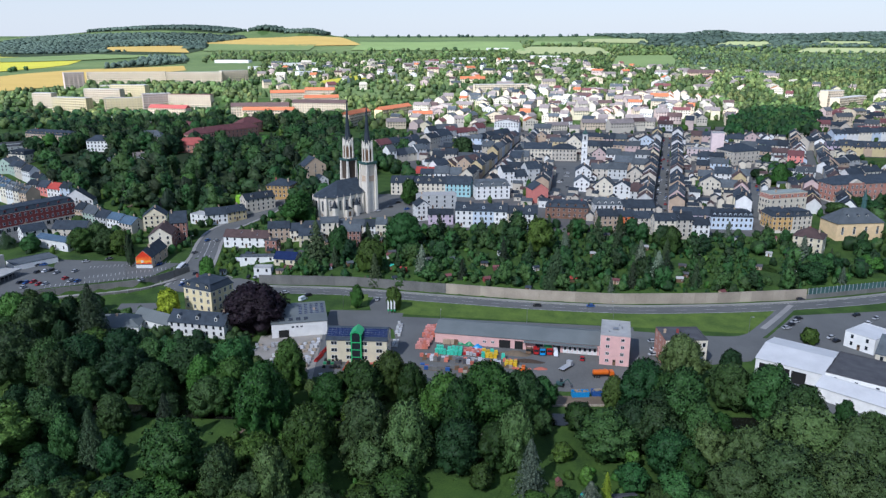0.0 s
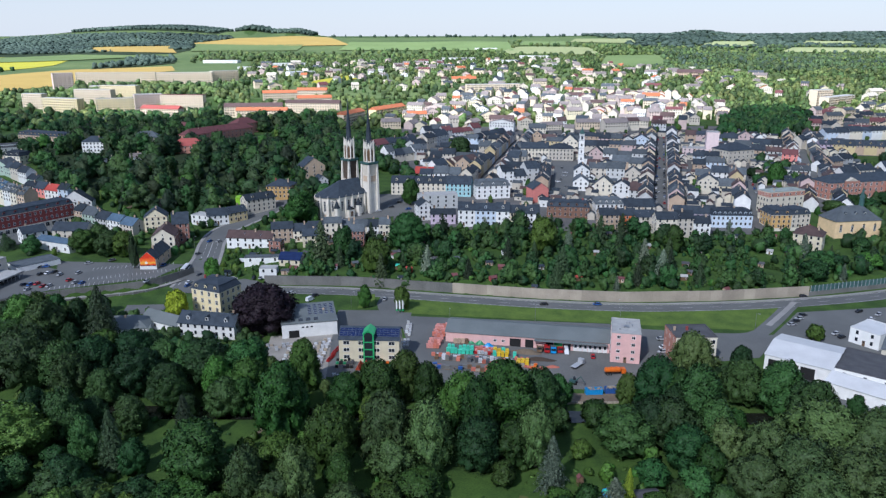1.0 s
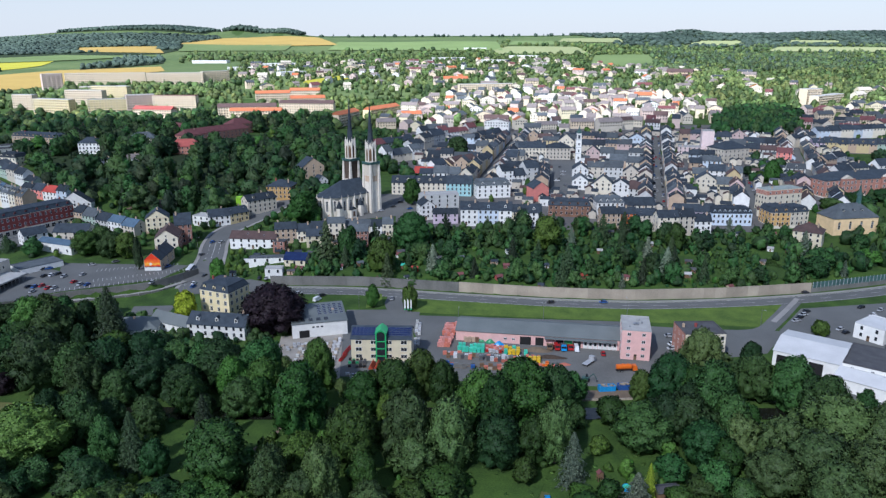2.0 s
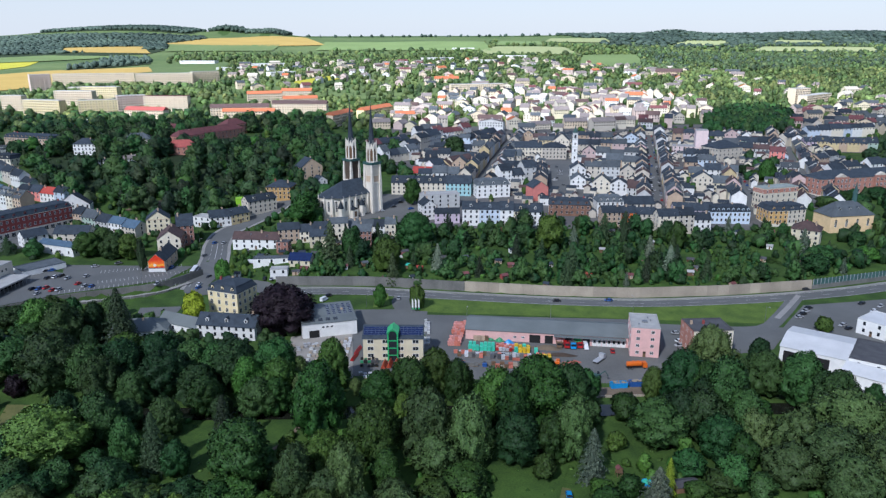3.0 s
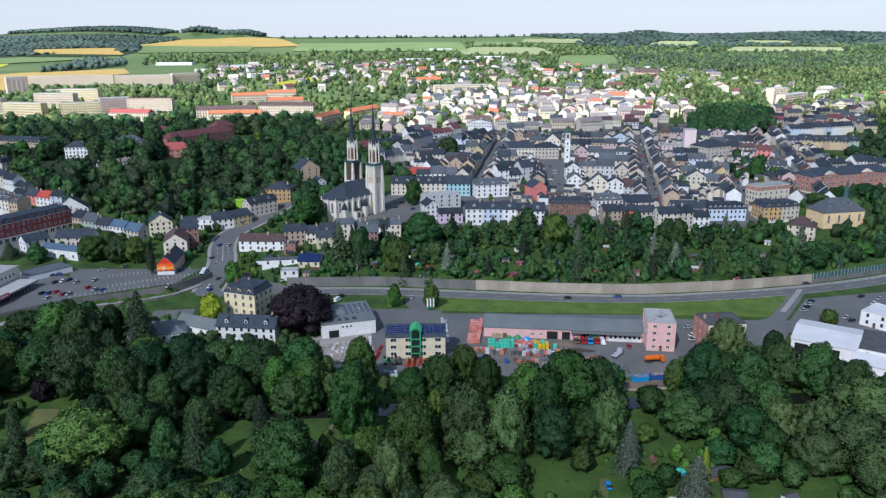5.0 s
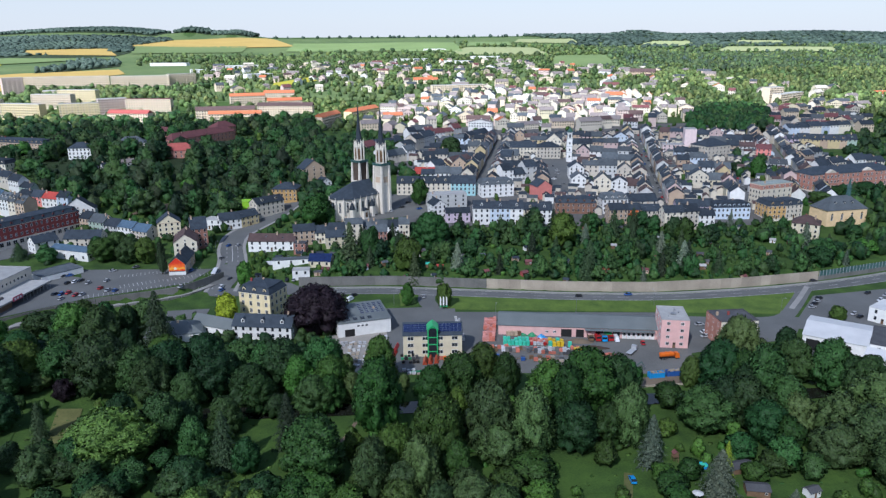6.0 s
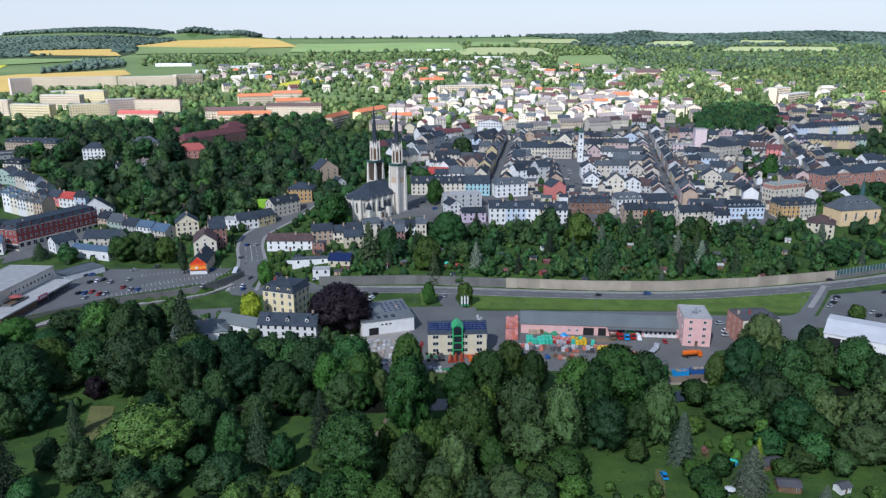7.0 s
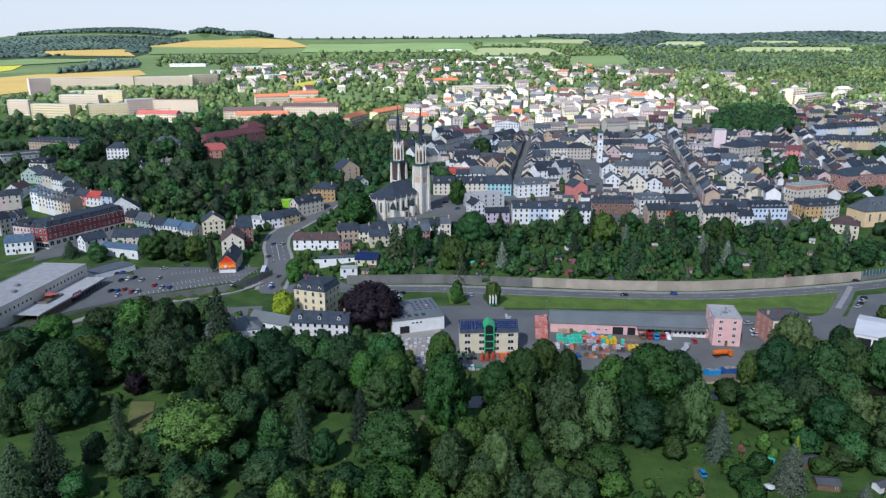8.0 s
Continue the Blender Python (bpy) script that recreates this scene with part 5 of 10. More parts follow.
# streets that run away from the river, with a row of houses on either side
WALLS = ("white", "cream", "beige", "pale_yellow", "grey", "tan", "tan", "yellow", "pink", "sky_blue", "cream", "white", "grey", "beige")
ROOFS = ("slate", "slate", "grey_roof", "slate", "grey_roof", "slate", "slate", "brown_roof")


def street(a, b, n, left=True, right=True, wide=11.0, st=(2, 3, 3), skip=()):
    a, b = Vector(a), Vector(b)
    u = (b - a).normalized()
    v = Vector((u.y, -u.x)) * wide / 2
    ribbon("road", [tuple(a), tuple(a + (b - a) * 0.5), tuple(b)], wide - 3, "asphalt", "narrow asphalt street between old town houses", "road", 0.45)
    if left:
        row(a - v, b - v, n, 10, st, WALLS, ROOFS, side=0, sky_l=int(random.random() < 0.5), faces="f", win=2)
    if right:
        row(b + v, a + v, n, 10, st, WALLS, ROOFS, side=0, sky_l=int(random.random() < 0.5), faces="f", win=2)


take(95, 545, -11, -12, 13, -6, 116)
patch("square", ((83, 540), (106, 540), (127, 662), (102, 662)), "asphalt", "paved market square of the old town", "square", 0.35)
street((148, 484), (248, 808), 26)
street((85, 536), (107, 650), 9, right=False)
street((212, 474), (266, 634), 12, right=False)
street((262, 480), (395, 800), 22, st=(2, 3))
street((25, 545), (88, 790), 18)
# rows across, inside the blocks
for x0, y0, x1, y1, n in ((112, 528, 150, 516, 3), (120, 586, 160, 574, 3), (126, 622, 172, 606, 4), (136, 660, 184, 644, 4), (140, 705, 198, 688, 5), (150, 750, 212, 732, 5), (192, 536, 226, 526, 3),
                          (216, 615, 252, 604, 3), (232, 660, 262, 650, 3), (262, 770, 340, 748, 6), (50, 596, 80, 588, 2), (62, 636, 92, 628, 2), (72, 680, 98, 672, 2), (-18, 566, 14, 562, 3), (-12, 610, 24, 602, 3),
                          (-10, 655, 36, 645, 4), (0, 700, 48, 690, 4), (16, 745, 60, 735, 4), (98, 764, 146, 750, 4), (106, 722, 136, 714, 2), (282, 690, 322, 676, 3), (268, 640, 304, 630, 3)):
    row((x0, y0), (x1, y1), n, 11, (2, 3, 3), WALLS, ROOFS, mix=0.2)
row((204, 575), (240, 563), 3, 11, (2, 3), ("yellow", "white", "beige"), ROOFS)

row((-47.7, 648.9), (-15.3, 674.8), 4, 11, (2, 3), ("white", "beige", "cream"), ("slate", "grey_roof"))
row((-61.4, 704.0), (-22.8, 752.8), 4, 11, (2,), ("pink", "white", "grey"), ("slate", "maroon_roof"))
row((-23.8, 694.4), (9.2, 741.1), 3, 12, (3, 4), ("grey", "beige"), ("slate",))
row((-4.2, 588.4), (32.6, 631.2), 4, 11, (2, 3), ("white", "tan", "cream"), ("slate", "brown_roof"))
row((-14.6, 784.8), (48.7, 828.4), 6, 11, (2, 3), ("white", "cream", "grey"), ("slate", "maroon_roof"))
row((38.1, 742.8), (73.9, 788.1), 4, 11, (3,), ("white", "beige"), ("slate",))
row((364.6, 725.2), (397.4, 745.3), 3, 11, (2, 3), ("beige", "white"), ("slate",))
row((319.7, 566.0), (398.3, 591.4), 6, 11, (2, 3), ("white", "beige", "cream"), ("slate",))

# ---- the far town ----
_e = house(-226.9, 768.4, 56.9, 87.4, clear=62, d=14, st=2, sh=3.6, roof="hip", rise=5.5, wall="school_brick", tiles="maroon_roof", win=16, side=3, label="long red brick school with a maroon hipped roof", name="school", category="school")
_e = house(-215.7, 835.1, 56.6, 28.6, clear=30, d=16, st=3, sh=3.6, roof="hip", rise=6, wall="school_brick", tiles="maroon_roof", win=5, side=3, label="taller brick head building of the school with a maroon roof", name="school", category="school")
_e = house(-285.2, 813.7, -38.5, 39.0, clear=30, d=14, st=2, sh=3.4, roof="hip", rise=6, wall="school_brick", tiles="maroon_roof", win=5, side=2, label="brick school wing with a maroon hipped roof", name="school", category="school")
_e = house(-226.0, 652.2, 8.4, 26.7, clear=42, d=13, st=2, sh=3.2, roof="hip", rise=6.0, wall="school_brick", tiles="red_tile", win=6, side=2, label="red brick villa with a red tiled hipped roof")
_e = house(-394.8, 729.1, -22.0, 62.0, clear=64, d=14, st=2, sh=3.4, roof="mansard", wall="tan", tiles="slate", win=18, dorm=12, chim=3, label="long tan two-storey building with a dormered slate roof")
_e = house(-308.0, 648.0, 2.4, 18.5, clear=36, d=13, st=3, sh=3.1, roof="hip", rise=4.5, wall="white", tiles="slate", win=6, side=3, label="white three-storey villa with a hipped slate roof among trees")
_e = house(-361.0, 613.2, -20.0, 18.0, d=13, st=2, sh=3.3, roof="mansard", wall="cream", tiles="slate", win=5, side=3, dorm=3, label="cream two-storey house with a slate mansard roof")
_e = house(-357.1, 587.2, -7.0, 14.0, d=15, st=2, ridge="y", wall="mint", tiles="grey_roof", win=4, side=3, label="mint-green gabled house with a grey roof")
_e = house(-353.5, 548.6, -5.0, 10.5, d=17, st=2, sh=3.4, ridge="y", wall="white", tiles="brown_roof", win=2, label="white gabled house with a dark brown roof")
_e = house(-278.0, 692.0, 8.0, 24.0, clear=16, d=13, st=2, roof="hip", rise=5.5, wall="beige", tiles="grey_roof", win=6, label="beige villa with a broad grey hipped roof")
for x, y, turn, top in ((-284.0, 604.5, 20, "grey_roof"), (-272.0, 612.0, 34, "slate"), (-260.0, 622.0, 28, "pale_roof")):
    house(x, y, turn, 10.5, clear=12, d=8, st=1, rise=2.6, wall="grey", tiles=top, win=3, label="low garden house with a pitched roof on the hillside")
for x, y, long in ((-406.0, 690.0, 38.0), (-399.0, 668.0, 30.0)):
    house(x, y, 38.0, long, clear=10, d=11, st=1, sh=3.8, roof="flat", wall="grey", tiles="bitumen", win=6, chim=0, name="works_shed", category="shed", label="long low works shed with a flat dark roof")
row((-356.0, 528.0), (-340.5, 532.5), 2, 10, (3,), ("pink", "beige"), ("slate",))

# ---- trees ----
tree(-202.8, 254.0, 22.0, 22.4, "deep", "near")
tree(-197.8, 225.3, 16.0, 15.1, "deep", "near")
tree(-181.6, 188.7, 25.0, 15.7, "fir", "near_cone")
tree(-187.4, 180.7, 22.0, 15.2, "fir", "near_cone")
tree(-163.1, 254.1, 25.0, 22.6, "deep", "near")
tree(-143.5, 204.5, 18.5, 26.3, "bright", "near")
tree(-153.2, 199.3, 13.0, 11.0, "deep", "near")
tree(-162.8, 196.9, 13.0, 11.9, "light", "near_willow")
tree(-174.3, 204.6, 10.0, 9.1, "deep", "near")
tree(-173.4, 223.6, 14.0, 7.0, "fir", "near_cone")
tree(-159.5, 226.4, 7.0, 6.4, "deep", "near")
tree(-141.5, 243.6, 18.5, 15.2, "deep", "near")
tree(-130.2, 214.9, 19.0, 14.8, "deep", "near")
tree(-128.9, 240.1, 14.0, 12.2, "deep", "near")
tree(-119.3, 248.6, 18.0, 19.4, "deep", "near")
tree(-149.1, 252.8, 20.0, 16.5, "deep", "near")
tree(-139.1, 258.9, 18.5, 17.8, "deep", "near")
tree(-127.1, 266.3, 18.0, 16.9, "deep", "near")
tree(-112.9, 259.5, 17.0, 15.7, "deep", "near")
tree(-95.5, 255.0, 19.0, 21.1, "deep", "near")
tree(-101.6, 234.9, 14.0, 13.7, "mid", "near")
tree(-111.5, 221.1, 13.5, 12.2, "deep", "near")
tree(-89.3, 209.8, 20.0, 9.8, "fir", "near_cone")
tree(-79.4, 254.4, 19.0, 17.4, "deep", "near")
tree(-82.6, 232.0, 14.0, 13.2, "deep", "near")
tree(-117.3, 200.8, 17.0, 10.5, "deep", "near")
tree(-107.8, 198.0, 21.0, 10.7, "fir", "near_cone")
tree(-100.7, 195.7, 12.0, 8.6, "deep", "near")
tree(-79.6, 189.0, 21.0, 20.0, "bright", "near")
tree(-110.2, 168.9, 12.0, 12.0, "bright", "near")
tree(-133.7, 190.5, 10.0, 11.1, "deep", "near")
tree(-145.2, 189.4, 11.0, 11.3, "deep", "near")
tree(-138.9, 178.0, 9.0, 13.9, "light", "near_willow")
tree(-153.5, 178.8, 9.0, 10.1, "deep", "near")
tree(-120.2, 170.9, 8.0, 9.9, "deep", "near")
tree(-102.9, 176.7, 8.0, 8.3, "light", "near_willow")
tree(-212.9, 245.1, 17.0, 15.3, "deep", "near")
tree(-210.0, 226.3, 15.0, 12.8, "deep", "near")
tree(-199.2, 268.0, 18.0, 18.9, "mid", "near")
tree(-182.8, 267.3, 17.0, 16.7, "deep", "near")
tree(-189.8, 261.8, 7.0, 10.3, "light", "near")
tree(-176.7, 253.4, 8.0, 10.0, "purple", "near")
tree(-231.9, 272.9, 16.0, 15.0, "deep", "near")
tree(-188.7, 230.2, 14.0, 12.7, "deep", "near")
tree(-57.9, 251.6, 20.0, 14.1, "mid", "near")
tree(-59.6, 217.9, 26.0, 18.7, "mid", "near")
tree(-76.4, 242.1, 17.0, 13.6, "mid", "near")
tree(-88.7, 245.1, 16.0, 13.7, "mid", "near")
tree(-102.7, 257.0, 17.0, 16.0, "deep", "near")
tree(-40.6, 196.2, 23.0, 15.6, "mid", "near")
tree(-55.2, 191.0, 16.0, 14.3, "mid", "near")
tree(-61.8, 177.4, 20.0, 12.0, "light", "near_willow")
tree(-47.6, 176.2, 21.0, 12.6, "light", "near_willow")
tree(-52.5, 174.5, 14.0, 12.6, "light", "near_willow")
tree(-64.9, 177.1, 11.0, 9.9, "bright", "near")
tree(-36.4, 182.6, 14.0, 10.2, "mid", "near")
tree(-34.7, 173.9, 10.0, 11.5, "light", "near_willow")
tree(-39.8, 230.7, 16.0, 12.8, "mid", "near")
tree(-28.8, 234.1, 19.0, 15.8, "mid", "near")
tree(-19.4, 242.3, 19.0, 13.8, "mid", "near")
tree(-11.4, 236.8, 17.0, 11.9, "mid", "near")
tree(-23.6, 198.7, 26.0, 18.9, "light", "near_willow")
tree(-10.7, 196.8, 24.0, 16.1, "light", "near_willow")
tree(-21.3, 192.5, 14.0, 15.6, "light", "near_willow")
tree(0.4, 218.8, 22.0, 17.7, "mid", "near_willow")
tree(14.8, 219.2, 25.0, 22.2, "mid", "near")
tree(5.5, 212.7, 22.0, 15.8, "mid", "near")
tree(26.9, 225.2, 20.0, 14.7, "deep", "near")
tree(4.5, 197.6, 16.0, 16.9, "deep", "near")
tree(16.0, 198.4, 15.0, 11.1, "mid", "near")
tree(22.3, 197.4, 22.0, 12.8, "light", "near_willow")
tree(25.4, 185.7, 18.0, 9.2, "spruce", "near_cone")
tree(-13.3, 181.6, 9.0, 15.3, "mid", "near")
tree(-22.2, 175.7, 8.0, 11.6, "mid", "near")
tree(51.6, 204.9, 15.0, 20.1, "deep", "near")
tree(39.4, 168.2, 15.5, 11.6, "spruce", "near_cone")
tree(45.6, 176.4, 13.0, 4.9, "lime", "near_cone")
tree(62.2, 177.3, 7.5, 11.4, "mid", "near")
tree(46.7, 222.8, 9.0, 12.0, "mid", "near")
tree(61.3, 237.1, 12.0, 9.3, "bright", "near")
tree(70.6, 232.8, 20.0, 17.8, "deep", "near")
tree(79.6, 216.9, 24.0, 18.5, "deep", "near")
tree(102.9, 236.5, 17.0, 15.7, "deep", "near")
tree(77.5, 227.5, 18.0, 13.0, "mid", "near")
tree(113.8, 229.9, 19.0, 19.1, "deep", "near")
tree(118.4, 215.2, 19.0, 16.5, "deep", "near")
tree(109.3, 253.5, 15.0, 9.5, "deep", "near")
tree(93.4, 261.0, 18.0, 17.0, "light", "near_willow")
tree(68.2, 208.0, 17.0, 17.8, "deep", "near")
tree(68.6, 195.9, 14.0, 15.2, "deep", "near")
tree(55.6, 187.0, 8.0, 10.5, "deep", "near")
tree(61.5, 210.4, 16.0, 13.3, "deep", "near")
tree(80.9, 205.1, 18.0, 15.7, "deep", "near")
tree(34.3, 177.0, 7.0, 7.6, "mid", "near")
tree(53.6, 174.0, 6.0, 8.3, "mid", "near")
tree(81.7, 199.7, 15.0, 14.6, "light", "near_willow")
tree(91.0, 191.2, 17.5, 16.7, "light", "near_willow")
tree(111.4, 196.4, 21.0, 22.9, "light", "near")
tree(122.9, 189.7, 21.0, 19.8, "light", "near")
tree(97.2, 181.2, 18.0, 19.1, "light", "near")
tree(109.1, 174.0, 19.0, 19.9, "light", "near")
tree(83.4, 179.4, 13.5, 15.9, "light", "near")
tree(73.8, 190.5, 11.0, 12.0, "mid", "near")
tree(95.6, 169.0, 16.0, 19.5, "light", "near")
tree(113.6, 169.0, 16.0, 18.0, "light", "near")
tree(137.4, 223.1, 10.0, 6.9, "deep", "near")
tree(139.3, 210.7, 12.0, 10.9, "deep", "near")
tree(71.3, 215.2, 17.0, 14.8, "deep", "near")
tree(116.6, 221.1, 16.0, 13.2, "deep", "near")
tree(-76.7, 234.3, 13.0, 12.5, "mid", "near")
tree(-95.4, 230.0, 9.0, 8.2, "deep", "near")
tree(-148.2, 229.8, 12.0, 10.1, "deep", "near")
tree(-106.3, 243.2, 15.0, 14.9, "deep", "near")
tree(-124.4, 223.0, 12.0, 9.9, "deep", "near")
tree(-118.3, 183.3, 11.0, 14.5, "deep", "near")
tree(-109.3, 181.2, 8.0, 11.3, "deep", "near")
tree(-142.2, 182.4, 10.0, 14.4, "deep", "near")
tree(-136.1, 186.2, 9.0, 9.8, "deep", "near")
tree(-33.8, 168.3, 11.0, 14.7, "light", "near_willow")
tree(-25.2, 166.1, 9.0, 11.4, "deep", "near")
tree(-43.3, 166.4, 12.0, 9.7, "light", "near_willow")
tree(-54.5, 167.5, 12.0, 11.3, "bright", "near_willow")
tree(-63.1, 178.8, 13.0, 10.1, "mid", "near")
tree(-68.9, 170.4, 9.0, 13.0, "mid", "near")
tree(26.0, 171.5, 6.5, 10.5, "mid", "near")
tree(24.8, 164.0, 7.0, 9.9, "mid", "near")
tree(-116.0, 184.4, 13.0, 14.6, "deep", "near")
tree(-93.2, 179.9, 9.0, 11.3, "deep", "near")
tree(-98.8, 179.9, 7.0, 8.0, "deep", "near")
tree(-127.2, 200.5, 7.0, 8.0, "deep", "near")
tree(-83.6, 175.6, 10.0, 12.6, "mid", "near")
tree(-103.5, 177.2, 8.0, 9.5, "mid", "near")
tree(-154.1, 198.1, 10.0, 13.7, "deep", "near")
tree(-173.3, 185.1, 8.0, 10.0, "deep", "near")
tree(-118.1, 190.4, 9.0, 8.7, "deep", "near")
tree(-95.0, 175.9, 7.0, 7.3, "mid", "near")
tree(-13.6, 170.7, 7.0, 10.0, "mid", "near")
tree(11.6, 188.0, 8.0, 8.6, "mid", "near")
tree(37.8, 202.6, 6.0, 7.4, "mid", "near")
tree(26.5, 177.5, 5.0, 8.5, "mid", "near")
tree(65.8, 179.0, 11.0, 11.8, "deep", "near")
tree(72.1, 174.0, 8.0, 9.9, "deep", "near")
tree(-228.7, 306.7, 13.0, 17.7, "mid", "near")
tree(-236.7, 294.6, 12.0, 16.1, "deep", "near")
tree(-211.5, 320.0, 11.0, 15.9, "deep", "near")
tree(-190.8, 296.3, 12.0, 17.3, "mid", "near")
tree(-177.5, 308.4, 13.0, 17.0, "deep", "near")
tree(-208.4, 291.2, 13.0, 17.0, "deep", "near")
tree(-189.9, 311.4, 10.0, 15.6, "light", "near_willow")
tree(-167.5, 314.1, 12.0, 7.9, "fir", "near_cone")
tree(-148.4, 286.8, 10.0, 14.6, "mid", "near")
tree(-213.1, 254.2, 15.0, 15.0, "deep", "near")
tree(-106.6, 177.5, 9.0, 12.6, "deep", "near")
tree(-79.6, 177.5, 10.0, 15.8, "mid", "near")
tree(-176.7, 293.9, 21.0, 18.4, "deep", "near")
tree(-152.7, 294.7, 28.3, 16.5, "fir", "near_cone")
tree(-191.1, 304.1, 19.8, 14.0, "bright", "near")
tree(-72.1, 399.1, 24.8, 14.5, "fir", "mid_cone")
tree(93.3, 424.0, 18.0, 10.5, "fir", "mid_cone")
tree(108.0, 430.2, 17.2, 10.0, "fir", "mid_cone")
tree(112.3, 362.2, 18.0, 10.0, "spruce", "mid_cone")
tree(59.8, 365.8, 18.7, 10.9, "fir", "mid_cone")
tree(236.3, 382.4, 13.0, 10.2, "fir", "mid_cone")
tree(55.3, 354.5, 14.2, 8.3, "fir", "mid_cone")
tree(-86.1, 312.3, 21.0, 29.6, "purple", "near")
tree(-128.0, 319.1, 17.0, 11.4, "lime", "mid")
tree(-23.7, 421.9, 21.0, 21.2, "deep", "near")
tree(-42.4, 338.9, 12.0, 6.8, "mid", "mid")
tree(-24.3, 335.3, 13.1, 7.8, "mid", "mid")
tree(-129.3, 380.4, 13.8, 8.5, "mid", "mid")
tree(-164.3, 511.5, 17.7, 12.0, "bright", "mid")
tree(-93.6, 464.0, 21.0, 22.8, "mid", "mid")
tree(-60.3, 407.4, 19.1, 13.4, "deep", "mid")
tree(-39.7, 380.8, 19.5, 13.7, "mid", "mid")
tree(56.4, 410.8, 21.0, 18.8, "mid", "mid")
tree(133.3, 408.0, 16.7, 11.1, "mid", "mid")
tree(194.6, 364.0, 11.0, 16.1, "deep", "mid")
tree(160.3, 294.8, 7.5, 8.5, "mid", "mid")
tree(-216.8, 422.2, 14.0, 16.6, "mid", "near", "beside the car park")
tree(-224.6, 433.4, 12.0, 11.6, "deep", "near", "beside the car park")
tree(-200.6, 418.1, 15.0, 17.0, "deep", "near", "beside the car park")
tree(-191.2, 416.0, 15.0, 13.8, "mid", "near", "beside the car park")
tree(-211.8, 432.0, 15.0, 15.3, "deep", "near", "beside the car park")
tree(-175.8, 391.3, 19.0, 5.1, "fir", "mid", "beside the car park")
tree(-250.0, 423.3, 9.0, 13.2, "deep", "mid", "beside the car park")
tree(-268.0, 429.7, 11.0, 10.4, "fir", "mid_cone", "beside the car park")
tree(-23.6, 505.7, 18.7, 12.9, "mid", "mid")
tree(18.9, 676.1, 21.0, 21.4, "deep", "mid")
tree(264.1, 564.8, 18.6, 12.9, "mid", "mid")

tree(-169.2, 308.4, 15.5, 10.1, "deep", "near")
tree(-163.0, 314.8, 17.0, 11.4, "light", "mid")
tree(-180.1, 313.5, 16.7, 11.2, "deep", "near")
tree(-190.2, 316.6, 16.9, 11.4, "mid", "near")
tree(-196.0, 310.6, 17.8, 12.2, "deep", "near")
tree(-152.9, 302.9, 17.0, 9.9, "fir", "mid_cone")

tree(267.3, 479.9, 9.0, 17.1, "deep", "mid")
tree(287.7, 494.6, 9.0, 17.7, "mid", "mid")
tree(293.7, 485.4, 9.0, 13.7, "deep", "mid")
tree(318.4, 503.9, 9.0, 18.4, "deep", "mid")
tree(206.7, 378.3, 9.0, 15.4, "deep", "mid")
tree(245.4, 409.0, 9.0, 12.6, "deep", "mid")
tree(236.2, 383.9, 9.0, 14.5, "mid", "mid")
tree(261.2, 595.7, 9.0, 12.0, "deep", "mid")
tree(259.6, 570.7, 9.0, 11.7, "mid", "mid")
tree(280.8, 593.5, 9.0, 11.1, "deep", "mid")
tree(-171.5, 313.7, 14.6, 9.2, "deep", "near")
tree(-169.9, 333.8, 9.0, 8.9, "mid", "mid")


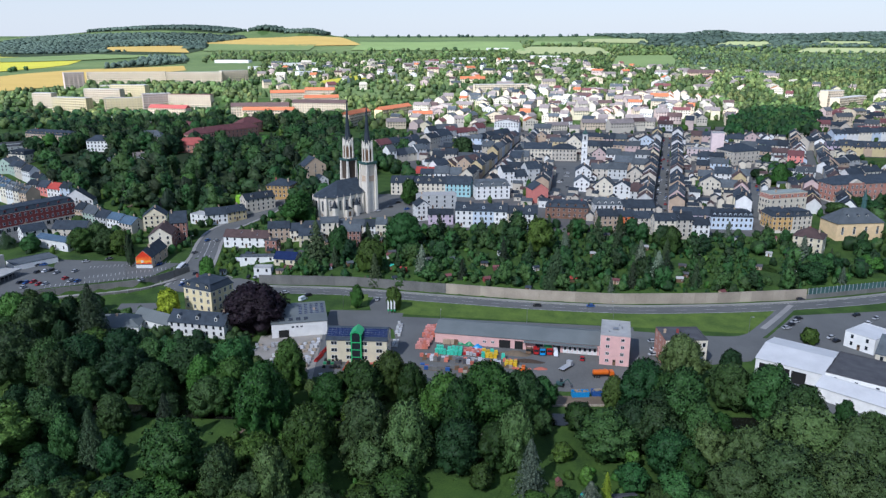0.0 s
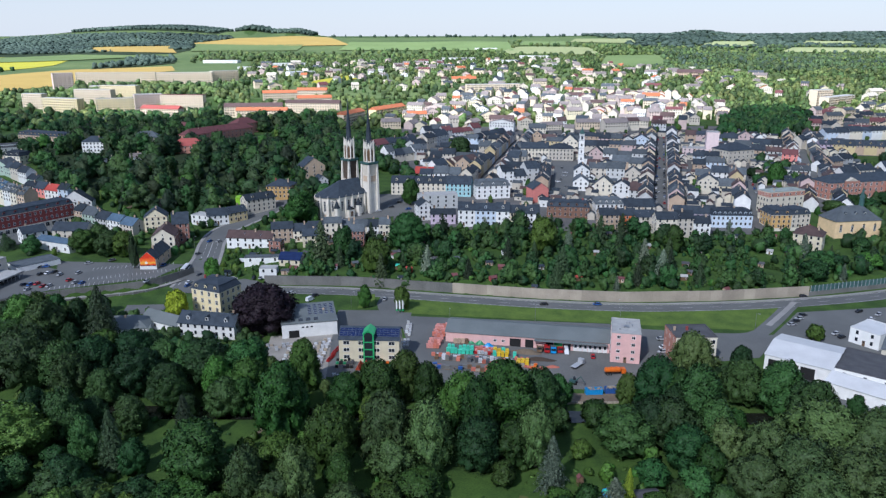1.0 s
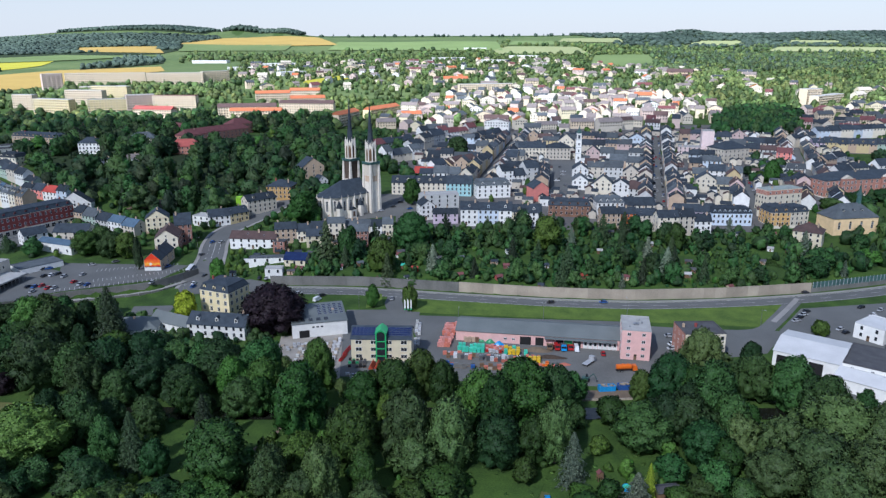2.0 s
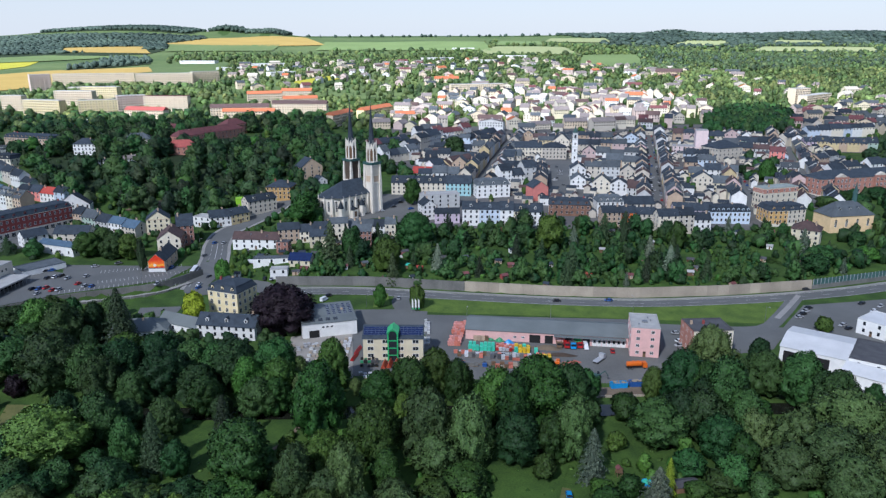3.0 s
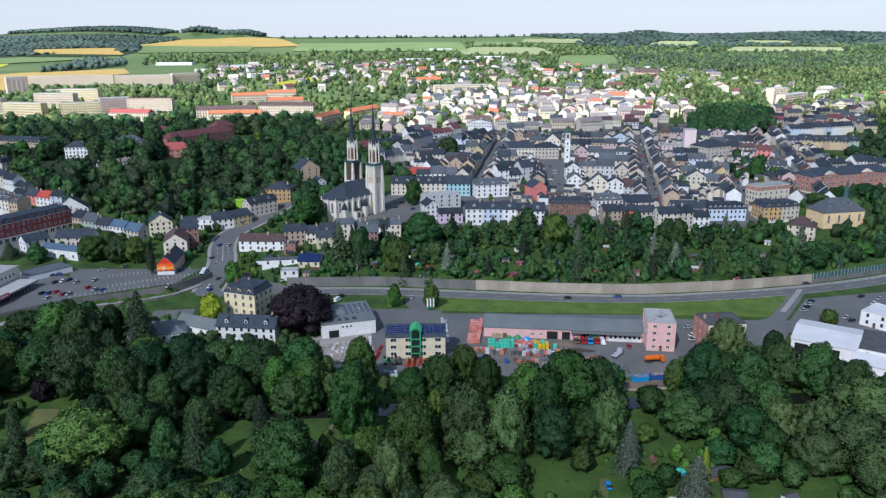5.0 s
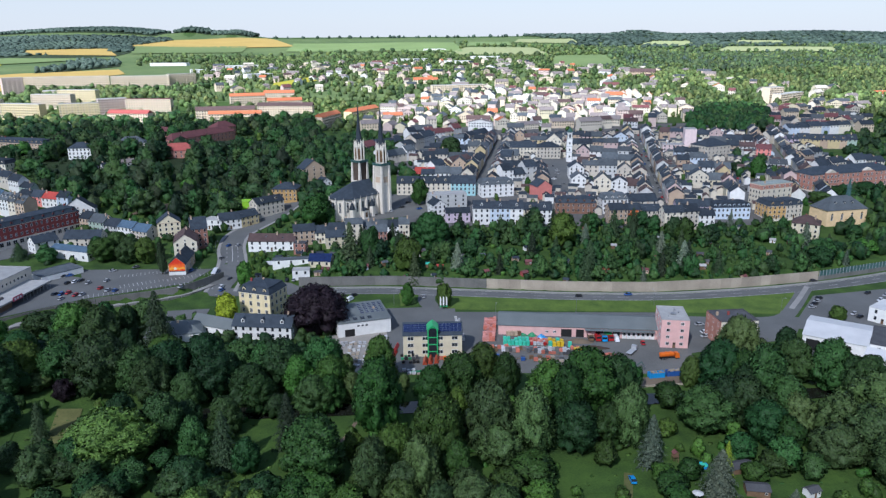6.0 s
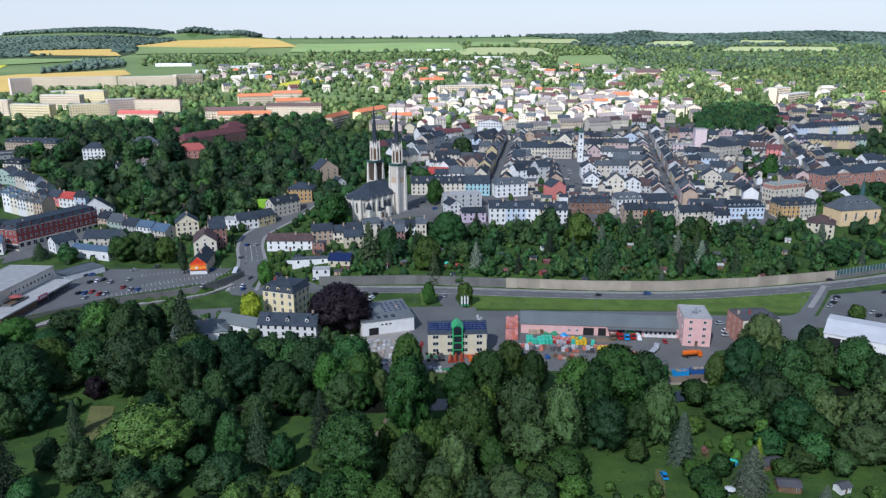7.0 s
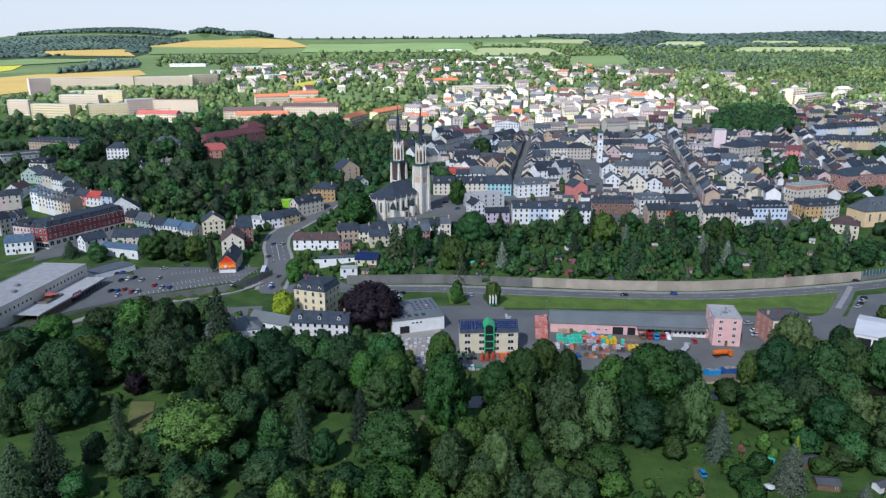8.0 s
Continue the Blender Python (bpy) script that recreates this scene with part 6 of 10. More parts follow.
# ---- the church ----
def church(x, y, z, rot):
    e = base("church", x, y, z, rot, "pale stone gothic church with twin slate spires", "church")
    for sy, upper in ((10.7, "stone"), (-10.7, "dark_stone")):
        t = new("tower")
        t.parent = e
        t.matrix_basis = pose(-2.5, sy, 0)
        t["label"] = "square church tower with an octagonal belfry and slate spire"
        g = Geo()
        g.box(-3.7, 3.7, -3.7, 3.7, -4, 19.5)
        g.box(-4.1, 4.1, -4.1, 4.1, 19.5, 20.1)
        part("shaft", g.mesh("shaft", M["stone"]), t)
        if "buttress" not in SHARED:
            g = Geo()
            sq = lambda r, z: [(-r, -r, z), (r, -r, z), (r, r, z), (-r, r, z)]
            g.hexa(sq(0.95, -4), sq(0.9, 21.5)), g.hexa(sq(0.88, 21.5), sq(0.5, 33))
            SHARED["buttress"] = g.mesh("buttress", M["stone"])
        for a in (-1, 1):
            for b in (-1, 1):
                part("buttress", SHARED["buttress"], t, at=pose(a * 3.6, b * 3.6, 0))
        g = Geo()
        g.box(-3.5, 3.5, -3.5, 3.5, 20.1, 32.8)
        part("upper_shaft", g.mesh("upper_shaft", M[upper]), t, "soot-darkened upper shaft" if upper != "stone" else "")
        for k in range(4):
            g = Geo()
            g.box(-2.2, 2.2, -3.64, -3.5, 21.0, 25.0, 0)
            part("brick_panel", g.mesh("brick_panel", M["tan" if upper == "stone" else "dark_stone"]), t, "recessed weathered panel", pose(0, 0, 0, 0, 0, 90 * k))
            g = Geo()
            g.box(-2.1, 2.1, -3.66, -3.5, 25.6, 31.8, 0)
            for i in range(12):
                g.box(-2.0, 2.0, -3.76, -3.66, 25.8 + i * 0.5, 26.0 + i * 0.5, 0)
            part("louvre", g.mesh("louvre", M["dark_stone" if upper != "stone" else "beige"]), t, "belfry louvre", pose(0, 0, 0, 0, 0, 90 * k))
        g = Geo()
        g.box(-4.3, 4.3, -4.3, 4.3, 32.8, 33.3)
        g.box(-4.5, 4.5, -4.5, 4.5, 33.3, 33.6)
        for a, b in ((0, 1), (0, -1), (1, 0), (-1, 0)):
            g.box(a * 4.4 - (0.08 if a else 4.4), a * 4.4 + (0.08 if a else 4.4), b * 4.4 - (0.08 if b else 4.4), b * 4.4 + (0.08 if b else 4.4), 33.6, 34.5)
        part("gallery", g.mesh("gallery", M["copper"]), t, "gallery with parapet")
        g = Geo()
        g.prism(8, 0, 0, 3.2, 3.0, 33.6, 44.5, 0, math.pi / 8)
        for k in range(8):
            a = math.pi / 8 + k * math.pi / 4
            g.prism(5, 3.55 * math.cos(a), 3.55 * math.sin(a), 0.55, 0.42, 33.6, 44.6)
            g.prism(5, 3.55 * math.cos(a), 3.55 * math.sin(a), 0.45, 0.02, 44.6, 49.4)
            b = a + math.pi / 8
            c, s = math.cos(b), math.sin(b)
            w = [Vector((3.05 * c - q * s, 3.05 * s + q * c, zz)) for q, zz in ((-1.3, 43.6), (1.3, 43.6), (0, 47.6))]
            o = Vector((0.35 * c, 0.35 * s, 0))
            g.hexa([p + o for p in w], [p - o for p in w])
        part("belfry", g.mesh("belfry", M["stone"]), t)
        for k in range(8):
            g = Geo()
            g.box(3.0, 3.10, -0.78, 0.78, 35.0, 41.8), g.hexa([(3.0, -0.78, 41.8), (3.1, -0.78, 41.8), (3.1, 0.78, 41.8), (3.0, 0.78, 41.8)], [(3.0, -0.05, 43.4), (3.1, -0.05, 43.4), (3.1, 0.05, 43.4), (3.0, 0.05, 43.4)])
            for i in range(11):
                g.box(3.1, 3.2, -0.74, 0.74, 35.3 + i * 0.6, 35.5 + i * 0.6)
            part("belfry_window", g.mesh("belfry_window", M["timber"]), t, "tall brown louvred opening", pose(0, 0, 0, 0, 0, 45 * k))
        g = Geo()
        g.prism(8, 0, 0, 2.7, 1.75, 44.5, 52.0, 0, math.pi / 8)
        g.prism(8, 0, 0, 1.75, 0.12, 52.0, 73.2, 0, math.pi / 8)
        part("spire", g.mesh("spire", M["slate"]), t)
        g = Geo()
        g.tube((0, 0, 73), (0, 0, 75.2), 0.12, 0.06)
        g.tube((-0.5, 0, 74.4), (0.5, 0, 74.4), 0.07, 0.07)
        part("finial", g.mesh("finial", M["metal"]), t)
    g = Geo()
    g.box(0, 25, -11.0, 11.0, -4, 13.4)
    ring = [(25, -9), (30, -6.5), (33, -2.7), (33, 2.7), (30, 6.5), (25, 9)]
    g.hexa([(*p, -4) for p in ring], [(*p, 13.4) for p in ring])
    for k in range(5):
        for sy in (-1, 1):
            g.box(2.5 + k * 5.4, 3.5 + k * 5.4, min(sy * 11, sy * 12.1), max(sy * 11, sy * 12.1), -4, 10.5)
            g.hexa([(2.5 + k * 5.4, sy * 11, 10.5), (3.5 + k * 5.4, sy * 11, 10.5), (3.5 + k * 5.4, sy * 12.1, 10.5), (2.5 + k * 5.4, sy * 12.1, 10.5)][::sy],
                   [(2.5 + k * 5.4, sy * 11, 12.6), (3.5 + k * 5.4, sy * 11, 12.6), (3.5 + k * 5.4, sy * 11.1, 12.6), (2.5 + k * 5.4, sy * 11.1, 12.6)][::sy])
    for px, py in ring:
        u = Vector((px - 24, py)).normalized() * 0.9
        g.tube((px + u.x, py + u.y, -4), (px + u.x, py + u.y, 11.5), 0.75, 0.6, 6), g.tube((px + u.x, py + u.y, 11.5), (px + u.x, py + u.y, 14.6), 0.6, 0.05, 6)
    for k in range(5):
        for sy in (-1, 1):
            g.tube((3 + k * 5.4, sy * 11.8, 10.5), (3 + k * 5.4, sy * 11.8, 14.8), 0.5, 0.05, 6)
    part("nave_wall", g.mesh("nave_wall", M["stone"]), e)
    g = Geo()
    g.box(-1, 25.5, -11.6, 11.6, 13.2, 13.5)
    B = (15.5, 0, 22.4)
    ring = [(25.4, -11.6), (30.6, -7.0), (33.6, -3.0), (33.6, 3.0), (30.6, 7.0), (25.4, 11.6)]
    for p, q in zip(ring, ring[1:]):
        g.face([(*p, 13.5), (*q, 13.5), B])
    g.face([(-1, 11.6, 13.5), (-1, 0, 22.4), B, (25.4, 11.6, 13.5)][::-1])
    g.face([(-1, -11.6, 13.5), (25.4, -11.6, 13.5), B, (-1, 0, 22.4)])
    g.hexa([(*p, 13.2) for p in ring], [(*p, 13.5) for p in ring])
    part("nave_roof", g.mesh("nave_roof", M["slate"]), e)
    for k in range(4):
        for sy in (-1, 1):
            part("window", window_mesh(1.8, 5.4, True), e, at=pose(5.7 + k * 5.4, sy * 11.0, 4.2, 0, 0, 180 if sy > 0 else 0))
    for (a, b), (c, d) in zip([(25, -9), (30, -6.5), (33, -2.7), (33, 2.7), (30, 6.5)], [(30, -6.5), (33, -2.7), (33, 2.7), (30, 6.5), (25, 9)]):
        part("window", window_mesh(1.5, 6.0, True), e, at=pose((a + c) / 2, (b + d) / 2, 4.0, 0, 0, math.degrees(math.atan2(d - b, c - a))))
    for x0, y0 in ((9.5, 12.6), (26.5, 11.0), (26.5, -11.0)):
        g = Geo()
        g.prism(6, x0, y0, 2.0, 2.0, -4, 6.6)
        t = part("chapel", g.mesh("chapel", M["stone"]), e)
        g = Geo()
        g.prism(6, x0, y0, 2.3, 0.05, 6.6, 12.0)
        part("chapel_roof", g.mesh("chapel_roof", M["slate"]), e)
    g = Geo()
    g.box(14.5, 19, 11.0, 14.5, -4, 4.6)
    g.gable(14.5, 19, 11.0, 14.5, 4.6, 1.8, 0.2, 0.2, 1, "y")
    g.box(15.8, 17.7, 14.5, 14.56, 0, 3.4, 2)
    part("porch", g.mesh("porch", M["stone"], M["slate"], M["timber"]), e)
    return e


church(-60.3, 495.8, 13.0, 224.4)

# chapel turret and windows
def fit_chapel(e):
    w = WIDTH[e]
    for k in range(4):
        part("window", window_mesh(1.6, 4.0, True), e, at=pose(-w / 2 + (k + 0.5) * w / 4, 0, 2.6))
    for k in range(2):
        part("window", window_mesh(1.6, 4.0, True), e, at=pose(w / 2, 5 + 8 * k, 2.6, 0, 0, 90))
    for x in (-7, 0, 6):
        part("dormer", dormer_mesh("grey", "slate"), e, at=pose(x, 3.4, 12.6))
    g = Geo()
    g.prism(8, w * 0.22, 9, 1.5, 1.4, 17.0, 22.5)
    part("turret", g.mesh("turret", M["copper"]), e, "green copper ridge turret")
    g = Geo()
    g.prism(8, w * 0.22, 9, 1.8, 1.0, 22.5, 24.5), g.prism(8, w * 0.22, 9, 1.0, 0.06, 24.5, 30.0)
    part("turret_roof", g.mesh("turret_roof", M["copper"]), e, "green copper onion roof")


fit_chapel(chapel)

# ---- fittings of the yard buildings ----
def fit_office(e):
    w, d, hgt, rise = WIDTH[e], 12.5, 9.8, 3.4
    ang = math.degrees(math.atan(rise / (d / 2)))
    if "solar_module" not in SHARED:
        g = Geo()
        g.box(-0.78, 0.78, -0.5, 0.5, 0, 0.06, 0)
        g.box(-0.74, 0.74, -0.46, 0.46, 0.06, 0.07, 1)
        SHARED["solar_module"] = g.mesh("solar_module", M["metal"], M["solar"])
    for s in (-1, 1):
        for i in range(6):
            for j in range(4):
                y = 1.75 + j * 0.98
                part("solar_module", SHARED["solar_module"], e, at=pose(s * (3.0 + i * 1.62 + 0.4), y, hgt + y * rise / (d / 2) + 0.32, ang))
    g = Geo()
    g.box(-2.2, -1.7, -1.2, 1.0, -0.2, 12.0), g.box(1.7, 2.2, -1.2, 1.0, -0.2, 12.0)
    for z in (2.6, 5.8, 9.0):
        g.box(-1.7, 1.7, -1.25, -0.9, z, z + 0.35)
    n = 9
    arc = [(2.2 * math.cos(math.pi * i / (n - 1)), 12.0 + 1.9 * math.sin(math.pi * i / (n - 1))) for i in range(n)]
    for (x0, z0), (x1, z1) in zip(arc, arc[1:]):
        g.hexa([(x0 * 0.78, -1.2, 12 + (z0 - 12) * 0.78), (x1 * 0.78, -1.2, 12 + (z1 - 12) * 0.78), (x1 * 0.78, 1, 12 + (z1 - 12) * 0.78), (x0 * 0.78, 1, 12 + (z0 - 12) * 0.78)],
               [(x0, -1.2, z0), (x1, -1.2, z1), (x1, 1, z1), (x0, 1, z0)])
    part("stair_bay", g.mesh("stair_bay", M["green_paint"]), e, "green painted arched stair bay")
    g = Geo()
    g.box(-1.75, 1.75, -1.0, 0.9, 0, 13.2)
    part("stair_glazing", g.mesh("stair_glazing", M["glass"]), e, "dark glazed stair front")
    g = Geo()
    g.gable(-2.4, 2.4, -1.3, 6.0, 12.6, 1.7, 0.1, 0.2, 0, "y")
    part("bay_roof", g.mesh("bay_roof", M["green_paint"]), e, "small green gable roof over the stair bay")


fit_office(office)


def fit_hall(e):
    w = WIDTH[e]
    at = lambda f: -w / 2 + f * w
    # the rubber panels are flat black, painted shade in place of open doorways
    for f0, f1, z1, mat, nm in ((0.40, 0.468, 3.7, "rubber", "doorway"), (0.495, 0.545, 3.7, "rubber", "doorway"), (0.62, 0.665, 3.4, "glass", "sliding_door"),
                                (0.67, 0.72, 3.4, "green_paint", "sliding_door"), (0.725, 0.77, 3.4, "glass", "sliding_door")):
        g = Geo()
        g.box(at(f0), at(f1), -0.06, 0, 0, z1, 0)
        part(nm, g.mesh(nm, M[mat]), e, "black panel standing in for the shade in an open doorway" if mat == "rubber" else "tall sliding door")
    for k in range(7):
        g = Geo()
        g.box(at(0.785 + k * 0.029), at(0.785 + (k + 1) * 0.029) - 0.15, -0.08, 0, 0, 3.3, 0)
        g.box(at(0.792 + k * 0.029), at(0.792 + k * 0.029) + 1.0, -0.11, -0.08, 1.5, 2.9, 1)
        part("garage_door", g.mesh("garage_door", M["frame"], M["glass"]), e, "white folding door with dark pane")
    g = Geo()
    g.box(at(0.55), at(0.985), -2.2, 0, 4.05, 4.25)
    part("canopy", g.mesh("canopy", M["grey_sheet"]), e, "grey sheet canopy")
    for f in (0.31, 0.36):
        part("window", window_mesh(1.4, 1.1), e, at=pose(at(f), 0, 1.7))


fit_hall(longhall)


def fit_tower_roof(e):
    g = Geo()
    g.tube((0, 7, 12.9), (0, 7, 17), 0.09, 0.05), g.tube((-1, 7, 15.6), (1, 7, 15.6), 0.04, 0.04), g.tube((-0.7, 7, 16.4), (0.7, 7, 16.4), 0.04, 0.04)
    g.box(-1.1, 1.1, 6.2, 7.8, 12.9, 13.7)
    part("antenna", g.mesh("antenna", M["metal"]), e, "steel roof antenna on its box")
    for x, y in ((2.5, 9), (-2.6, 4), (1.5, 12)):
        g = Geo()
        g.prism(10, x, y, 0.25, 0.25, 12.9, 13.6), g.prism(10, x, y, 0.4, 0.1, 13.6, 13.9)
        part("roof_vent", g.mesh("roof_vent", M["metal"]), e, "small metal roof vent")


fit_tower_roof(pinktower)

# the painted end wall of the narrow house
mural = M["mural"] = material("orange_mural", (0.80, 0.10, 0.02), (0.55, 0.04, 0.01), 0.7, 0.3, 1.2, 0.0)
nt = mural.node_tree
tc, sep, noi, rng_, add, ramp = (nt.nodes.new("ShaderNode" + k) for k in ("TexCoord", "SeparateXYZ", "TexNoise", "MapRange", "Math", "ValToRGB"))
noi.inputs["Scale"].default_value = 0.5
rng_.inputs["From Min"].default_value, rng_.inputs["From Max"].default_value = 2.2, 10.0
nt.links.new(tc.outputs["Object"], sep.inputs[0]), nt.links.new(tc.outputs["Object"], noi.inputs["Vector"])
nt.links.new(sep.outputs["Z"], rng_.inputs["Value"])
add.operation, add.inputs[1].default_value = "MULTIPLY_ADD", 0.5
nt.links.new(noi.outputs[0], add.inputs[0]), nt.links.new(rng_.outputs[0], add.inputs[2])
for pos, col in ((0.30, (0.72, 0.05, 0.01, 1)), (0.48, (0.85, 0.42, 0.04, 1)), (0.62, (0.80, 0.16, 0.02, 1)), (0.90, (0.62, 0.04, 0.01, 1))):
    ramp.color_ramp.elements.new(pos).color = col
ramp.color_ramp.elements[0].color, ramp.color_ramp.elements[-1].color = (0.60, 0.03, 0.01, 1), (0.62, 0.04, 0.01, 1)
nt.links.new(add.outputs[0], ramp.inputs[0])
nt.links.new(ramp.outputs[0], nt.nodes["Principled BSDF"].inputs["Base Color"])
mw = WIDTH[mural_house]
g = Geo()
mp = [(-mw / 2 + 0.3, 2.2), (mw / 2 - 0.3, 2.2), (mw / 2 - 0.3, 6.4), (0, 10.0), (-mw / 2 + 0.3, 6.4)]
g.hexa([(x, -0.02, z) for x, z in mp], [(x, -0.14, z) for x, z in mp])
part("mural", g.mesh("mural", mural), mural_house, "flame-coloured mural panel")
g = Geo()
g.box(-mw / 2, mw / 2, -0.2, 0, 0, 2.1)
part("base_wall", g.mesh("base_wall", M["white"]), mural_house, "white lower wall")
g = Geo()
for k in range(12):
    a, b = k * math.pi / 6, (k + 1) * math.pi / 6
    g.face([(-0.9, -0.17, 4.0), (-0.9 + 0.8 * math.cos(a), -0.17, 4.0 + 0.8 * math.sin(a)), (-0.9 + 0.8 * math.cos(b), -0.17, 4.0 + 0.8 * math.sin(b))])
part("painted_disc", g.mesh("painted_disc", M["cream"]), mural_house, "pale round sun painted on the mural")
box_part(mural_house, "dark_band", "bitumen", -mw / 2 + 0.2, mw / 2 - 0.2, -0.19, -0.15, 2.1, 2.6, "dark band below the mural")


def fit_workshop(e):
    """Skylights and solar modules on the sloping roof, small windows and a dark gate."""
    w, d, rise, hgt = WIDTH[e], 22.0, 1.2, 6.7
    ang = math.degrees(math.atan(rise / d))
    for i in range(9):
        for j in range(8):
            if j > 3 or i > 3:
                y = 5 + j * 2.0
                part("solar_module", SHARED["solar_module"], e, at=pose(-w / 2 + 3 + i * 2.5, y, hgt + y * rise / d + 0.3, ang)) if i > 3 and j > 1 else None
    for k in range(4):
        g = Geo()
        g.box(-0.9, 0.9, -1.3, 1.3, 0, 0.3)
        part("roof_light", g.mesh("roof_light", M["glass"]), e, "dark glazed roof light", pose(-w / 2 + 5 + k * 3.4, 3.4, hgt + 0.4, ang))
    for k in range(3):
        part("window", window_mesh(1.2, 0.9), e, at=pose(-w * 0.12 + k * 1.9, 0, 4.4))
    g = Geo()
    g.box(-w / 2 + 3, -w / 2 + 7.5, -0.06, 0, 0, 3.6)
    part("gate", g.mesh("gate", M["rubber"]), e, "dark workshop gate")


fit_workshop(workshop)
def shopfront(e, n):
    """A pale stone ground floor with large shop windows."""
    w = WIDTH[e]
    box_part(e, "shopfront", "beige", -w / 2 - 0.08, w / 2 + 0.08, -0.12, -0.065, 0.3, 4.2, "pale stone shop front")
    g = Geo()
    g.box(-1.2, 1.2, -0.06, 0, 0, 2.6, 0), g.box(-1.3, 1.3, -0.16, 0, 2.6, 2.9, 1), g.box(-0.05, 0.05, -0.09, -0.06, 0, 2.6, 1)
    me = g.mesh("shop_window", M["glass"], M["frame"])
    for k in range(n):
        part("shop_window", me, e, at=pose(-w / 2 + (k + 0.5) * w / n, -0.12, 0.8))


shopfront(corner_a, 13)
shopfront(corner_b, 6)
w = WIDTH[tenement]
box_part(tenement, "brick_face", "tenement_brick", w / 2 + 0.002, w / 2 + 0.03, 0.0, 20.0, -4, 10.0, "brown brick side wall")
w = WIDTH[workshop_house]
box_part(workshop_house, "brick_face", "school_brick", -w / 2 - 0.04, -w / 2 - 0.002, -0.1, 14.1, -4, 12.0, "red brick side wall")
box_part(workshop_house, "annexe", "cream", -w / 2 + 0.5, -w / 2 + 8.5, -7, -0.01, -4, 5.8, "low cream annexe")
box_part(workshop_house, "annexe_roof", "grey_roof", -w / 2 + 0.2, -w / 2 + 8.8, -7.3, -0.01, 5.8, 6.1, "flat grey annexe roof")

hw = WIDTH[white_hall]
# flat black panels paint the shade of the hall's open front
for k in range(3):
    g = Geo()
    g.box(-hw / 2 + 1.5 + k * hw * 0.24, -hw / 2 + 0.8 + (k + 1) * hw * 0.24, -0.08, 0, 0, 5.0)
    part("hall_gate", g.mesh("hall_gate", M["rubber"]), white_hall, "black panel standing in for the shaded hall opening")
ow = WIDTH[orange_house]
g = Geo()
g.box(-ow / 2 - 0.07, ow / 2 + 0.07, -0.07, 11.07, 11.6, 14.4)
part("upper_storey", g.mesh("upper_storey", M["school_brick"]), orange_house, "orange-red rendered top storey")
for k in range(6):
    part("window", window_mesh(1.1, 1.5), orange_house, at=pose(-ow / 2 + (k + 0.5) * ow / 6, -0.07, 12.2))


# ---- supermarket ----
_e = house(-248.8, 341.8, 78.5, 82.0, d=25, st=2, sh=4.6, roof="flat", wall="beige", tiles="gravel_roof", win=0, faces="", chim=0, name="supermarket", category="supermarket", label="wide flat-roofed supermarket with beige walls and grey roof")
market = _e
for k in range(24):
    if k not in (10, 11, 12):
        part("window", window_mesh(1.3, 1.5), market, at=pose(-33 + k * 3.0, 0, 6.0))


def shop_porch(x, y, rot, w, d, hgt):
    """A long flat canopy: slab and fascia, a closed timber stretch, and an open stretch on posts before glass doors."""
    take(x, y, rot, -w / 2, w / 2, -1, d)
    e = base("shop_porch", x, y, land(x, y), rot, "long flat-roofed shop porch on posts, partly timber-clad", "porch")
    box_part(e, "roof", "gravel_roof", -w / 2, w / 2, 0, d - 0.1, hgt - 0.35, hgt)
    for q in ((-w / 2 - 0.1, w / 2 + 0.1, -0.15, -0.01), (-w / 2 - 0.1, w / 2 + 0.1, d - 0.1, d - 0.05)):
        box_part(e, "fascia", "metal", *q, hgt - 0.6, hgt + 0.15, "pale metal roof edge")
    box_part(e, "timber_wall", "timber", -w / 2 + 0.2, -2, 1.0, 1.3, -1, hgt - 0.35, "brown timber cladding")
    box_part(e, "glass_front", "glass", -1.9, w / 2 - 0.3, 5.0, 5.1, -0.5, hgt - 0.35, "dark glazed shop front")
    box_part(e, "sign_board", "sign_red", -2.5, 4.5, -0.5, -0.2, hgt - 1.0, hgt + 1.3, "rose-red sign board")
    for k in range(3):
        box_part(e, "sign_bar", "white", -1.6 + k * 1.9, -0.3 + k * 1.9, -0.56, -0.5, hgt - 0.4, hgt + 0.7, "pale bar on the sign")
    for k in range(9):
        g = Geo()
        g.tube((6 + k * 2.7, 0.5, -0.5), (6 + k * 2.7, 0.5, hgt - 0.35), 0.14, 0.14, 8)
        part("post", g.mesh("post", M["metal"]), e)
    for x0, x1, y0, y1 in ((-14, -1.0, 5.6, 5.7), (-14, -13.9, 5.7, d - 0.3), (-1.1, -1.0, 5.7, d - 0.3)):
        box_part(e, "railing", "dark_concrete", x0, x1, y0, y1, hgt, hgt + 1.1, "dark terrace railing")
    box_part(e, "terrace_deck", "timber", -13.9, -1.1, 5.7, d - 0.3, hgt, hgt + 0.12, "brown terrace decking")
    return e


M["sign_red"] = material("rose_red_sign", (0.46, 0.09, 0.13), (0.36, 0.06, 0.10), 0.5, 0.5, 3.0, 0.0)
shop_porch(-234.3, 348.0, 78.5, 57.0, 12.8, 3.9)


def terrace_parasol(x, y, z):
    e = base("parasol", x, y, z, 0, "large faded red parasol open on the roof terrace", "parasol")
    g = Geo()
    g.tube((0, 0, 0), (0, 0, 2.9), 0.05, 0.05, 8), g.box(-0.45, 0.45, -0.45, 0.45, 0, 0.1)
    part("pole", g.mesh("pole", M["metal"]), e)
    g = Geo()
    g.prism(8, 0, 0, 3.0, 0.1, 2.2, 3.1)
    part("canopy", g.mesh("canopy", M["red_tile"]), e)


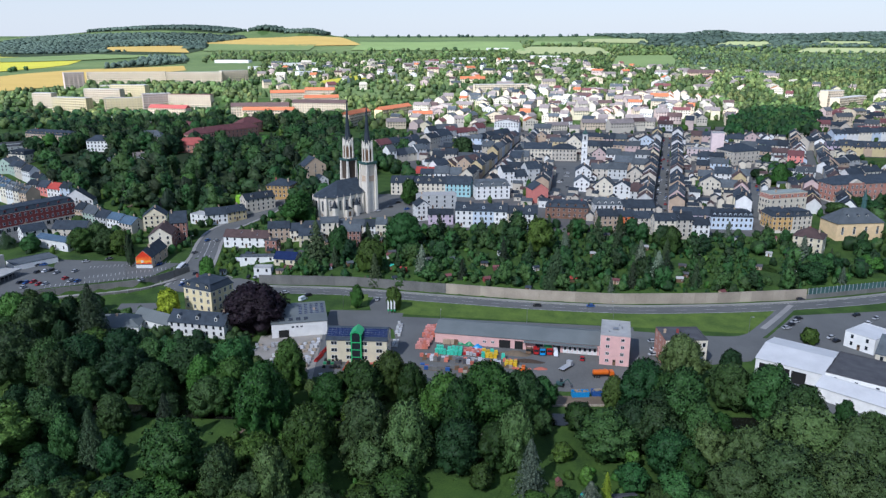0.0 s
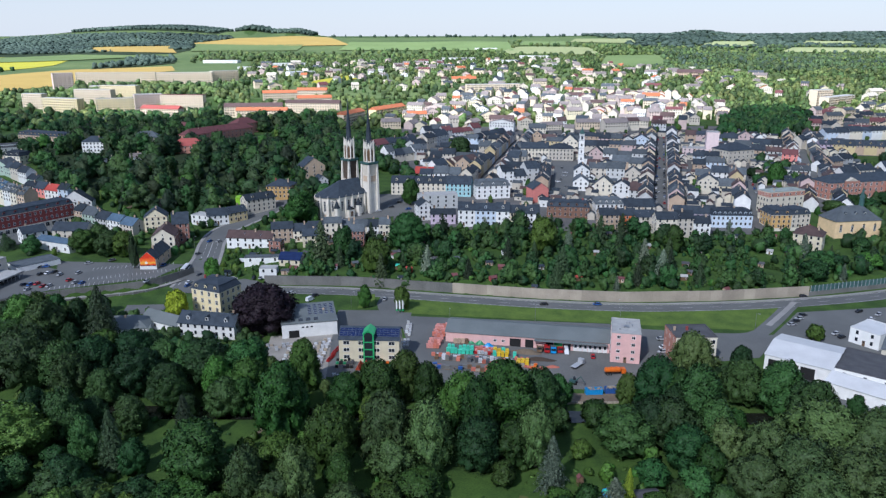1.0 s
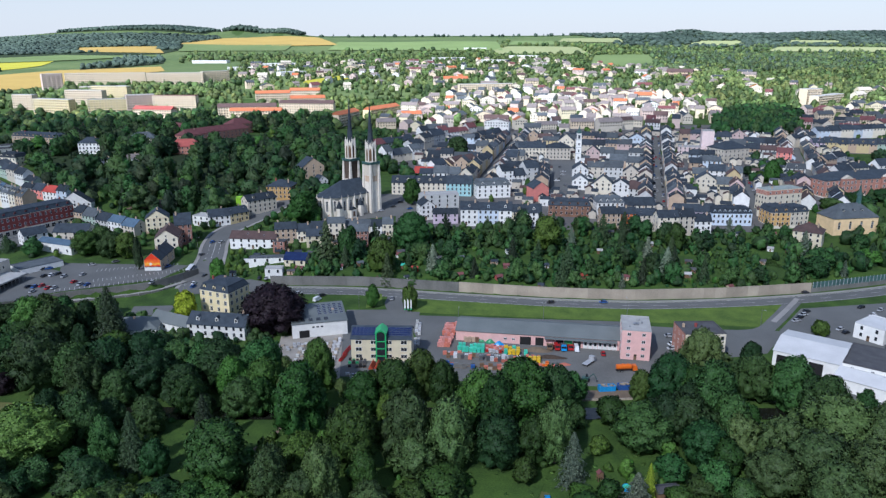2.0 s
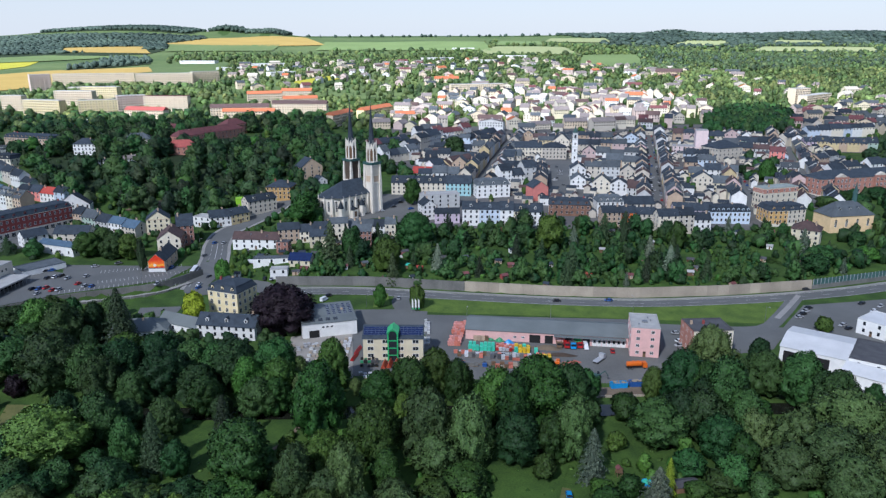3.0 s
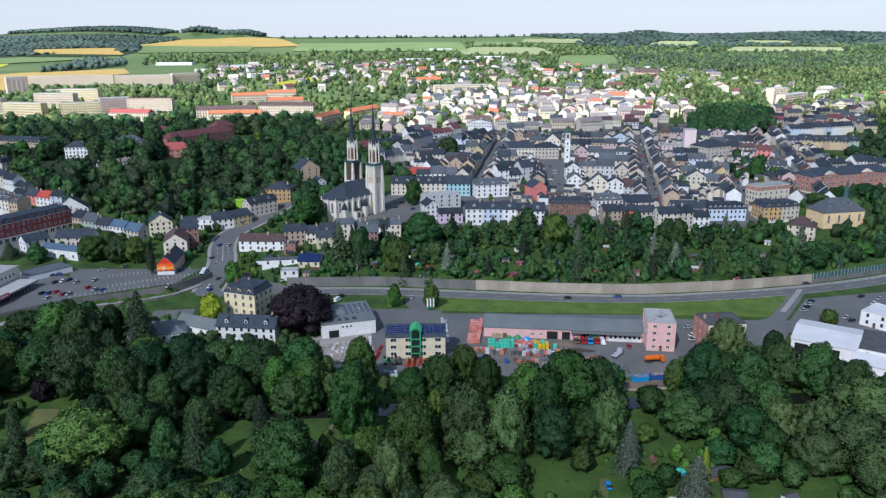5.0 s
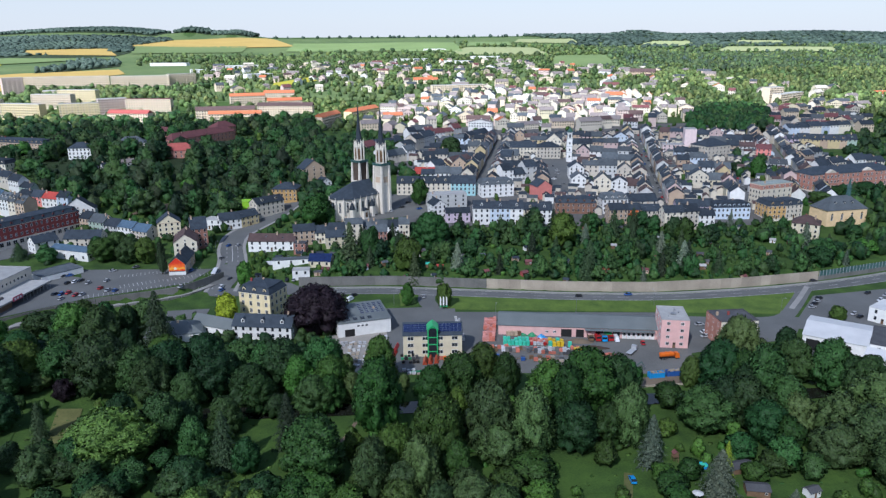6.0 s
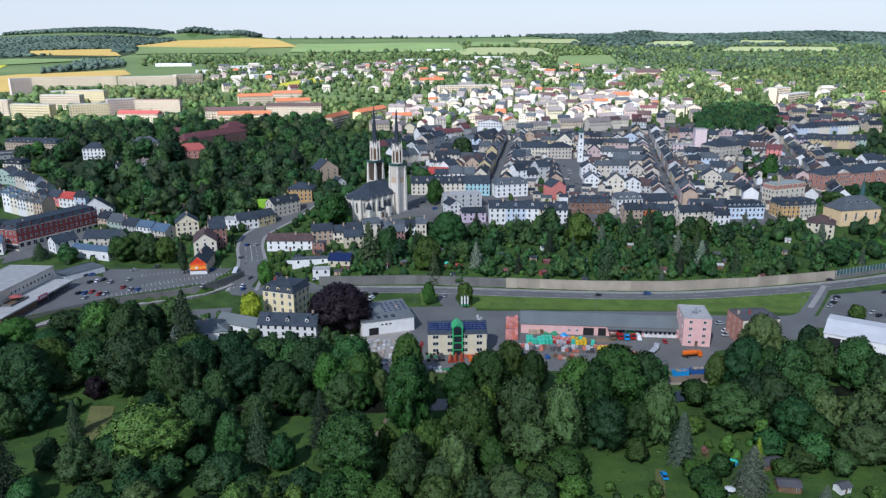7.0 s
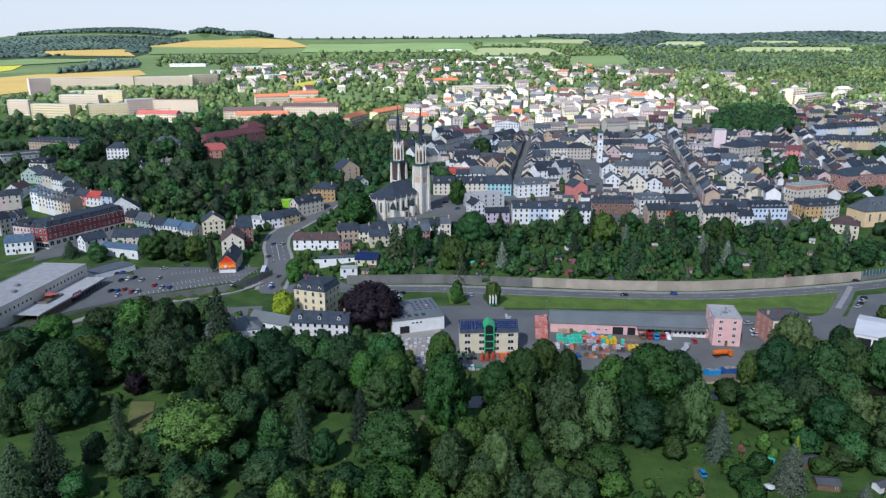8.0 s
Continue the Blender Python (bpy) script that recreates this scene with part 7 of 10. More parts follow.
terrace_parasol(-244.2, 344.0, land(-234.3, 348.0) + 4.02)
for k in range(5):
    g = Geo()
    g.box(-1.2, 1.2, -0.9, 0.9, 0, 1.1), g.prism(10, 0, 0, 0.6, 0.6, 1.1, 1.3)
    part("roof_unit", g.mesh("roof_unit", M["metal"]), market, "grey roof ventilation unit", pose(-WIDTH[market] / 2 + 8 + k * 9, 8 + 5 * (k % 3), 9.75))

# ---- far blocks of flats ----
def block(a, b, d, st, wall, tiles="gravel_roof", roof="flat", label="", balconies=True):
    """A slab of flats: walls, roof, and for each storey a row of windows and a row of balconies."""
    a, b = Vector(a), Vector(b)
    c, w, rot = (a + b) / 2, (b - a).length, math.degrees(math.atan2(b.y - a.y, b.x - a.x))
    e = base("apartment_block", c.x, c.y, land(c.x, c.y), rot, label or "%s slab-built block of flats with %d storeys" % (wall.replace("slab_", ""), st), "apartment block", "blocks of flats")
    hgt = st * 3.3 + 1
    take(c.x, c.y, rot, -w / 2 - 2, w / 2 + 2, -3, d + 2)
    g = Geo()
    g.box(-w / 2, w / 2, 0, d, -5, hgt)
    part("wall", g.mesh("wall", M[wall]), e)
    g = Geo()
    if roof == "flat":
        g.box(-w / 2 - 0.1, w / 2 + 0.1, -0.1, d + 0.1, hgt, hgt + 0.5)
    else:
        g.gable(-w / 2, w / 2, 0, d, hgt, d * 0.3, 0.5, 0.3)
        for s in (-1, 1):
            p = [(s * w / 2, 0, hgt), (s * w / 2, d, hgt), (s * w / 2, d / 2, hgt + d * 0.3)]
            g.face(p)
    part("roof", g.mesh("roof", M[tiles]), e)
    n = max(3, int(w / 3.4))
    for k in range(st):
        z = 1 + k * 3.3 + 0.9
        g = Geo()
        for i in range(n):
            x = -w / 2 + (i + 0.5) * w / n
            g.box(x - 0.85, x + 0.85, -0.06, 0, z - 0.1, z + 1.5)
        for i in range(2):
            g.box(w / 2, w / 2 + 0.06, d * (0.25 + 0.4 * i), d * (0.25 + 0.4 * i) + 1.4, z, z + 1.4)
        part("window_strip", g.mesh("window_strip", M["glass"]), e)["kind"] = "stuff"
        if balconies and k:
            g = Geo()
            for i in range(0, n, 2):
                x = -w / 2 + (i + 0.5) * w / n
                g.box(x - 1.4, x + 1.4, -1.3, -0.06, z - 1.0, z - 0.85), g.box(x - 1.4, x + 1.4, -1.3, -1.1, z - 0.85, z + 0.1)
            part("balcony_strip", g.mesh("balcony_strip", M["beige" if k % 2 else "slab_cream"]), e)["kind"] = "stuff"
    return e


block((-594.3, 1072.1), (-563.3, 1065.9), 12, 6, "slab_cream")
block((-542.3, 1024.7), (-484.1, 1002.5), 12, 6, "slab_yellow")
block((-547.0, 1130.6), (-486.8, 1117.1), 12, 6, "slab_cream")
block((-459.4, 1002.5), (-414.4, 1019.1), 12, 6, "slab_yellow")
block((-532.1, 1188.1), (-471.0, 1173.2), 12, 6, "slab_yellow")
block((-427.1, 1053.8), (-394.0, 1072.1), 12, 6, "slab_rose")
block((-396.0, 991.5), (-341.0, 975.3), 13, 3, "slab_cream", "red_tile", "gable", "cream flats with a red tiled roof")
block((-390.8, 1053.8), (-329.3, 1047.9), 12, 6, "slab_cream", "maroon_roof")
block((-672.0, 1322.9), (-645.0, 1342.6), 12, 8, "slab_rose", label="pink and grey eight-storey tower block")
block((-676.3, 1416.6), (-535.0, 1439.2), 12, 6, "slab_cream")
block((-524.7, 1416.6), (-425.8, 1439.2), 12, 6, "slab_cream")
block((-429.1, 1450.7), (-387.6, 1486.5), 12, 6, "slab_cream")
block((-601.0, 1303.7), (-529.1, 1322.9), 12, 2, "beige", balconies=False)
block((-280.3, 975.3), (-206.0, 986.1), 13, 4, "slab_cream", "brown_roof", "gable")
block((-262.6, 964.8), (-195.8, 964.8), 11, 3, "slab_cream", "orange_roof", "gable", "cream flats with an orange tiled roof")
block((-208.0, 1019.1), (-133.1, 1008.0), 13, 4, "slab_cream", "brown_roof", "gable")
block((-199.2, 1065.9), (-151.9, 1078.3), 12, 4, "slab_cream", "orange_roof", "gable")
block((-262.7, 1130.6), (-213.3, 1144.5), 12, 4, "slab_cream", "orange_roof", "gable")
block((-218.5, 1173.2), (-171.9, 1173.2), 12, 4, "slab_cream", "orange_roof", "gable")
block((-113.0, 885.2), (-92.5, 941.0), 12, 4, "slab_cream", "orange_roof", "gable", "cream flats with an orange tiled roof")
block((-78.9, 954.4), (-43.0, 1019.0), 12, 3, "slab_yellow", "orange_roof", "gable", "cream flats with an orange tiled roof")
block((53.4, 1251.5), (145.8, 1268.4), 13, 4, "slab_cream", label="cream slab-built school block")
block((33.8, 1439.2), (80.8, 1439.2), 14, 2, "slab_cream", "orange_roof", "gable", "cream villa with an orange tiled roof")
block((553.5, 1065.9), (582.8, 1078.3), 14, 7, "slab_cream", label="plain cream tower block")
block((565.2, 1053.8), (631.6, 1103.9), 14, 4, "slab_cream", "gravel_roof")
block((505.9, 1550.1), (551.9, 1524.1), 20, 3, "tan", "brown_roof", "gable", "old sandstone castle on its wooded hill", False)
for a, b in (((-460.8, 1773.6), (-398.0, 1792.9)), ((-415.5, 1940.0), (-332.1, 1966.8)), ((-647.8, 2128.9), (-546.7, 2110.3)), ((27.3, 2269.0), (130.4, 2279.8)), ((154.2, 2132.3), (241.1, 2120.0)), ((263.8, 2323.1), (355.2, 2293.5)), ((-305.4, 1589.0), (-257.6, 1629.6)), ((158.6, 2783.1), (241.2, 2773.6))):
    block(a, b, 24, 2, "white", "white_metal", label="long white industrial shed in the distance", balconies=False)

# ---- houses of the far town ----
def villa_far(x, y, rot, wall, tiles, out, own=""):
    """Adds one far house, with its roof, chimney and windows, to the joined meshes of a quarter."""
    w, d, hgt = random.choice((11, 13, 15, 18, 21, 27)) * random.uniform(0.9, 1.1), random.uniform(9, 12), random.choice((6.2, 8.5, 9.2, 11.5))
    rise, along = random.uniform(3, 4.6), random.choice(("x", "x", "y"))
    m = pose(x, y, land(x, y), 0, 0, rot)
    g = Geo()
    g.box(-w / 2, w / 2, 0, d, -4, hgt, 0)
    if along == "x":
        g.face([(-w / 2, 0, hgt), (-w / 2, d / 2, hgt + rise), (-w / 2, d, hgt)]), g.face([(w / 2, 0, hgt), (w / 2, d, hgt), (w / 2, d / 2, hgt + rise)])
    else:
        g.face([(-w / 2, 0, hgt), (w / 2, 0, hgt), (0, 0, hgt + rise)]), g.face([(-w / 2, d, hgt), (0, d, hgt + rise), (w / 2, d, hgt)])
    k = len(g.f)
    g.gable(-w / 2, w / 2, 0, d, hgt, rise, 0.4, 0.25, 1, along)
    cx = random.uniform(-0.3, 0.3) * w if along == "x" else 0.6
    g.box(cx - 0.4, cx + 0.4, d / 2 - 0.4, d / 2 + 0.4, hgt + rise - 1, hgt + rise + 1.2, 0)
    n = int(w / 3)
    for st in range(2):
        for i in range(n):
            xx = -w / 2 + (i + 0.5) * w / n
            g.box(xx - 0.65, xx + 0.65, -0.06, 0, hgt - 2.2 - 3 * st, hgt - 0.7 - 3 * st, 2)
    take(x, y, rot, -w / 2 - 1, w / 2 + 1, -1, d + 1)
    o = len(out.v)
    out.v += [tuple(m @ Vector(p)) for p in g.v]
    out.f += [tuple(o + i for i in f) for f in g.f]
    wi, ti = QUARTER.index(wall), QUARTER.index(tiles)
    out.s += [(wi, ti, 0)[c] for c in g.s]
    if own:
        e = base("house", x, y, land(x, y), rot, "%s far town house with a %s" % (FAR_WORDS[wall], tiles.replace("_", " ") + ("" if "roof" in tiles else " roof")), "house", own)
        for nm, keep in (("wall", (0, 2)), ("roof", (1,))):
            h = Geo()
            for f, c in zip(g.f, g.s):
                if c in keep:
                    h.face([g.v[i] for i in f], 1 if c == 2 else 0)
            part(nm, h.mesh(nm, *([M[wall], M["glass"]] if nm == "wall" else [M[tiles]])), e)


FAR_WORDS = dict(white="white", cream="cream", slab_cream="pale cream", beige="beige", slab_rose="rose-coloured", pale_yellow="pale yellow", pink="pink")
QUARTER = ["glass", "slab_cream", "slab_rose", "white", "cream", "pale_yellow", "pink", "beige", "slate", "grey_roof", "brown_roof", "maroon_roof", "orange_roof", "pale_roof"]


def quarter(name, label, places, turns, tops, own=""):
    """Far houses: the nearer quarters as houses of their own, the farthest joined."""
    out = Geo()
    for x, y in places:
        villa_far(x, y, random.choice(turns) + random.uniform(-8, 8), random.choice(PALE), random.choice(tops), out, own)
    if own:
        return None
    return tagged(new(name, out.mesh(name, *[M[k] for k in QUARTER])), label, "houses", kind="stuff")


PALE = ("cream", "slab_cream", "slab_cream", "cream", "beige", "slab_rose", "pale_yellow", "slab_cream", "white")
# pale_roof and beige put the glare of sunlit slate into the roof colour
TOPS = ("pale_roof", "grey_roof", "pale_roof", "grey_roof", "brown_roof", "pale_roof", "slate", "pale_roof", "beige", "maroon_roof", "orange_roof", "pale_roof")
DENSE = [(-62.5, 861.1), (10.3, 836.4), (259.0, 846.2), (360.6, 906.6), (429.7, 1110.4), (372.7, 1235.0), (191.8, 1285.7), (-3.5, 1144.5)]
quarter("far_houses", "dense pale far town houses with grey and brown roofs", scatter(DENSE, 23, 3000, False), (-20, 65, -15, 10, 72), TOPS)
LOOSE = [(-341.2, 1303.7), (-80.6, 1259.9), (452.2, 1303.7), (662.6, 939.9), (800.9, 1144.5), (626.1, 1669.8), (349.4, 2148.5), (-229.8, 2118.6), (-433.3, 1889.3)]
quarter("far_houses", "scattered pale houses among trees beyond the town", scatter(LOOSE, 52, 1400, False), (-35, -10, 15, 35), TOPS)
EAST = [(437.2, 862.9), (523.5, 788.8), (651.9, 991.6), (606.7, 1019.1), (489.1, 954.8)]
quarter("far_houses", "pale houses with slate roofs on the eastern slope", scatter(EAST, 18, 500, False), (-25, 0, 25), ("slate", "grey_roof", "maroon_roof"))

# ---- fields and far woods ----
def field(c, mat, label, lift=1.2):
    FIELDS.append(c)
    patch("field", c, mat, label, "field", 3.2 if c[0][1] > 1900 else 1.6, 40)


patch("grassland", ((-1500, 1180), (1300, 1180), (3300, 4200), (-3300, 4200)), "far_meadow", "sunlit grassland and gardens beyond the town", "grassland", 0.4, 45)


field(((-1024.6, 1644.2), (-1090.0, 2180.0), (-1336.4, 2890.8), (-1734.0, 2802.7)), "rape", "bright yellow flowering rape field")
field(((-757.1, 1268.4), (-698.0, 1363.0), (-604.4, 1762.5), (-929.0, 1565.2)), "wheat", "golden ripe grain field behind the flats")
field(((-929.0, 1565.2), (-604.4, 1762.5), (-686.1, 1982.2), (-891.5, 1862.4)), "wheat", "golden ripe grain field on the slope")
field(((-1352.3, 2985.1), (-938.3, 2784.5), (-1124.8, 3273.5), (-1434.7, 3224.9)), "wheat", "golden grain field among trees", 7)
field(((-1114.7, 3433.6), (-367.4, 3409.0), (-574.0, 4180.7), (-984.1, 3832.4)), "wheat", "pale golden stubble field on the far hill", 3)
field(((-920.9, 2895.9), (-541.7, 3022.5), (-586.3, 3498.3), (-1079.7, 3444.8)), "green_field", "green crop field below the hill", 2.5)
field(((-233.7, 1373.4), (-155.7, 1511.3), (-172.1, 1602.3), (-237.0, 1474.4)), "rape", "narrow yellow rape strip among trees", 1.5)
field(((201.0, 2525.1), (537.7, 2354.4), (598.9, 2875.9), (325.1, 2874.2)), "pale_field", "pale green field beyond the town", 2)
field(((403.8, 1807.0), (595.5, 1888.3), (734.8, 2409.7), (544.6, 2353.7)), "green_field", "bright green meadow beyond the town", 1.6)
field(((1398.5, 3001.3), (1783.6, 2775.7), (1930.3, 3009.0), (1554.7, 3212.7)), "pale_field", "pale hay field between far woods", 3)
field(((1222.5, 3417.0), (1456.7, 3308.5), (1565.9, 3624.7), (1369.2, 3634.8)), "pale_field", "pale hay field between far woods", 3)
field(((1670.7, 3404.0), (1883.9, 3307.4), (2061.1, 3647.7), (1831.2, 3679.5)), "pale_field", "pale hay field on the far slope", 3)
field(((-375.9, 3057.2), (291.7, 2664.1), (332.7, 3272.0), (-388.1, 3605.6)), "green_field", "wide blue-green crop field on the horizon", 3)
field(((654.4, 3558.3), (970.6, 3546.0), (1022.3, 3846.0), (740.8, 3875.8)), "pale_field", "pale field near the horizon", 4)
field(((348.5, 2984.4), (563.0, 3057.5), (636.9, 3610.9), (427.6, 3446.1)), "green_field", "green field near the horizon", 4)
field(((-1557.6, 2642.3), (-1311.2, 2798.1), (-891.2, 2612.7), (-1407.2, 2383.1)), "green_field", "green field edge beside the rape", 1)


# ---- the cloud that shades the near town ----
def cloud(cx, cy, z, sx, sy):
    """A broad heaped cloud with a flat base and a ragged edge."""
    n = 44
    v, keep = [], {}
    for j in range(n + 1):
        for i in range(n + 1):
            a, b = 2 * i / n - 1, 2 * j / n - 1
            x, y = cx + a * sx, cy + b * sy
            edge = 1 - max(abs(a), abs(b) * (1 - 0.17 * min(1.0, (a / 0.35) ** 2))) ** 4 + 0.10 * noise.noise((x / 260, y / 260, 3.0)) - 0.04
            lump = 0.5 + 0.5 * noise.fractal((x / 300, y / 300, 7.0), 1.0, 2.0, 4)
            if edge > 0.08:
                keep[(i, j)] = len(v)
                v += [(x, y, z - 20 * lump * min(1, edge * 3)), (x, y, z + 15 + min(1.0, edge * 2) ** 0.5 * (60 + 190 * lump))]
    f = []
    for (i, j), k in keep.items():
        q = [(i, j), (i + 1, j), (i + 1, j + 1), (i, j + 1)]
        if all(c in keep for c in q):
            ids = [keep[c] for c in q]
            f += [tuple(c + 1 for c in ids), tuple(reversed(ids))]
            for (p0, p1), (di, dj) in (((0, 1), (0, -1)), ((1, 2), (1, 0)), ((2, 3), (0, 1)), ((3, 0), (-1, 0))):
                o = [(a + di, b + dj) for a, b in q]
                if not all(c in keep for c in o):
                    f.append((ids[p0], ids[p1], ids[p1] + 1, ids[p0] + 1))
    me = bpy.data.meshes.new("cloud")
    me.from_pydata(v, [], f)
    m = bpy.data.materials.new("cloud_vapour")
    m.use_nodes = True
    nn, ll = m.node_tree.nodes, m.node_tree.links
    mix, dif, tra = nn.new("ShaderNodeMixShader"), nn.new("ShaderNodeBsdfDiffuse"), nn.new("ShaderNodeBsdfTranslucent")
    dif.inputs[0].default_value = tra.inputs[0].default_value = (0.93, 0.93, 0.94, 1)
    mix.inputs[0].default_value = 0.5
    thin, mix2 = nn.new("ShaderNodeBsdfTransparent"), nn.new("ShaderNodeMixShader")
    mix2.inputs[0].default_value = 0.645
    ll.new(dif.outputs[0], mix.inputs[1]), ll.new(tra.outputs[0], mix.inputs[2])
    ll.new(mix.outputs[0], mix2.inputs[1]), ll.new(thin.outputs[0], mix2.inputs[2])
    ll.new(mix2.outputs[0], nn["Material Output"].inputs["Surface"])
    me.materials.append(m)
    return tagged(new("cloud", me), "broad white summer cloud shading the near town", "cloud")


UP = 1500.0
cloud(60 + UP * SUN_DIR.x / SUN_DIR.z, 180 + UP * SUN_DIR.y / SUN_DIR.z, UP, 1000, 665)


# ---- loose things in the yard ----
def pallet(x, y, rot, mat, hgt=1.3, w=1.2, d=1.0, words="wrapped goods", group="pallets in the yard"):
    """A loaded pallet: boards and blocks below, a load of uneven layers above."""
    e = base("pallet_stack", x, y, land(x, y) + 0.1, rot, "wooden pallet loaded with " + words, "pallet", group)
    key = ("pallet", w, d)
    if key not in SHARED:
        g = Geo()
        g.hexa([(-w / 2 + 0.05, -d / 2, 0), (w / 2 - 0.05, -d / 2, 0), (w / 2 - 0.05, d / 2, 0), (-w / 2 + 0.05, d / 2, 0)], [(-w / 2, -d / 2, 0.145), (w / 2, -d / 2, 0.145), (w / 2, d / 2, 0.145), (-w / 2, d / 2, 0.145)])
        SHARED[key] = g.mesh("pallet", M["timber"])
    part("pallet", SHARED[key], e)
    k = int(random.random() * 3)
    key = ("load", mat, hgt, w, d, k)
    if key not in SHARED:
        g, n = Geo(), max(2, int(hgt / 0.4))
        for i in range(n):
            a, b = random.uniform(-0.05, 0.05), random.uniform(-0.05, 0.05)
            z0, z1 = 0.145 + i * hgt / n, 0.145 + (i + 1) * hgt / n - 0.02
            r = [(-w / 2 + a, -d / 2 + b), (w / 2 + a, -d / 2 + b), (w / 2 + a, d / 2 + b), (-w / 2 + a, d / 2 + b)]
            g.hexa([(p, q, z0) for p, q in r], [(p * 0.97, q * 0.97, z1) for p, q in r])
        SHARED[key] = g.mesh("load", M[mat])
    part("load", SHARED[key], e)
    return e


def pallets(c, nx, ny, mats, hgt, words, w=1.2, d=1.0, miss=0.1):
    """A block of pallets between four corners."""
    c = [Vector(p) for p in c]
    for j in range(ny):
        for i in range(nx):
            if random.random() < miss:
                continue
            u, v = (i + 0.5) / nx, (j + 0.5) / ny
            p = (c[0] * (1 - u) + c[1] * u) * (1 - v) + (c[3] * (1 - u) + c[2] * u) * v
            pallet(p.x, p.y, random.uniform(-7, 7), random.choice(mats), random.choice(hgt), w, d, words)


M["wrap_white"] = material("white_plastic_wrap", (0.62, 0.63, 0.64), (0.42, 0.43, 0.45), 0.4, 1.2, 5.0, 0.2, vary=0.2)
M["clay"] = material("red_clay_bricks", (0.56, 0.19, 0.13), (0.42, 0.13, 0.09), 0.85, 1.5, 7.0, 0.2, vary=0.25)
M["rose"] = material("pink_wrapped_bricks", (0.62, 0.30, 0.26), (0.45, 0.17, 0.14), 0.6, 1.5, 7.0, 0.2, vary=0.25)
pallets(((-12.2, 287.4), (-6.8, 287.0), (-1.4, 313.0), (-7.0, 313.4)), 4, 8, ("rose", "clay", "rose"), (1.8, 2.4), "pink and red clay bricks", 1.4, 1.4)
pallets(((-3.8, 282.0), (7.6, 280.0), (8.6, 287.2), (-2.6, 289.2)), 7, 2, ("p_teal",), (1.8, 2.3), "teal wrapped insulation", 1.4, 1.4)
pallets(((15.6, 278.3), (25.5, 276.5), (26.9, 283.5), (16.8, 285.4)), 6, 2, ("p_yellow", "p_yellow", "p_teal"), (1.8, 2.3), "yellow wrapped insulation", 1.4, 1.4)
pallets(((24.6, 269.7), (29.8, 269.4), (30.7, 273.8), (25.5, 274.2)), 3, 2, ("p_yellow",), (1.8,), "yellow wrapped insulation", 1.4, 1.4)
pallets(((8.0, 281.2), (15.1, 279.5), (16.1, 285.4), (8.9, 287.2)), 5, 2, ("wrap_white", "clay", "p_red"), (1.0, 1.4), "mixed red and white goods")
pallets(((-10.1, 276.7), (22.8, 268.7), (23.8, 274.3), (-9.6, 282.4)), 22, 2, ("dark_concrete", "timber", "p_grey", "bitumen", "wrap_white", "clay"), (0.9, 1.4, 2.0), "dark slabs and timber", 1.6, 1.1, 0.15)
pallets(((-9.5, 267.7), (18.1, 262.6), (18.9, 266.8), (-9.1, 272.1)), 16, 2, ("timber", "concrete", "p_blue", "dark_concrete", "clay", "p_grey"), (0.8, 1.4), "timber and concrete parts", 1.8, 1.1, 0.2)
pallets(((23.6, 273.1), (30.5, 271.5), (31.7, 277.2), (24.7, 278.8)), 3, 1, ("p_orange", "clay"), (1.4,), "orange goods")
pallets(((-0.3, 291.5), (6.2, 291.1), (6.8, 296.1), (0.2, 296.6)), 4, 1, ("timber", "p_yellow", "tan"), (2.0,), "crated goods", 1.5, 1.5)
pallets(((-72.2, 268.4), (-61.7, 265.1), (-56.7, 296.2), (-71.3, 292.8)), 7, 7, ("wrap_white", "concrete", "wrap_white", "grey"), (0.7, 1.1), "pale paving slabs", 1.3, 1.1, 0.25)
pallets(((-59.5, 264.9), (-54.8, 269.8), (-53.8, 297.9), (-58.9, 298.2)), 3, 9, ("wrap_white", "concrete"), (1.0, 1.6), "white wrapped bags", 1.3, 1.1, 0.1)
pallets(((-83.5, 284.1), (-70.7, 286.7), (-67.8, 295.1), (-81.2, 293.5)), 8, 3, ("wrap_white", "concrete", "p_silver"), (0.6, 0.9), "grey kerb stones", 1.3, 1.1, 0.3)
pallets(((-49.0, 258.1), (-26.9, 254.5), (-26.6, 261.6), (-49.3, 264.2)), 12, 2, ("concrete", "wrap_white", "grey"), (0.5, 0.9), "concrete slabs", 1.5, 1.1, 0.15)
pallets(((-33.1, 266.2), (-27.2, 265.8), (-26.9, 273.3), (-33.0, 273.8)), 4, 2, ("p_orange", "clay"), (1.2, 1.6), "orange clay pipes", 1.3, 1.3)
pallets(((-26.8, 263.6), (-22.2, 263.3), (-21.9, 269.7), (-26.6, 270.0)), 3, 2, ("p_green", "p_teal"), (1.4,), "green plastic parts", 1.4, 1.3)
pallets(((-49.0, 268.4), (-41.4, 267.8), (-41.5, 277.7), (-49.3, 278.3)), 5, 3, ("rubber", "p_green", "bitumen"), (0.8, 1.3), "black and green pipe fittings", 1.2, 1.1, 0.1)
pallets(((-22.4, 289.4), (-19.5, 289.2), (-18.4, 318.5), (-21.1, 318.7)), 2, 10, ("wrap_white", "p_silver", "grey"), (0.8, 1.2), "wrapped tiles beside the office", 1.2, 1.1, 0.15)


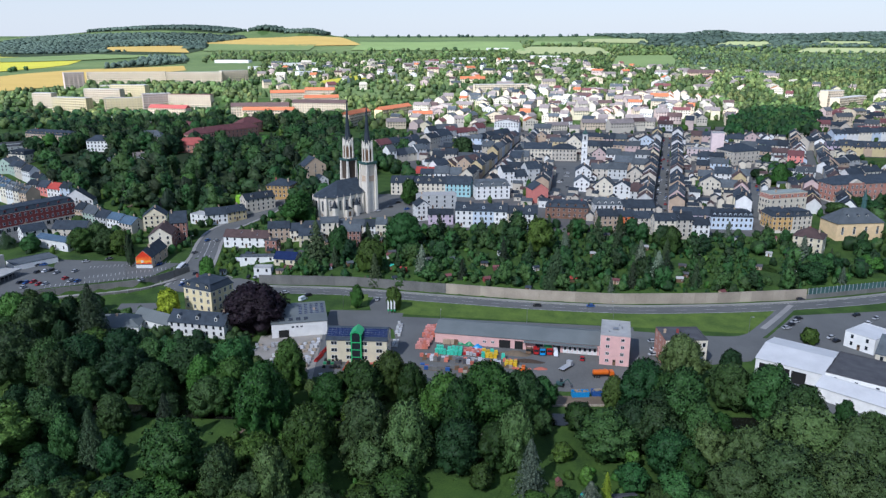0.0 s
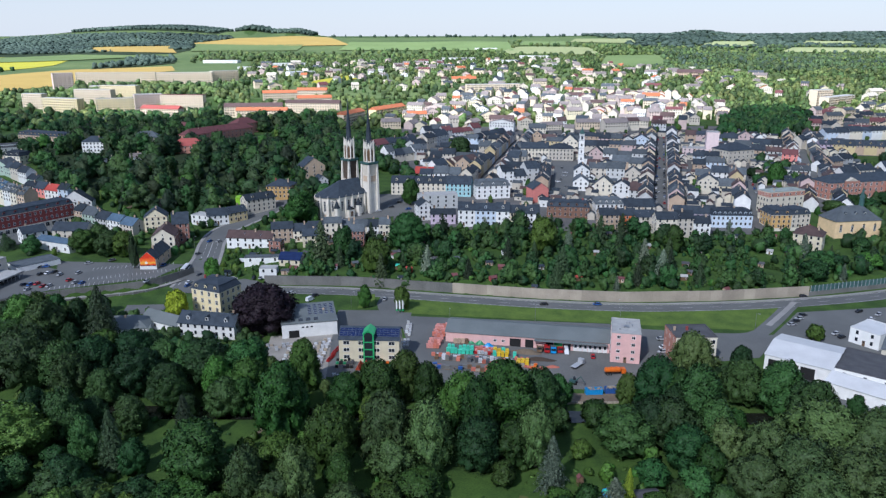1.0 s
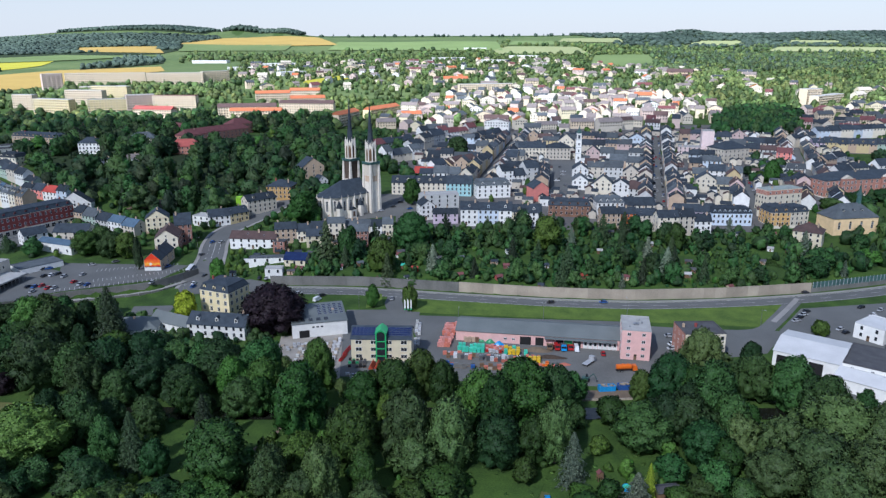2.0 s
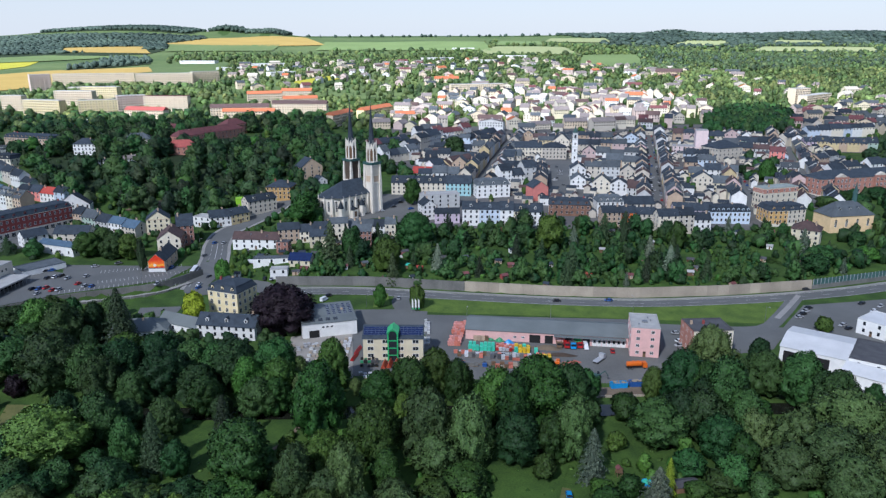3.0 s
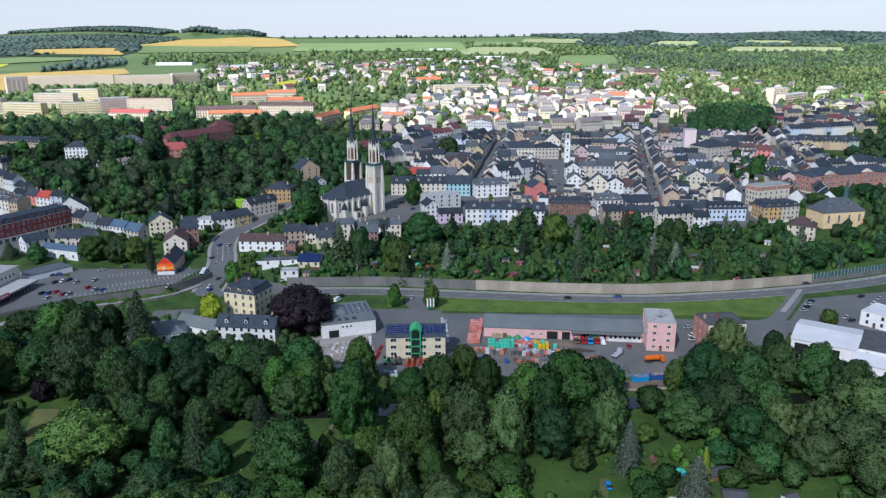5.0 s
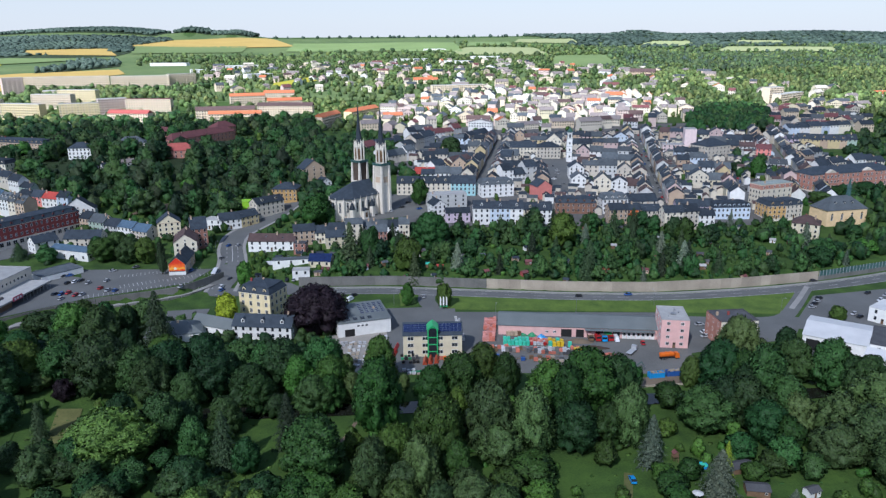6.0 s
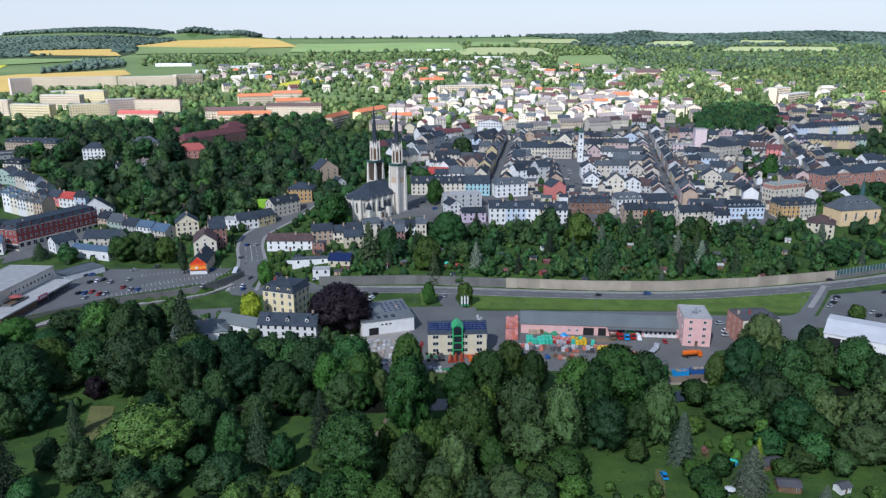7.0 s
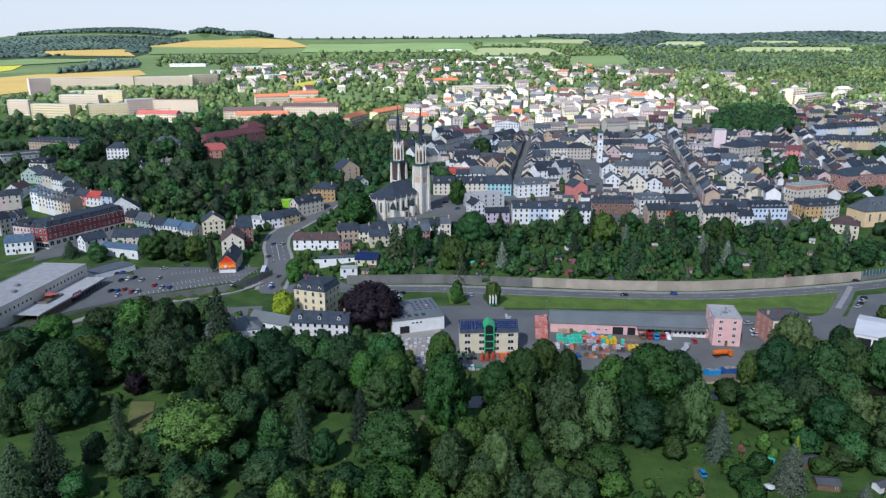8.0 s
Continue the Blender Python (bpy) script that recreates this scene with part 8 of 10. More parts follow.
pallets(((-7.5, 279.4), (17.8, 274.1), (18.3, 277.0), (-7.2, 282.3)), 26, 1, ("concrete", "grey", "p_silver", "wrap_white"), (0.7, 1.1), "pale kerb stones", 1.3, 1.1, 0.05)
pallets(((24.2, 269.7), (34.8, 264.6), (35.8, 268.9), (25.0, 274.2)), 9, 2, ("clay", "timber", "concrete", "p_orange", "earth"), (0.6, 1.2), "mixed bricks and planks", 1.4, 1.1, 0.25)
pallets(((8.6, 283.5), (16.2, 281.8), (17.0, 286.6), (9.3, 288.4)), 7, 2, ("clay", "rose", "p_red", "wrap_white"), (1.2, 1.7), "red clay bricks", 1.2, 1.1, 0.05)


def pipe_stack(x, y, rot, mat, length=6.0, n=5, words="rust-red drain pipes"):
    e = base("pipe_stack", x, y, land(x, y) + 0.1, rot, "stack of %s on timber bearers" % words, "pipe stack", "pipe stacks")
    g = Geo()
    for xx in (-length * 0.35, length * 0.35):
        g.box(xx - 0.1, xx + 0.1, -n * 0.2, n * 0.2, 0, 0.15)
    part("bearer", g.mesh("bearer", M["timber"]), e)
    g = Geo()
    g.tube((-length / 2, 0, 0), (length / 2, 0, 0), 0.19, 0.19, 8)
    me = g.mesh("pipe", M[mat])
    for k in range(n):
        for i in range(n - k):
            part("pipe", me, e, at=pose(random.uniform(-0.15, 0.15), (i - (n - k - 1) / 2) * 0.39, 0.34 + k * 0.34))
    return e


for px, py in ((-39.1, 269.8), (-36.8, 270.2), (-34.2, 270.6)):
    pipe_stack(px, py, 82, "p_rust")
for px, py in ((-51.7, 278.5), (-50.6, 285.3)):
    pipe_stack(px, py, 75, "p_red", 7, 4, "red plastic pipes")
pipe_stack(*(-43.1, 259.7), 5, "p_green", 5, 3, "green plastic pipes")


def mound(x, y, sx, sy, hgt, mat, label, rot=0):
    """A heap of loose material with an uneven slope."""
    n, m = 18, 6
    g = Geo()
    g.v = [(0, 0, hgt)]
    for j in range(1, m + 1):
        for i in range(n):
            a, r = 2 * math.pi * i / n, j / m
            k = 1 + 0.18 * noise.noise((math.cos(a) * 2 + x, math.sin(a) * 2 + y, r))
            g.v.append((sx * r * k * math.cos(a), sy * r * k * math.sin(a), hgt * (0.5 + 0.5 * math.cos(math.pi * r)) * (1 + 0.2 * noise.noise((a * 2, r * 3, x))) - (0.15 if j == m else 0)))
    g.f = [(0, 1 + i, 1 + (i + 1) % n) for i in range(n)] + [(1 + (j - 1) * n + i, 1 + j * n + i, 1 + j * n + (i + 1) % n, 1 + (j - 1) * n + (i + 1) % n) for j in range(1, m) for i in range(n)]
    g.s = [0] * len(g.f)
    ob = new("heap", g.mesh("heap", M[mat]))
    ob.matrix_basis = pose(x, y, land(x, y) + 0.1, 0, 0, rot)
    return tagged(ob, label, "heap", kind="")


mound(*(30.5, 283.2), 7.5, 2.4, 1.6, "earth", "long heap of dark soil in the yard", -14)
mound(*(35.0, 275.8), 8.0, 1.8, 1.2, "bark", "low heap of dark bark mulch in the yard", -10)
mound(*(14.9, 289.2), 3.2, 2.2, 2.0, "p_bright_blue", "goods under a blue tarpaulin")
mound(*(7.7, 294.8), 3.0, 2.4, 1.9, "p_green", "goods under a dark green net")
mound(*(11.5, 293.2), 2.6, 2.2, 1.7, "p_green", "goods under a dark green net")
mound(*(39.4, 268.7), 3.4, 1.4, 0.8, "clay", "low heap of broken red brick")


def wheel_mesh(r):
    if ("wheel", r) not in SHARED:
        g = Geo()
        g.tube((0, -0.12, 0), (0, 0.12, 0), r, r, 12, 0)
        g.tube((0, -0.135, 0), (0, 0.135, 0), r * 0.55, r * 0.55, 8, 1)
        SHARED[("wheel", r)] = g.mesh("wheel", M["rubber"], M["metal"])
    return SHARED[("wheel", r)]


def loft(g, rings, slot=0):
    """Skins a row of cross-sections of the same number of points and closes both ends."""
    n = len(rings[0])
    o = len(g.v)
    for r in rings:
        g.v += r
    for k in range(len(rings) - 1):
        for i in range(n):
            g.f.append((o + k * n + i, o + k * n + (i + 1) % n, o + (k + 1) * n + (i + 1) % n, o + (k + 1) * n + i))
            g.s.append(slot)
    g.f += [tuple(reversed(range(o, o + n))), tuple(range(o + (len(rings) - 1) * n, o + len(rings) * n))]
    g.s += [slot, slot]


def car(x, y, rot, paint, kind="car", lift=0.22, where="on the asphalt", words=None):
    """A car or van > body, cabin glass, four wheels; its nose points along +x."""
    e = base("van" if kind == "van" else "car", x, y, land(x, y) + lift, rot, "%s %s %s" % (paint[2:].replace("_", " "), "delivery van" if kind == "van" else "hatchback car parked" if where != "on the road" else "estate car", where),
             "van" if kind == "van" else "car", "vehicles")
    if ("car", kind, paint) not in SHARED:
        L, W = (5.4, 1.0) if kind == "van" else (4.3, 0.88)
        sec = lambda px, w, z0, z1: [(px, -w, z0), (px, -w * 0.98, (z0 + z1) / 2), (px, -w * 0.9, z1), (px, w * 0.9, z1), (px, w * 0.98, (z0 + z1) / 2), (px, w, z0)]
        g = Geo()
        hi = 1.0 if kind == "van" else 0.82
        loft(g, [sec(-L / 2, W * 0.86, 0.35, hi - 0.1), sec(-L / 2 + 0.25, W, 0.25, hi + 0.05), sec(0, W, 0.22, hi + 0.05), sec(L / 2 - 0.9, W, 0.25, hi), sec(L / 2 - 0.15, W * 0.92, 0.3, hi - 0.16), sec(L / 2, W * 0.8, 0.38, hi - 0.3)])
        top = 2.15 if kind == "van" else 1.42
        x0, x1 = (-L / 2 + 0.05, L / 2 - 1.7) if kind == "van" else (-1.35, 0.55)
        loft(g, [sec(x0 + (0.1 if kind == "van" else 0.25), W * 0.8, top - 0.08, top), sec(x1 - 0.1, W * 0.8, top - 0.08, top)])
        if kind == "street":
            for a in (-1, 1):
                for b in (-1, 1):
                    g.tube((a * L * 0.31, b * W * 0.8, 0.33), (a * L * 0.31, b * W * 1.0, 0.33), 0.33, 0.33, 8, 1)
        body = g.mesh("body", M[paint], M["rubber"])
        g = Geo()
        loft(g, [sec(x0 - (0 if kind == "van" else 0.5), W * 0.93, hi, hi + 0.03), sec(x0 + 0.1, W * 0.84, hi, top - 0.07), sec(x1 - 0.1, W * 0.84, hi, top - 0.07), sec(x1 + 0.75, W * 0.93, hi, hi + 0.03)])
        cab = g.mesh("cabin", M["glass"] if kind != "van" else M[paint])
        SHARED[("car", kind, paint)] = (body, cab, L, W)
    body, cab, L, W = SHARED[("car", kind, paint)]
    part("body", body, e)
    part("cabin", cab, e, "dark cabin windows" if kind != "van" else "")
    for a in (-1, 1) if where != "in the town street" else ():
        for b in (-1, 1):
            part("wheel", wheel_mesh(0.33), e, at=pose(a * L * 0.31, b * W * 0.92, 0.33))
    return e


def lorry(x, y, rot, paint, load, label, length=7.0):
    """A lorry > cab, windscreen, chassis, load, wheels."""
    e = base("lorry", x, y, land(x, y) + 0.15, rot, label, "lorry", "vehicles")
    L = length
    g = Geo()
    g.hexa([(L / 2 - 1.9, -1.15, 0.6), (L / 2, -1.15, 0.5), (L / 2, 1.15, 0.5), (L / 2 - 1.9, 1.15, 0.6)], [(L / 2 - 1.9, -1.1, 2.6), (L / 2 - 0.35, -1.1, 2.55), (L / 2 - 0.35, 1.1, 2.55), (L / 2 - 1.9, 1.1, 2.6)])
    part("cab", g.mesh("cab", M[paint]), e)
    g = Geo()
    g.hexa([(L / 2 - 0.16, -1.0, 1.5), (L / 2 - 0.12, -1.0, 1.5), (L / 2 - 0.12, 1.0, 1.5), (L / 2 - 0.16, 1.0, 1.5)], [(L / 2 - 0.36, -0.95, 2.4), (L / 2 - 0.3, -0.95, 2.4), (L / 2 - 0.3, 0.95, 2.4), (L / 2 - 0.36, 0.95, 2.4)])
    part("windscreen", g.mesh("windscreen", M["glass"]), e)
    g = Geo()
    g.box(-L / 2, L / 2 - 1.9, -0.5, 0.5, 0.6, 0.9)
    part("chassis", g.mesh("chassis", M["p_black"]), e)
    g = Geo()
    if load == "tank":
        rings = []
        for px, r in ((-L / 2, 0.5), (-L / 2 + 0.3, 1.1), (L / 2 - 2.5, 1.1), (L / 2 - 2.1, 0.5)):
            rings.append([(px, r * math.cos(2 * math.pi * i / 12), 2.0 + r * 0.95 * math.sin(2 * math.pi * i / 12)) for i in range(12)])
        loft(g, rings)
        for px in (-1.5, 0.5):
            g.prism(8, px, 0, 0.4, 0.35, 3.0, 3.25)
        part("tank", g.mesh("tank", M["p_orange"]), e, "orange tank")
    elif load == "flat":
        g.box(-L / 2, L / 2 - 2.1, -1.2, 1.2, 0.9, 1.05)
        part("flatbed", g.mesh("flatbed", M["p_silver"]), e, "empty pale flatbed")
    else:
        for a in ((-L / 2, L / 2 - 2.1, -1.2, -1.12, 0.9, 2.0), (-L / 2, L / 2 - 2.1, 1.12, 1.2, 0.9, 2.0), (-L / 2, -L / 2 + 0.08, -1.12, 1.12, 0.9, 2.0), (L / 2 - 2.18, L / 2 - 2.1, -1.12, 1.12, 0.9, 2.2), (-L / 2, L / 2 - 2.1, -1.12, 1.12, 0.85, 1.0)):
            g.box(*a)
        part("tipper_body", g.mesh("tipper_body", M[load]), e)
    for a in (L / 2 - 1.1, -L / 2 + 1.0, -L / 2 + 2.2):
        for b in (-1, 1):
            part("wheel", wheel_mesh(0.5), e, at=pose(a, b * 1.0, 0.5))
    return e


lorry(*(63.1, 261.6), 2, "p_orange", "tank", "orange suction tanker lorry parked in the yard", 8.6)
lorry(*(49.7, 269.1), 48, "p_silver", "flat", "silver flatbed lorry parked in the yard", 7.5)
lorry(*(36.4, 285.2), -98, "timber", "timber", "old brown lorry parked before the hall", 5.5)
lorry(*(39.5, 284.4), -96, "p_red", "p_red", "red tipper lorry parked before the hall", 5.2)
lorry(*(42.1, 283.6), -96, "p_bright_blue", "p_grey", "blue tipper lorry parked before the hall", 5.5)
lorry(*(45.1, 284.0), -96, "p_red", "p_red", "red tipper lorry parked before the hall", 5.2)
car(*(47.5, 282.6), -94, "p_white", "van", 0.15, "before the hall")
car(*(57.8, 277.7), 80, "p_red", "car", 0.15, "in the yard")


def skip(x, y, rot, mat, label):
    """An open steel container filled with rubble."""
    e = base("container", x, y, land(x, y) + 0.15, rot, label, "container", "steel containers")
    g = Geo()
    for a in ((-3.2, 3.2, -1.2, -1.1, 0.1, 2.2), (-3.2, 3.2, 1.1, 1.2, 0.1, 2.2), (-3.2, -3.1, -1.1, 1.1, 0.1, 2.2), (3.1, 3.2, -1.1, 1.1, 0.1, 2.2), (-3.1, 3.1, -1.1, 1.1, 0.1, 0.2)):
        g.box(*a)
    for k in range(9):
        xx = -2.9 + k * 0.72
        g.box(xx, xx + 0.12, -1.28, -1.2, 0.1, 2.2)
    part("steel_box", g.mesh("steel_box", M[mat]), e)
    g = Geo()
    for k in range(26):
        xx, yy, s = random.uniform(-2.7, 2.7), random.uniform(-0.8, 0.8), random.uniform(0.2, 0.55)
        z = random.uniform(1.5, 2.3)
        g.hexa([(xx - s, yy - s, z), (xx + s, yy - s * 0.6, z - 0.1), (xx + s * 0.8, yy + s, z), (xx - s, yy + s, z + 0.1)], [(xx - s * 0.6, yy - s * 0.7, z + s), (xx + s * 0.5, yy - s * 0.6, z + s * 0.8), (xx + s * 0.6, yy + s * 0.5, z + s), (xx - s * 0.7, yy + s * 0.6, z + s * 0.7)])
    ob = part("rubble", g.mesh("rubble", M["concrete"]), e, "mixed rubble")
    ob["kind"] = "stuff"
    return e


skip(*(51.0, 245.2), 3, "p_bright_blue", "light blue open container full of rubble")
skip(*(58.6, 246.1), 3, "p_blue", "dark blue open container full of rubble")


def excavator(x, y, rot):
    e = base("excavator", x, y, land(x, y) + 0.1, rot, "small green excavator standing on its tracks", "excavator")
    for s in (-1, 1):
        g = Geo()
        r = [(-1.4, 0.1), (-1.6, 0.4), (-1.4, 0.75), (1.4, 0.75), (1.6, 0.4), (1.4, 0.1)]
        g.hexa([(a, s * 0.75 - 0.22, b) for a, b in r], [(a, s * 0.75 + 0.22, b) for a, b in r])
        part("track", g.mesh("track", M["rubber"]), e)
    g = Geo()
    g.box(-1.5, 0.9, -0.95, 0.95, 0.8, 1.7)
    part("body", g.mesh("body", M["copper"]), e)
    g = Geo()
    g.hexa([(-0.2, 0.05, 1.7), (0.9, 0.05, 1.7), (0.9, 0.9, 1.7), (-0.2, 0.9, 1.7)], [(-0.1, 0.1, 2.8), (0.6, 0.1, 2.8), (0.6, 0.85, 2.8), (-0.1, 0.85, 2.8)])
    part("cab", g.mesh("cab", M["glass"]), e)
    g = Geo()
    g.tube((0.8, -0.2, 1.5), (2.8, -0.2, 3.6), 0.22, 0.16), g.tube((2.8, -0.2, 3.6), (4.2, -0.2, 1.6), 0.16, 0.12)
    part("boom", g.mesh("boom", M["copper"]), e)
    g = Geo()
    g.hexa([(3.8, -0.55, 0.6), (4.5, -0.55, 0.9), (4.5, 0.15, 0.9), (3.8, 0.15, 0.6)], [(3.9, -0.55, 1.5), (4.4, -0.55, 1.6), (4.4, 0.15, 1.6), (3.9, 0.15, 1.5)])
    part("bucket", g.mesh("bucket", M["p_grey"]), e)


excavator(*(44.9, 253.5), -20)
barrier_stone = base("river_wall", 0, 0, 0, 0, "low rubble stone wall along the river bank", "wall", kind="structure")
ra, rb = Vector((28.4, 237.6)), Vector((62.0, 237.9))
for k in range(45):
    for lv in range(2):
        p = ra + (rb - ra) * ((k + 0.5 * (lv % 2)) / 45)
        s = (rb - ra).length / 45
        g = Geo()
        j = [random.uniform(-0.08, 0.08) for _ in range(8)]
        g.hexa([(-s / 2 + 0.02, -0.3 + j[0], -0.35), (s / 2 - 0.02, -0.3 + j[1], -0.35), (s / 2 - 0.02, 0.3, -0.35), (-s / 2 + 0.02, 0.3, -0.35)],
               [(-s / 2 + 0.06, -0.26 + j[2], 0.33 + j[3] * 0.3), (s / 2 - 0.06, -0.26 + j[4], 0.33 + j[5] * 0.3), (s / 2 - 0.06, 0.26, 0.33), (-s / 2 + 0.06, 0.26, 0.33)])
        part("stone", g.mesh("stone", M["concrete"]), barrier_stone, at=pose(p.x, p.y, land(p.x, p.y) - 0.3 + lv * 0.66))

# ---- parked and passing cars ----
PAINT = ("p_white", "p_silver", "p_black", "p_red", "p_blue", "p_grey", "p_silver", "p_black")
def cars(spots_, rot, where):
    for i, (x, y) in enumerate(spots_):
        car(x, y, rot + random.uniform(-6, 6) + random.choice((0, 180)), random.choice(PAINT), "car", 0.3, where)


cars(((-222.0, 362.2), (-218.8, 361.9), (-216.1, 354.6), (-215.8, 363.4), (-210.8, 359.3), (-207.8, 359.8), (-222.6, 380.1), (-219.2, 381.7), (-216.8, 383.4), (-211.5, 378.9), (-201.9, 369.3), (-196.9, 365.0), (-193.0, 364.6), (-202.7, 381.9), (-161.2, 395.1), (-160.6, 367.5)), 75, "in the car park")
cars(((-238.8, 395.0), (-234.4, 394.5), (-228.9, 392.9), (-226.4, 393.6), (-205.1, 399.8), (-194.3, 405.2)), 40, "in the car park")
cars(((-148.6, 417.6), (-149.0, 444.2), (-140.5, 371.8), (-143.2, 443.6)), 70, "on the street")
cars(((157.8, 311.0), (161.5, 315.1), (165.0, 318.6), (168.9, 322.9)), 20, "in the works car park")
cars(((198.7, 327.3), (198.0, 316.5), (205.7, 322.9), (172.3, 299.8), (172.9, 296.0)), 30, "in the works car park")
cars(((92.0, 295.4), (90.4, 286.3), (88.4, 281.7)), 8, "beside the workshop house")
cars(((-106.8, 379.8), (-103.0, 379.3), (-98.8, 378.8), (-94.7, 378.4), (-87.8, 378.0)), 80, "behind the wall")
cars(((-141.4, 376.5), (-139.1, 388.2)), 70, "on the road")
cars(((73.3, 339.7), (46.8, 340.5), (182.5, 349.5)), 0, "on the road")
cars(((-33.4, 349.5),), 80, "on the road")
cars(((-70.0, 355.5), (-82.6, 359.8)), 30, "beside the workshop")
car(*(-71.5, 349.5), 60, "p_white", "van", 0.2, "beside the workshop")
car(*(-118.4, 406.1), 10, "p_white", "van", 0.2, "on the terrace")
sa, sb = Vector((148, 484)), Vector((248, 808))
for k in range(22):
    p = sa + (sb - sa) * ((k + 0.5) / 22)
    for s in (-1, 1):
        if random.random() < 0.75:
            q = Vector((0.9555, -0.295)) * 2.9 * s
            car(p.x + q.x, p.y + q.y, 72.8 + random.uniform(-3, 3), random.choice(PAINT), "street", 0.5, "in the town street")
sa, sb = Vector((214, 476)), Vector((262, 622))
for k in range(11):
    p = sa + (sb - sa) * ((k + 0.5) / 11)
    car(p.x + 3.5, p.y, 72 + random.uniform(-4, 4), random.choice(PAINT), "street", 0.5, "in the town street")
cars(((-45.2, 488.7), (-37.3, 498.7), (-32.0, 510.6), (-25.1, 493.1)), 20, "beside the church")


def bus(x, y, rot):
    e = base("bus", x, y, land(x, y) + 0.25, rot, "white city bus on the climbing street", "bus", "vehicles")
    g = Geo()
    g.hexa([(-5.5, -1.22, 0.35), (5.5, -1.22, 0.35), (5.5, 1.22, 0.35), (-5.5, 1.22, 0.35)], [(-5.45, -1.15, 3.0), (5.35, -1.15, 3.0), (5.35, 1.15, 3.0), (-5.45, 1.15, 3.0)])
    part("body", g.mesh("body", M["p_white"]), e)
    for s in (-1, 1):
        g = Geo()
        g.box(-5.2, 5.1, s * 1.2 - 0.04, s * 1.2 + 0.04, 1.4, 2.5)
        part("side_window", g.mesh("side_window", M["glass"]), e, "dark window band")
    g = Geo()
    g.box(5.4, 5.5, -1.05, 1.05, 1.2, 2.6)
    part("windscreen", g.mesh("windscreen", M["glass"]), e)
    for a in (-3.2, 3.4):
        for s in (-1, 1):
            part("wheel", wheel_mesh(0.5), e, at=pose(a, s * 1.12, 0.5))


bus(-147.7, 391.4, -88)

# parking bay lines
bay = base("bay_markings", 0, 0, 0, 0, "white painted parking bay lines", "road marking", kind="structure")
for (a, b, n) in (((-192.8, 372.0), (-144.8, 391.2), 24), ((-206.3, 357.1), (-149.4, 377.2), 26), ((-198.3, 390.2), (-157.3, 399.9), 20)):
    a, b = Vector(a), Vector(b)
    u = (b - a).normalized()
    v = Vector((-u.y, u.x)) * 2.4
    for k in range(n + 1):
        p = a + (b - a) * k / n
        g = Geo()
        w = u * 0.09
        r = [p - w - v, p + w - v, p + w + v, p - w + v]
        g.hexa([(*q, land(q.x, q.y) + 0.24) for q in r], [(*q, land(q.x, q.y) + 0.27) for q in r])
        part("bay_line", g.mesh("bay_line", M["line_paint"]), bay)


# ---- gardens ----
def shed(x, y, rot, wall, tiles, w=3.4, d=2.6):
    e = base("garden_shed", x, y, land(x, y), rot, "small %s garden shed with a pitched roof" % wall.replace("p_", "").replace("_", " "), "shed", "garden sheds")
    g = Geo()
    g.box(-w / 2, w / 2, 0, d, -1, 2.2)
    for s in (-1, 1):
        g.face([(s * w / 2, 0, 2.2), (s * w / 2, d, 2.2), (s * w / 2, d / 2, 3.0)][::s])
    part("wall", g.mesh("wall", M[wall]), e)
    g = Geo()
    g.gable(-w / 2, w / 2, 0, d, 2.2, 0.8, 0.3, 0.1)
    part("roof", g.mesh("roof", M[tiles]), e)
    g = Geo()
    g.box(-0.4, 0.4, -0.04, 0, 0, 1.95)
    part("door", g.mesh("door", M["timber"]), e)
    part("window", window_mesh(0.8, 0.8), e, at=pose(w * 0.32, 0, 1.0))


for (x, y), wl, tl in (((-30.8, 403.5), "white", "maroon_roof"), ((-27.9, 384.5), "timber", "p_teal"), ((-22.0, 379.8), "p_red", "red_roof"), ((29.2, 381.1), "maroon_roof", "maroon_roof"), ((-52.1, 390.6), "timber", "grey_roof"),
                       ((129.3, 369.6), "timber", "bitumen"), ((120.7, 373.0), "white", "grey_roof"), ((5.1, 395.7), "timber", "grey_roof"), ((-7.7, 396.0), "grey", "bitumen"), ((-41.0, 373.1), "beige", "brown_roof"),
                       ((85.5, 380.0), "timber", "brown_roof"), ((44.4, 371.9), "white", "grey_roof"), ((107.7, 358.7), "timber", "bitumen"), ((156.3, 355.1), "white", "grey_roof"), ((164.6, 364.9), "timber", "grey_roof"),
                       ((198.4, 399.9), "timber", "slate"), ((103.2, 389.1), "p_green", "bitumen"), ((68.7, 363.1), "timber", "red_roof"), ((-89.7, 307.6), "timber", "bitumen"), ((68.4, 389.4), "beige", "brown_roof")):
    shed(x, y, random.uniform(-25, 25), wl, tl)
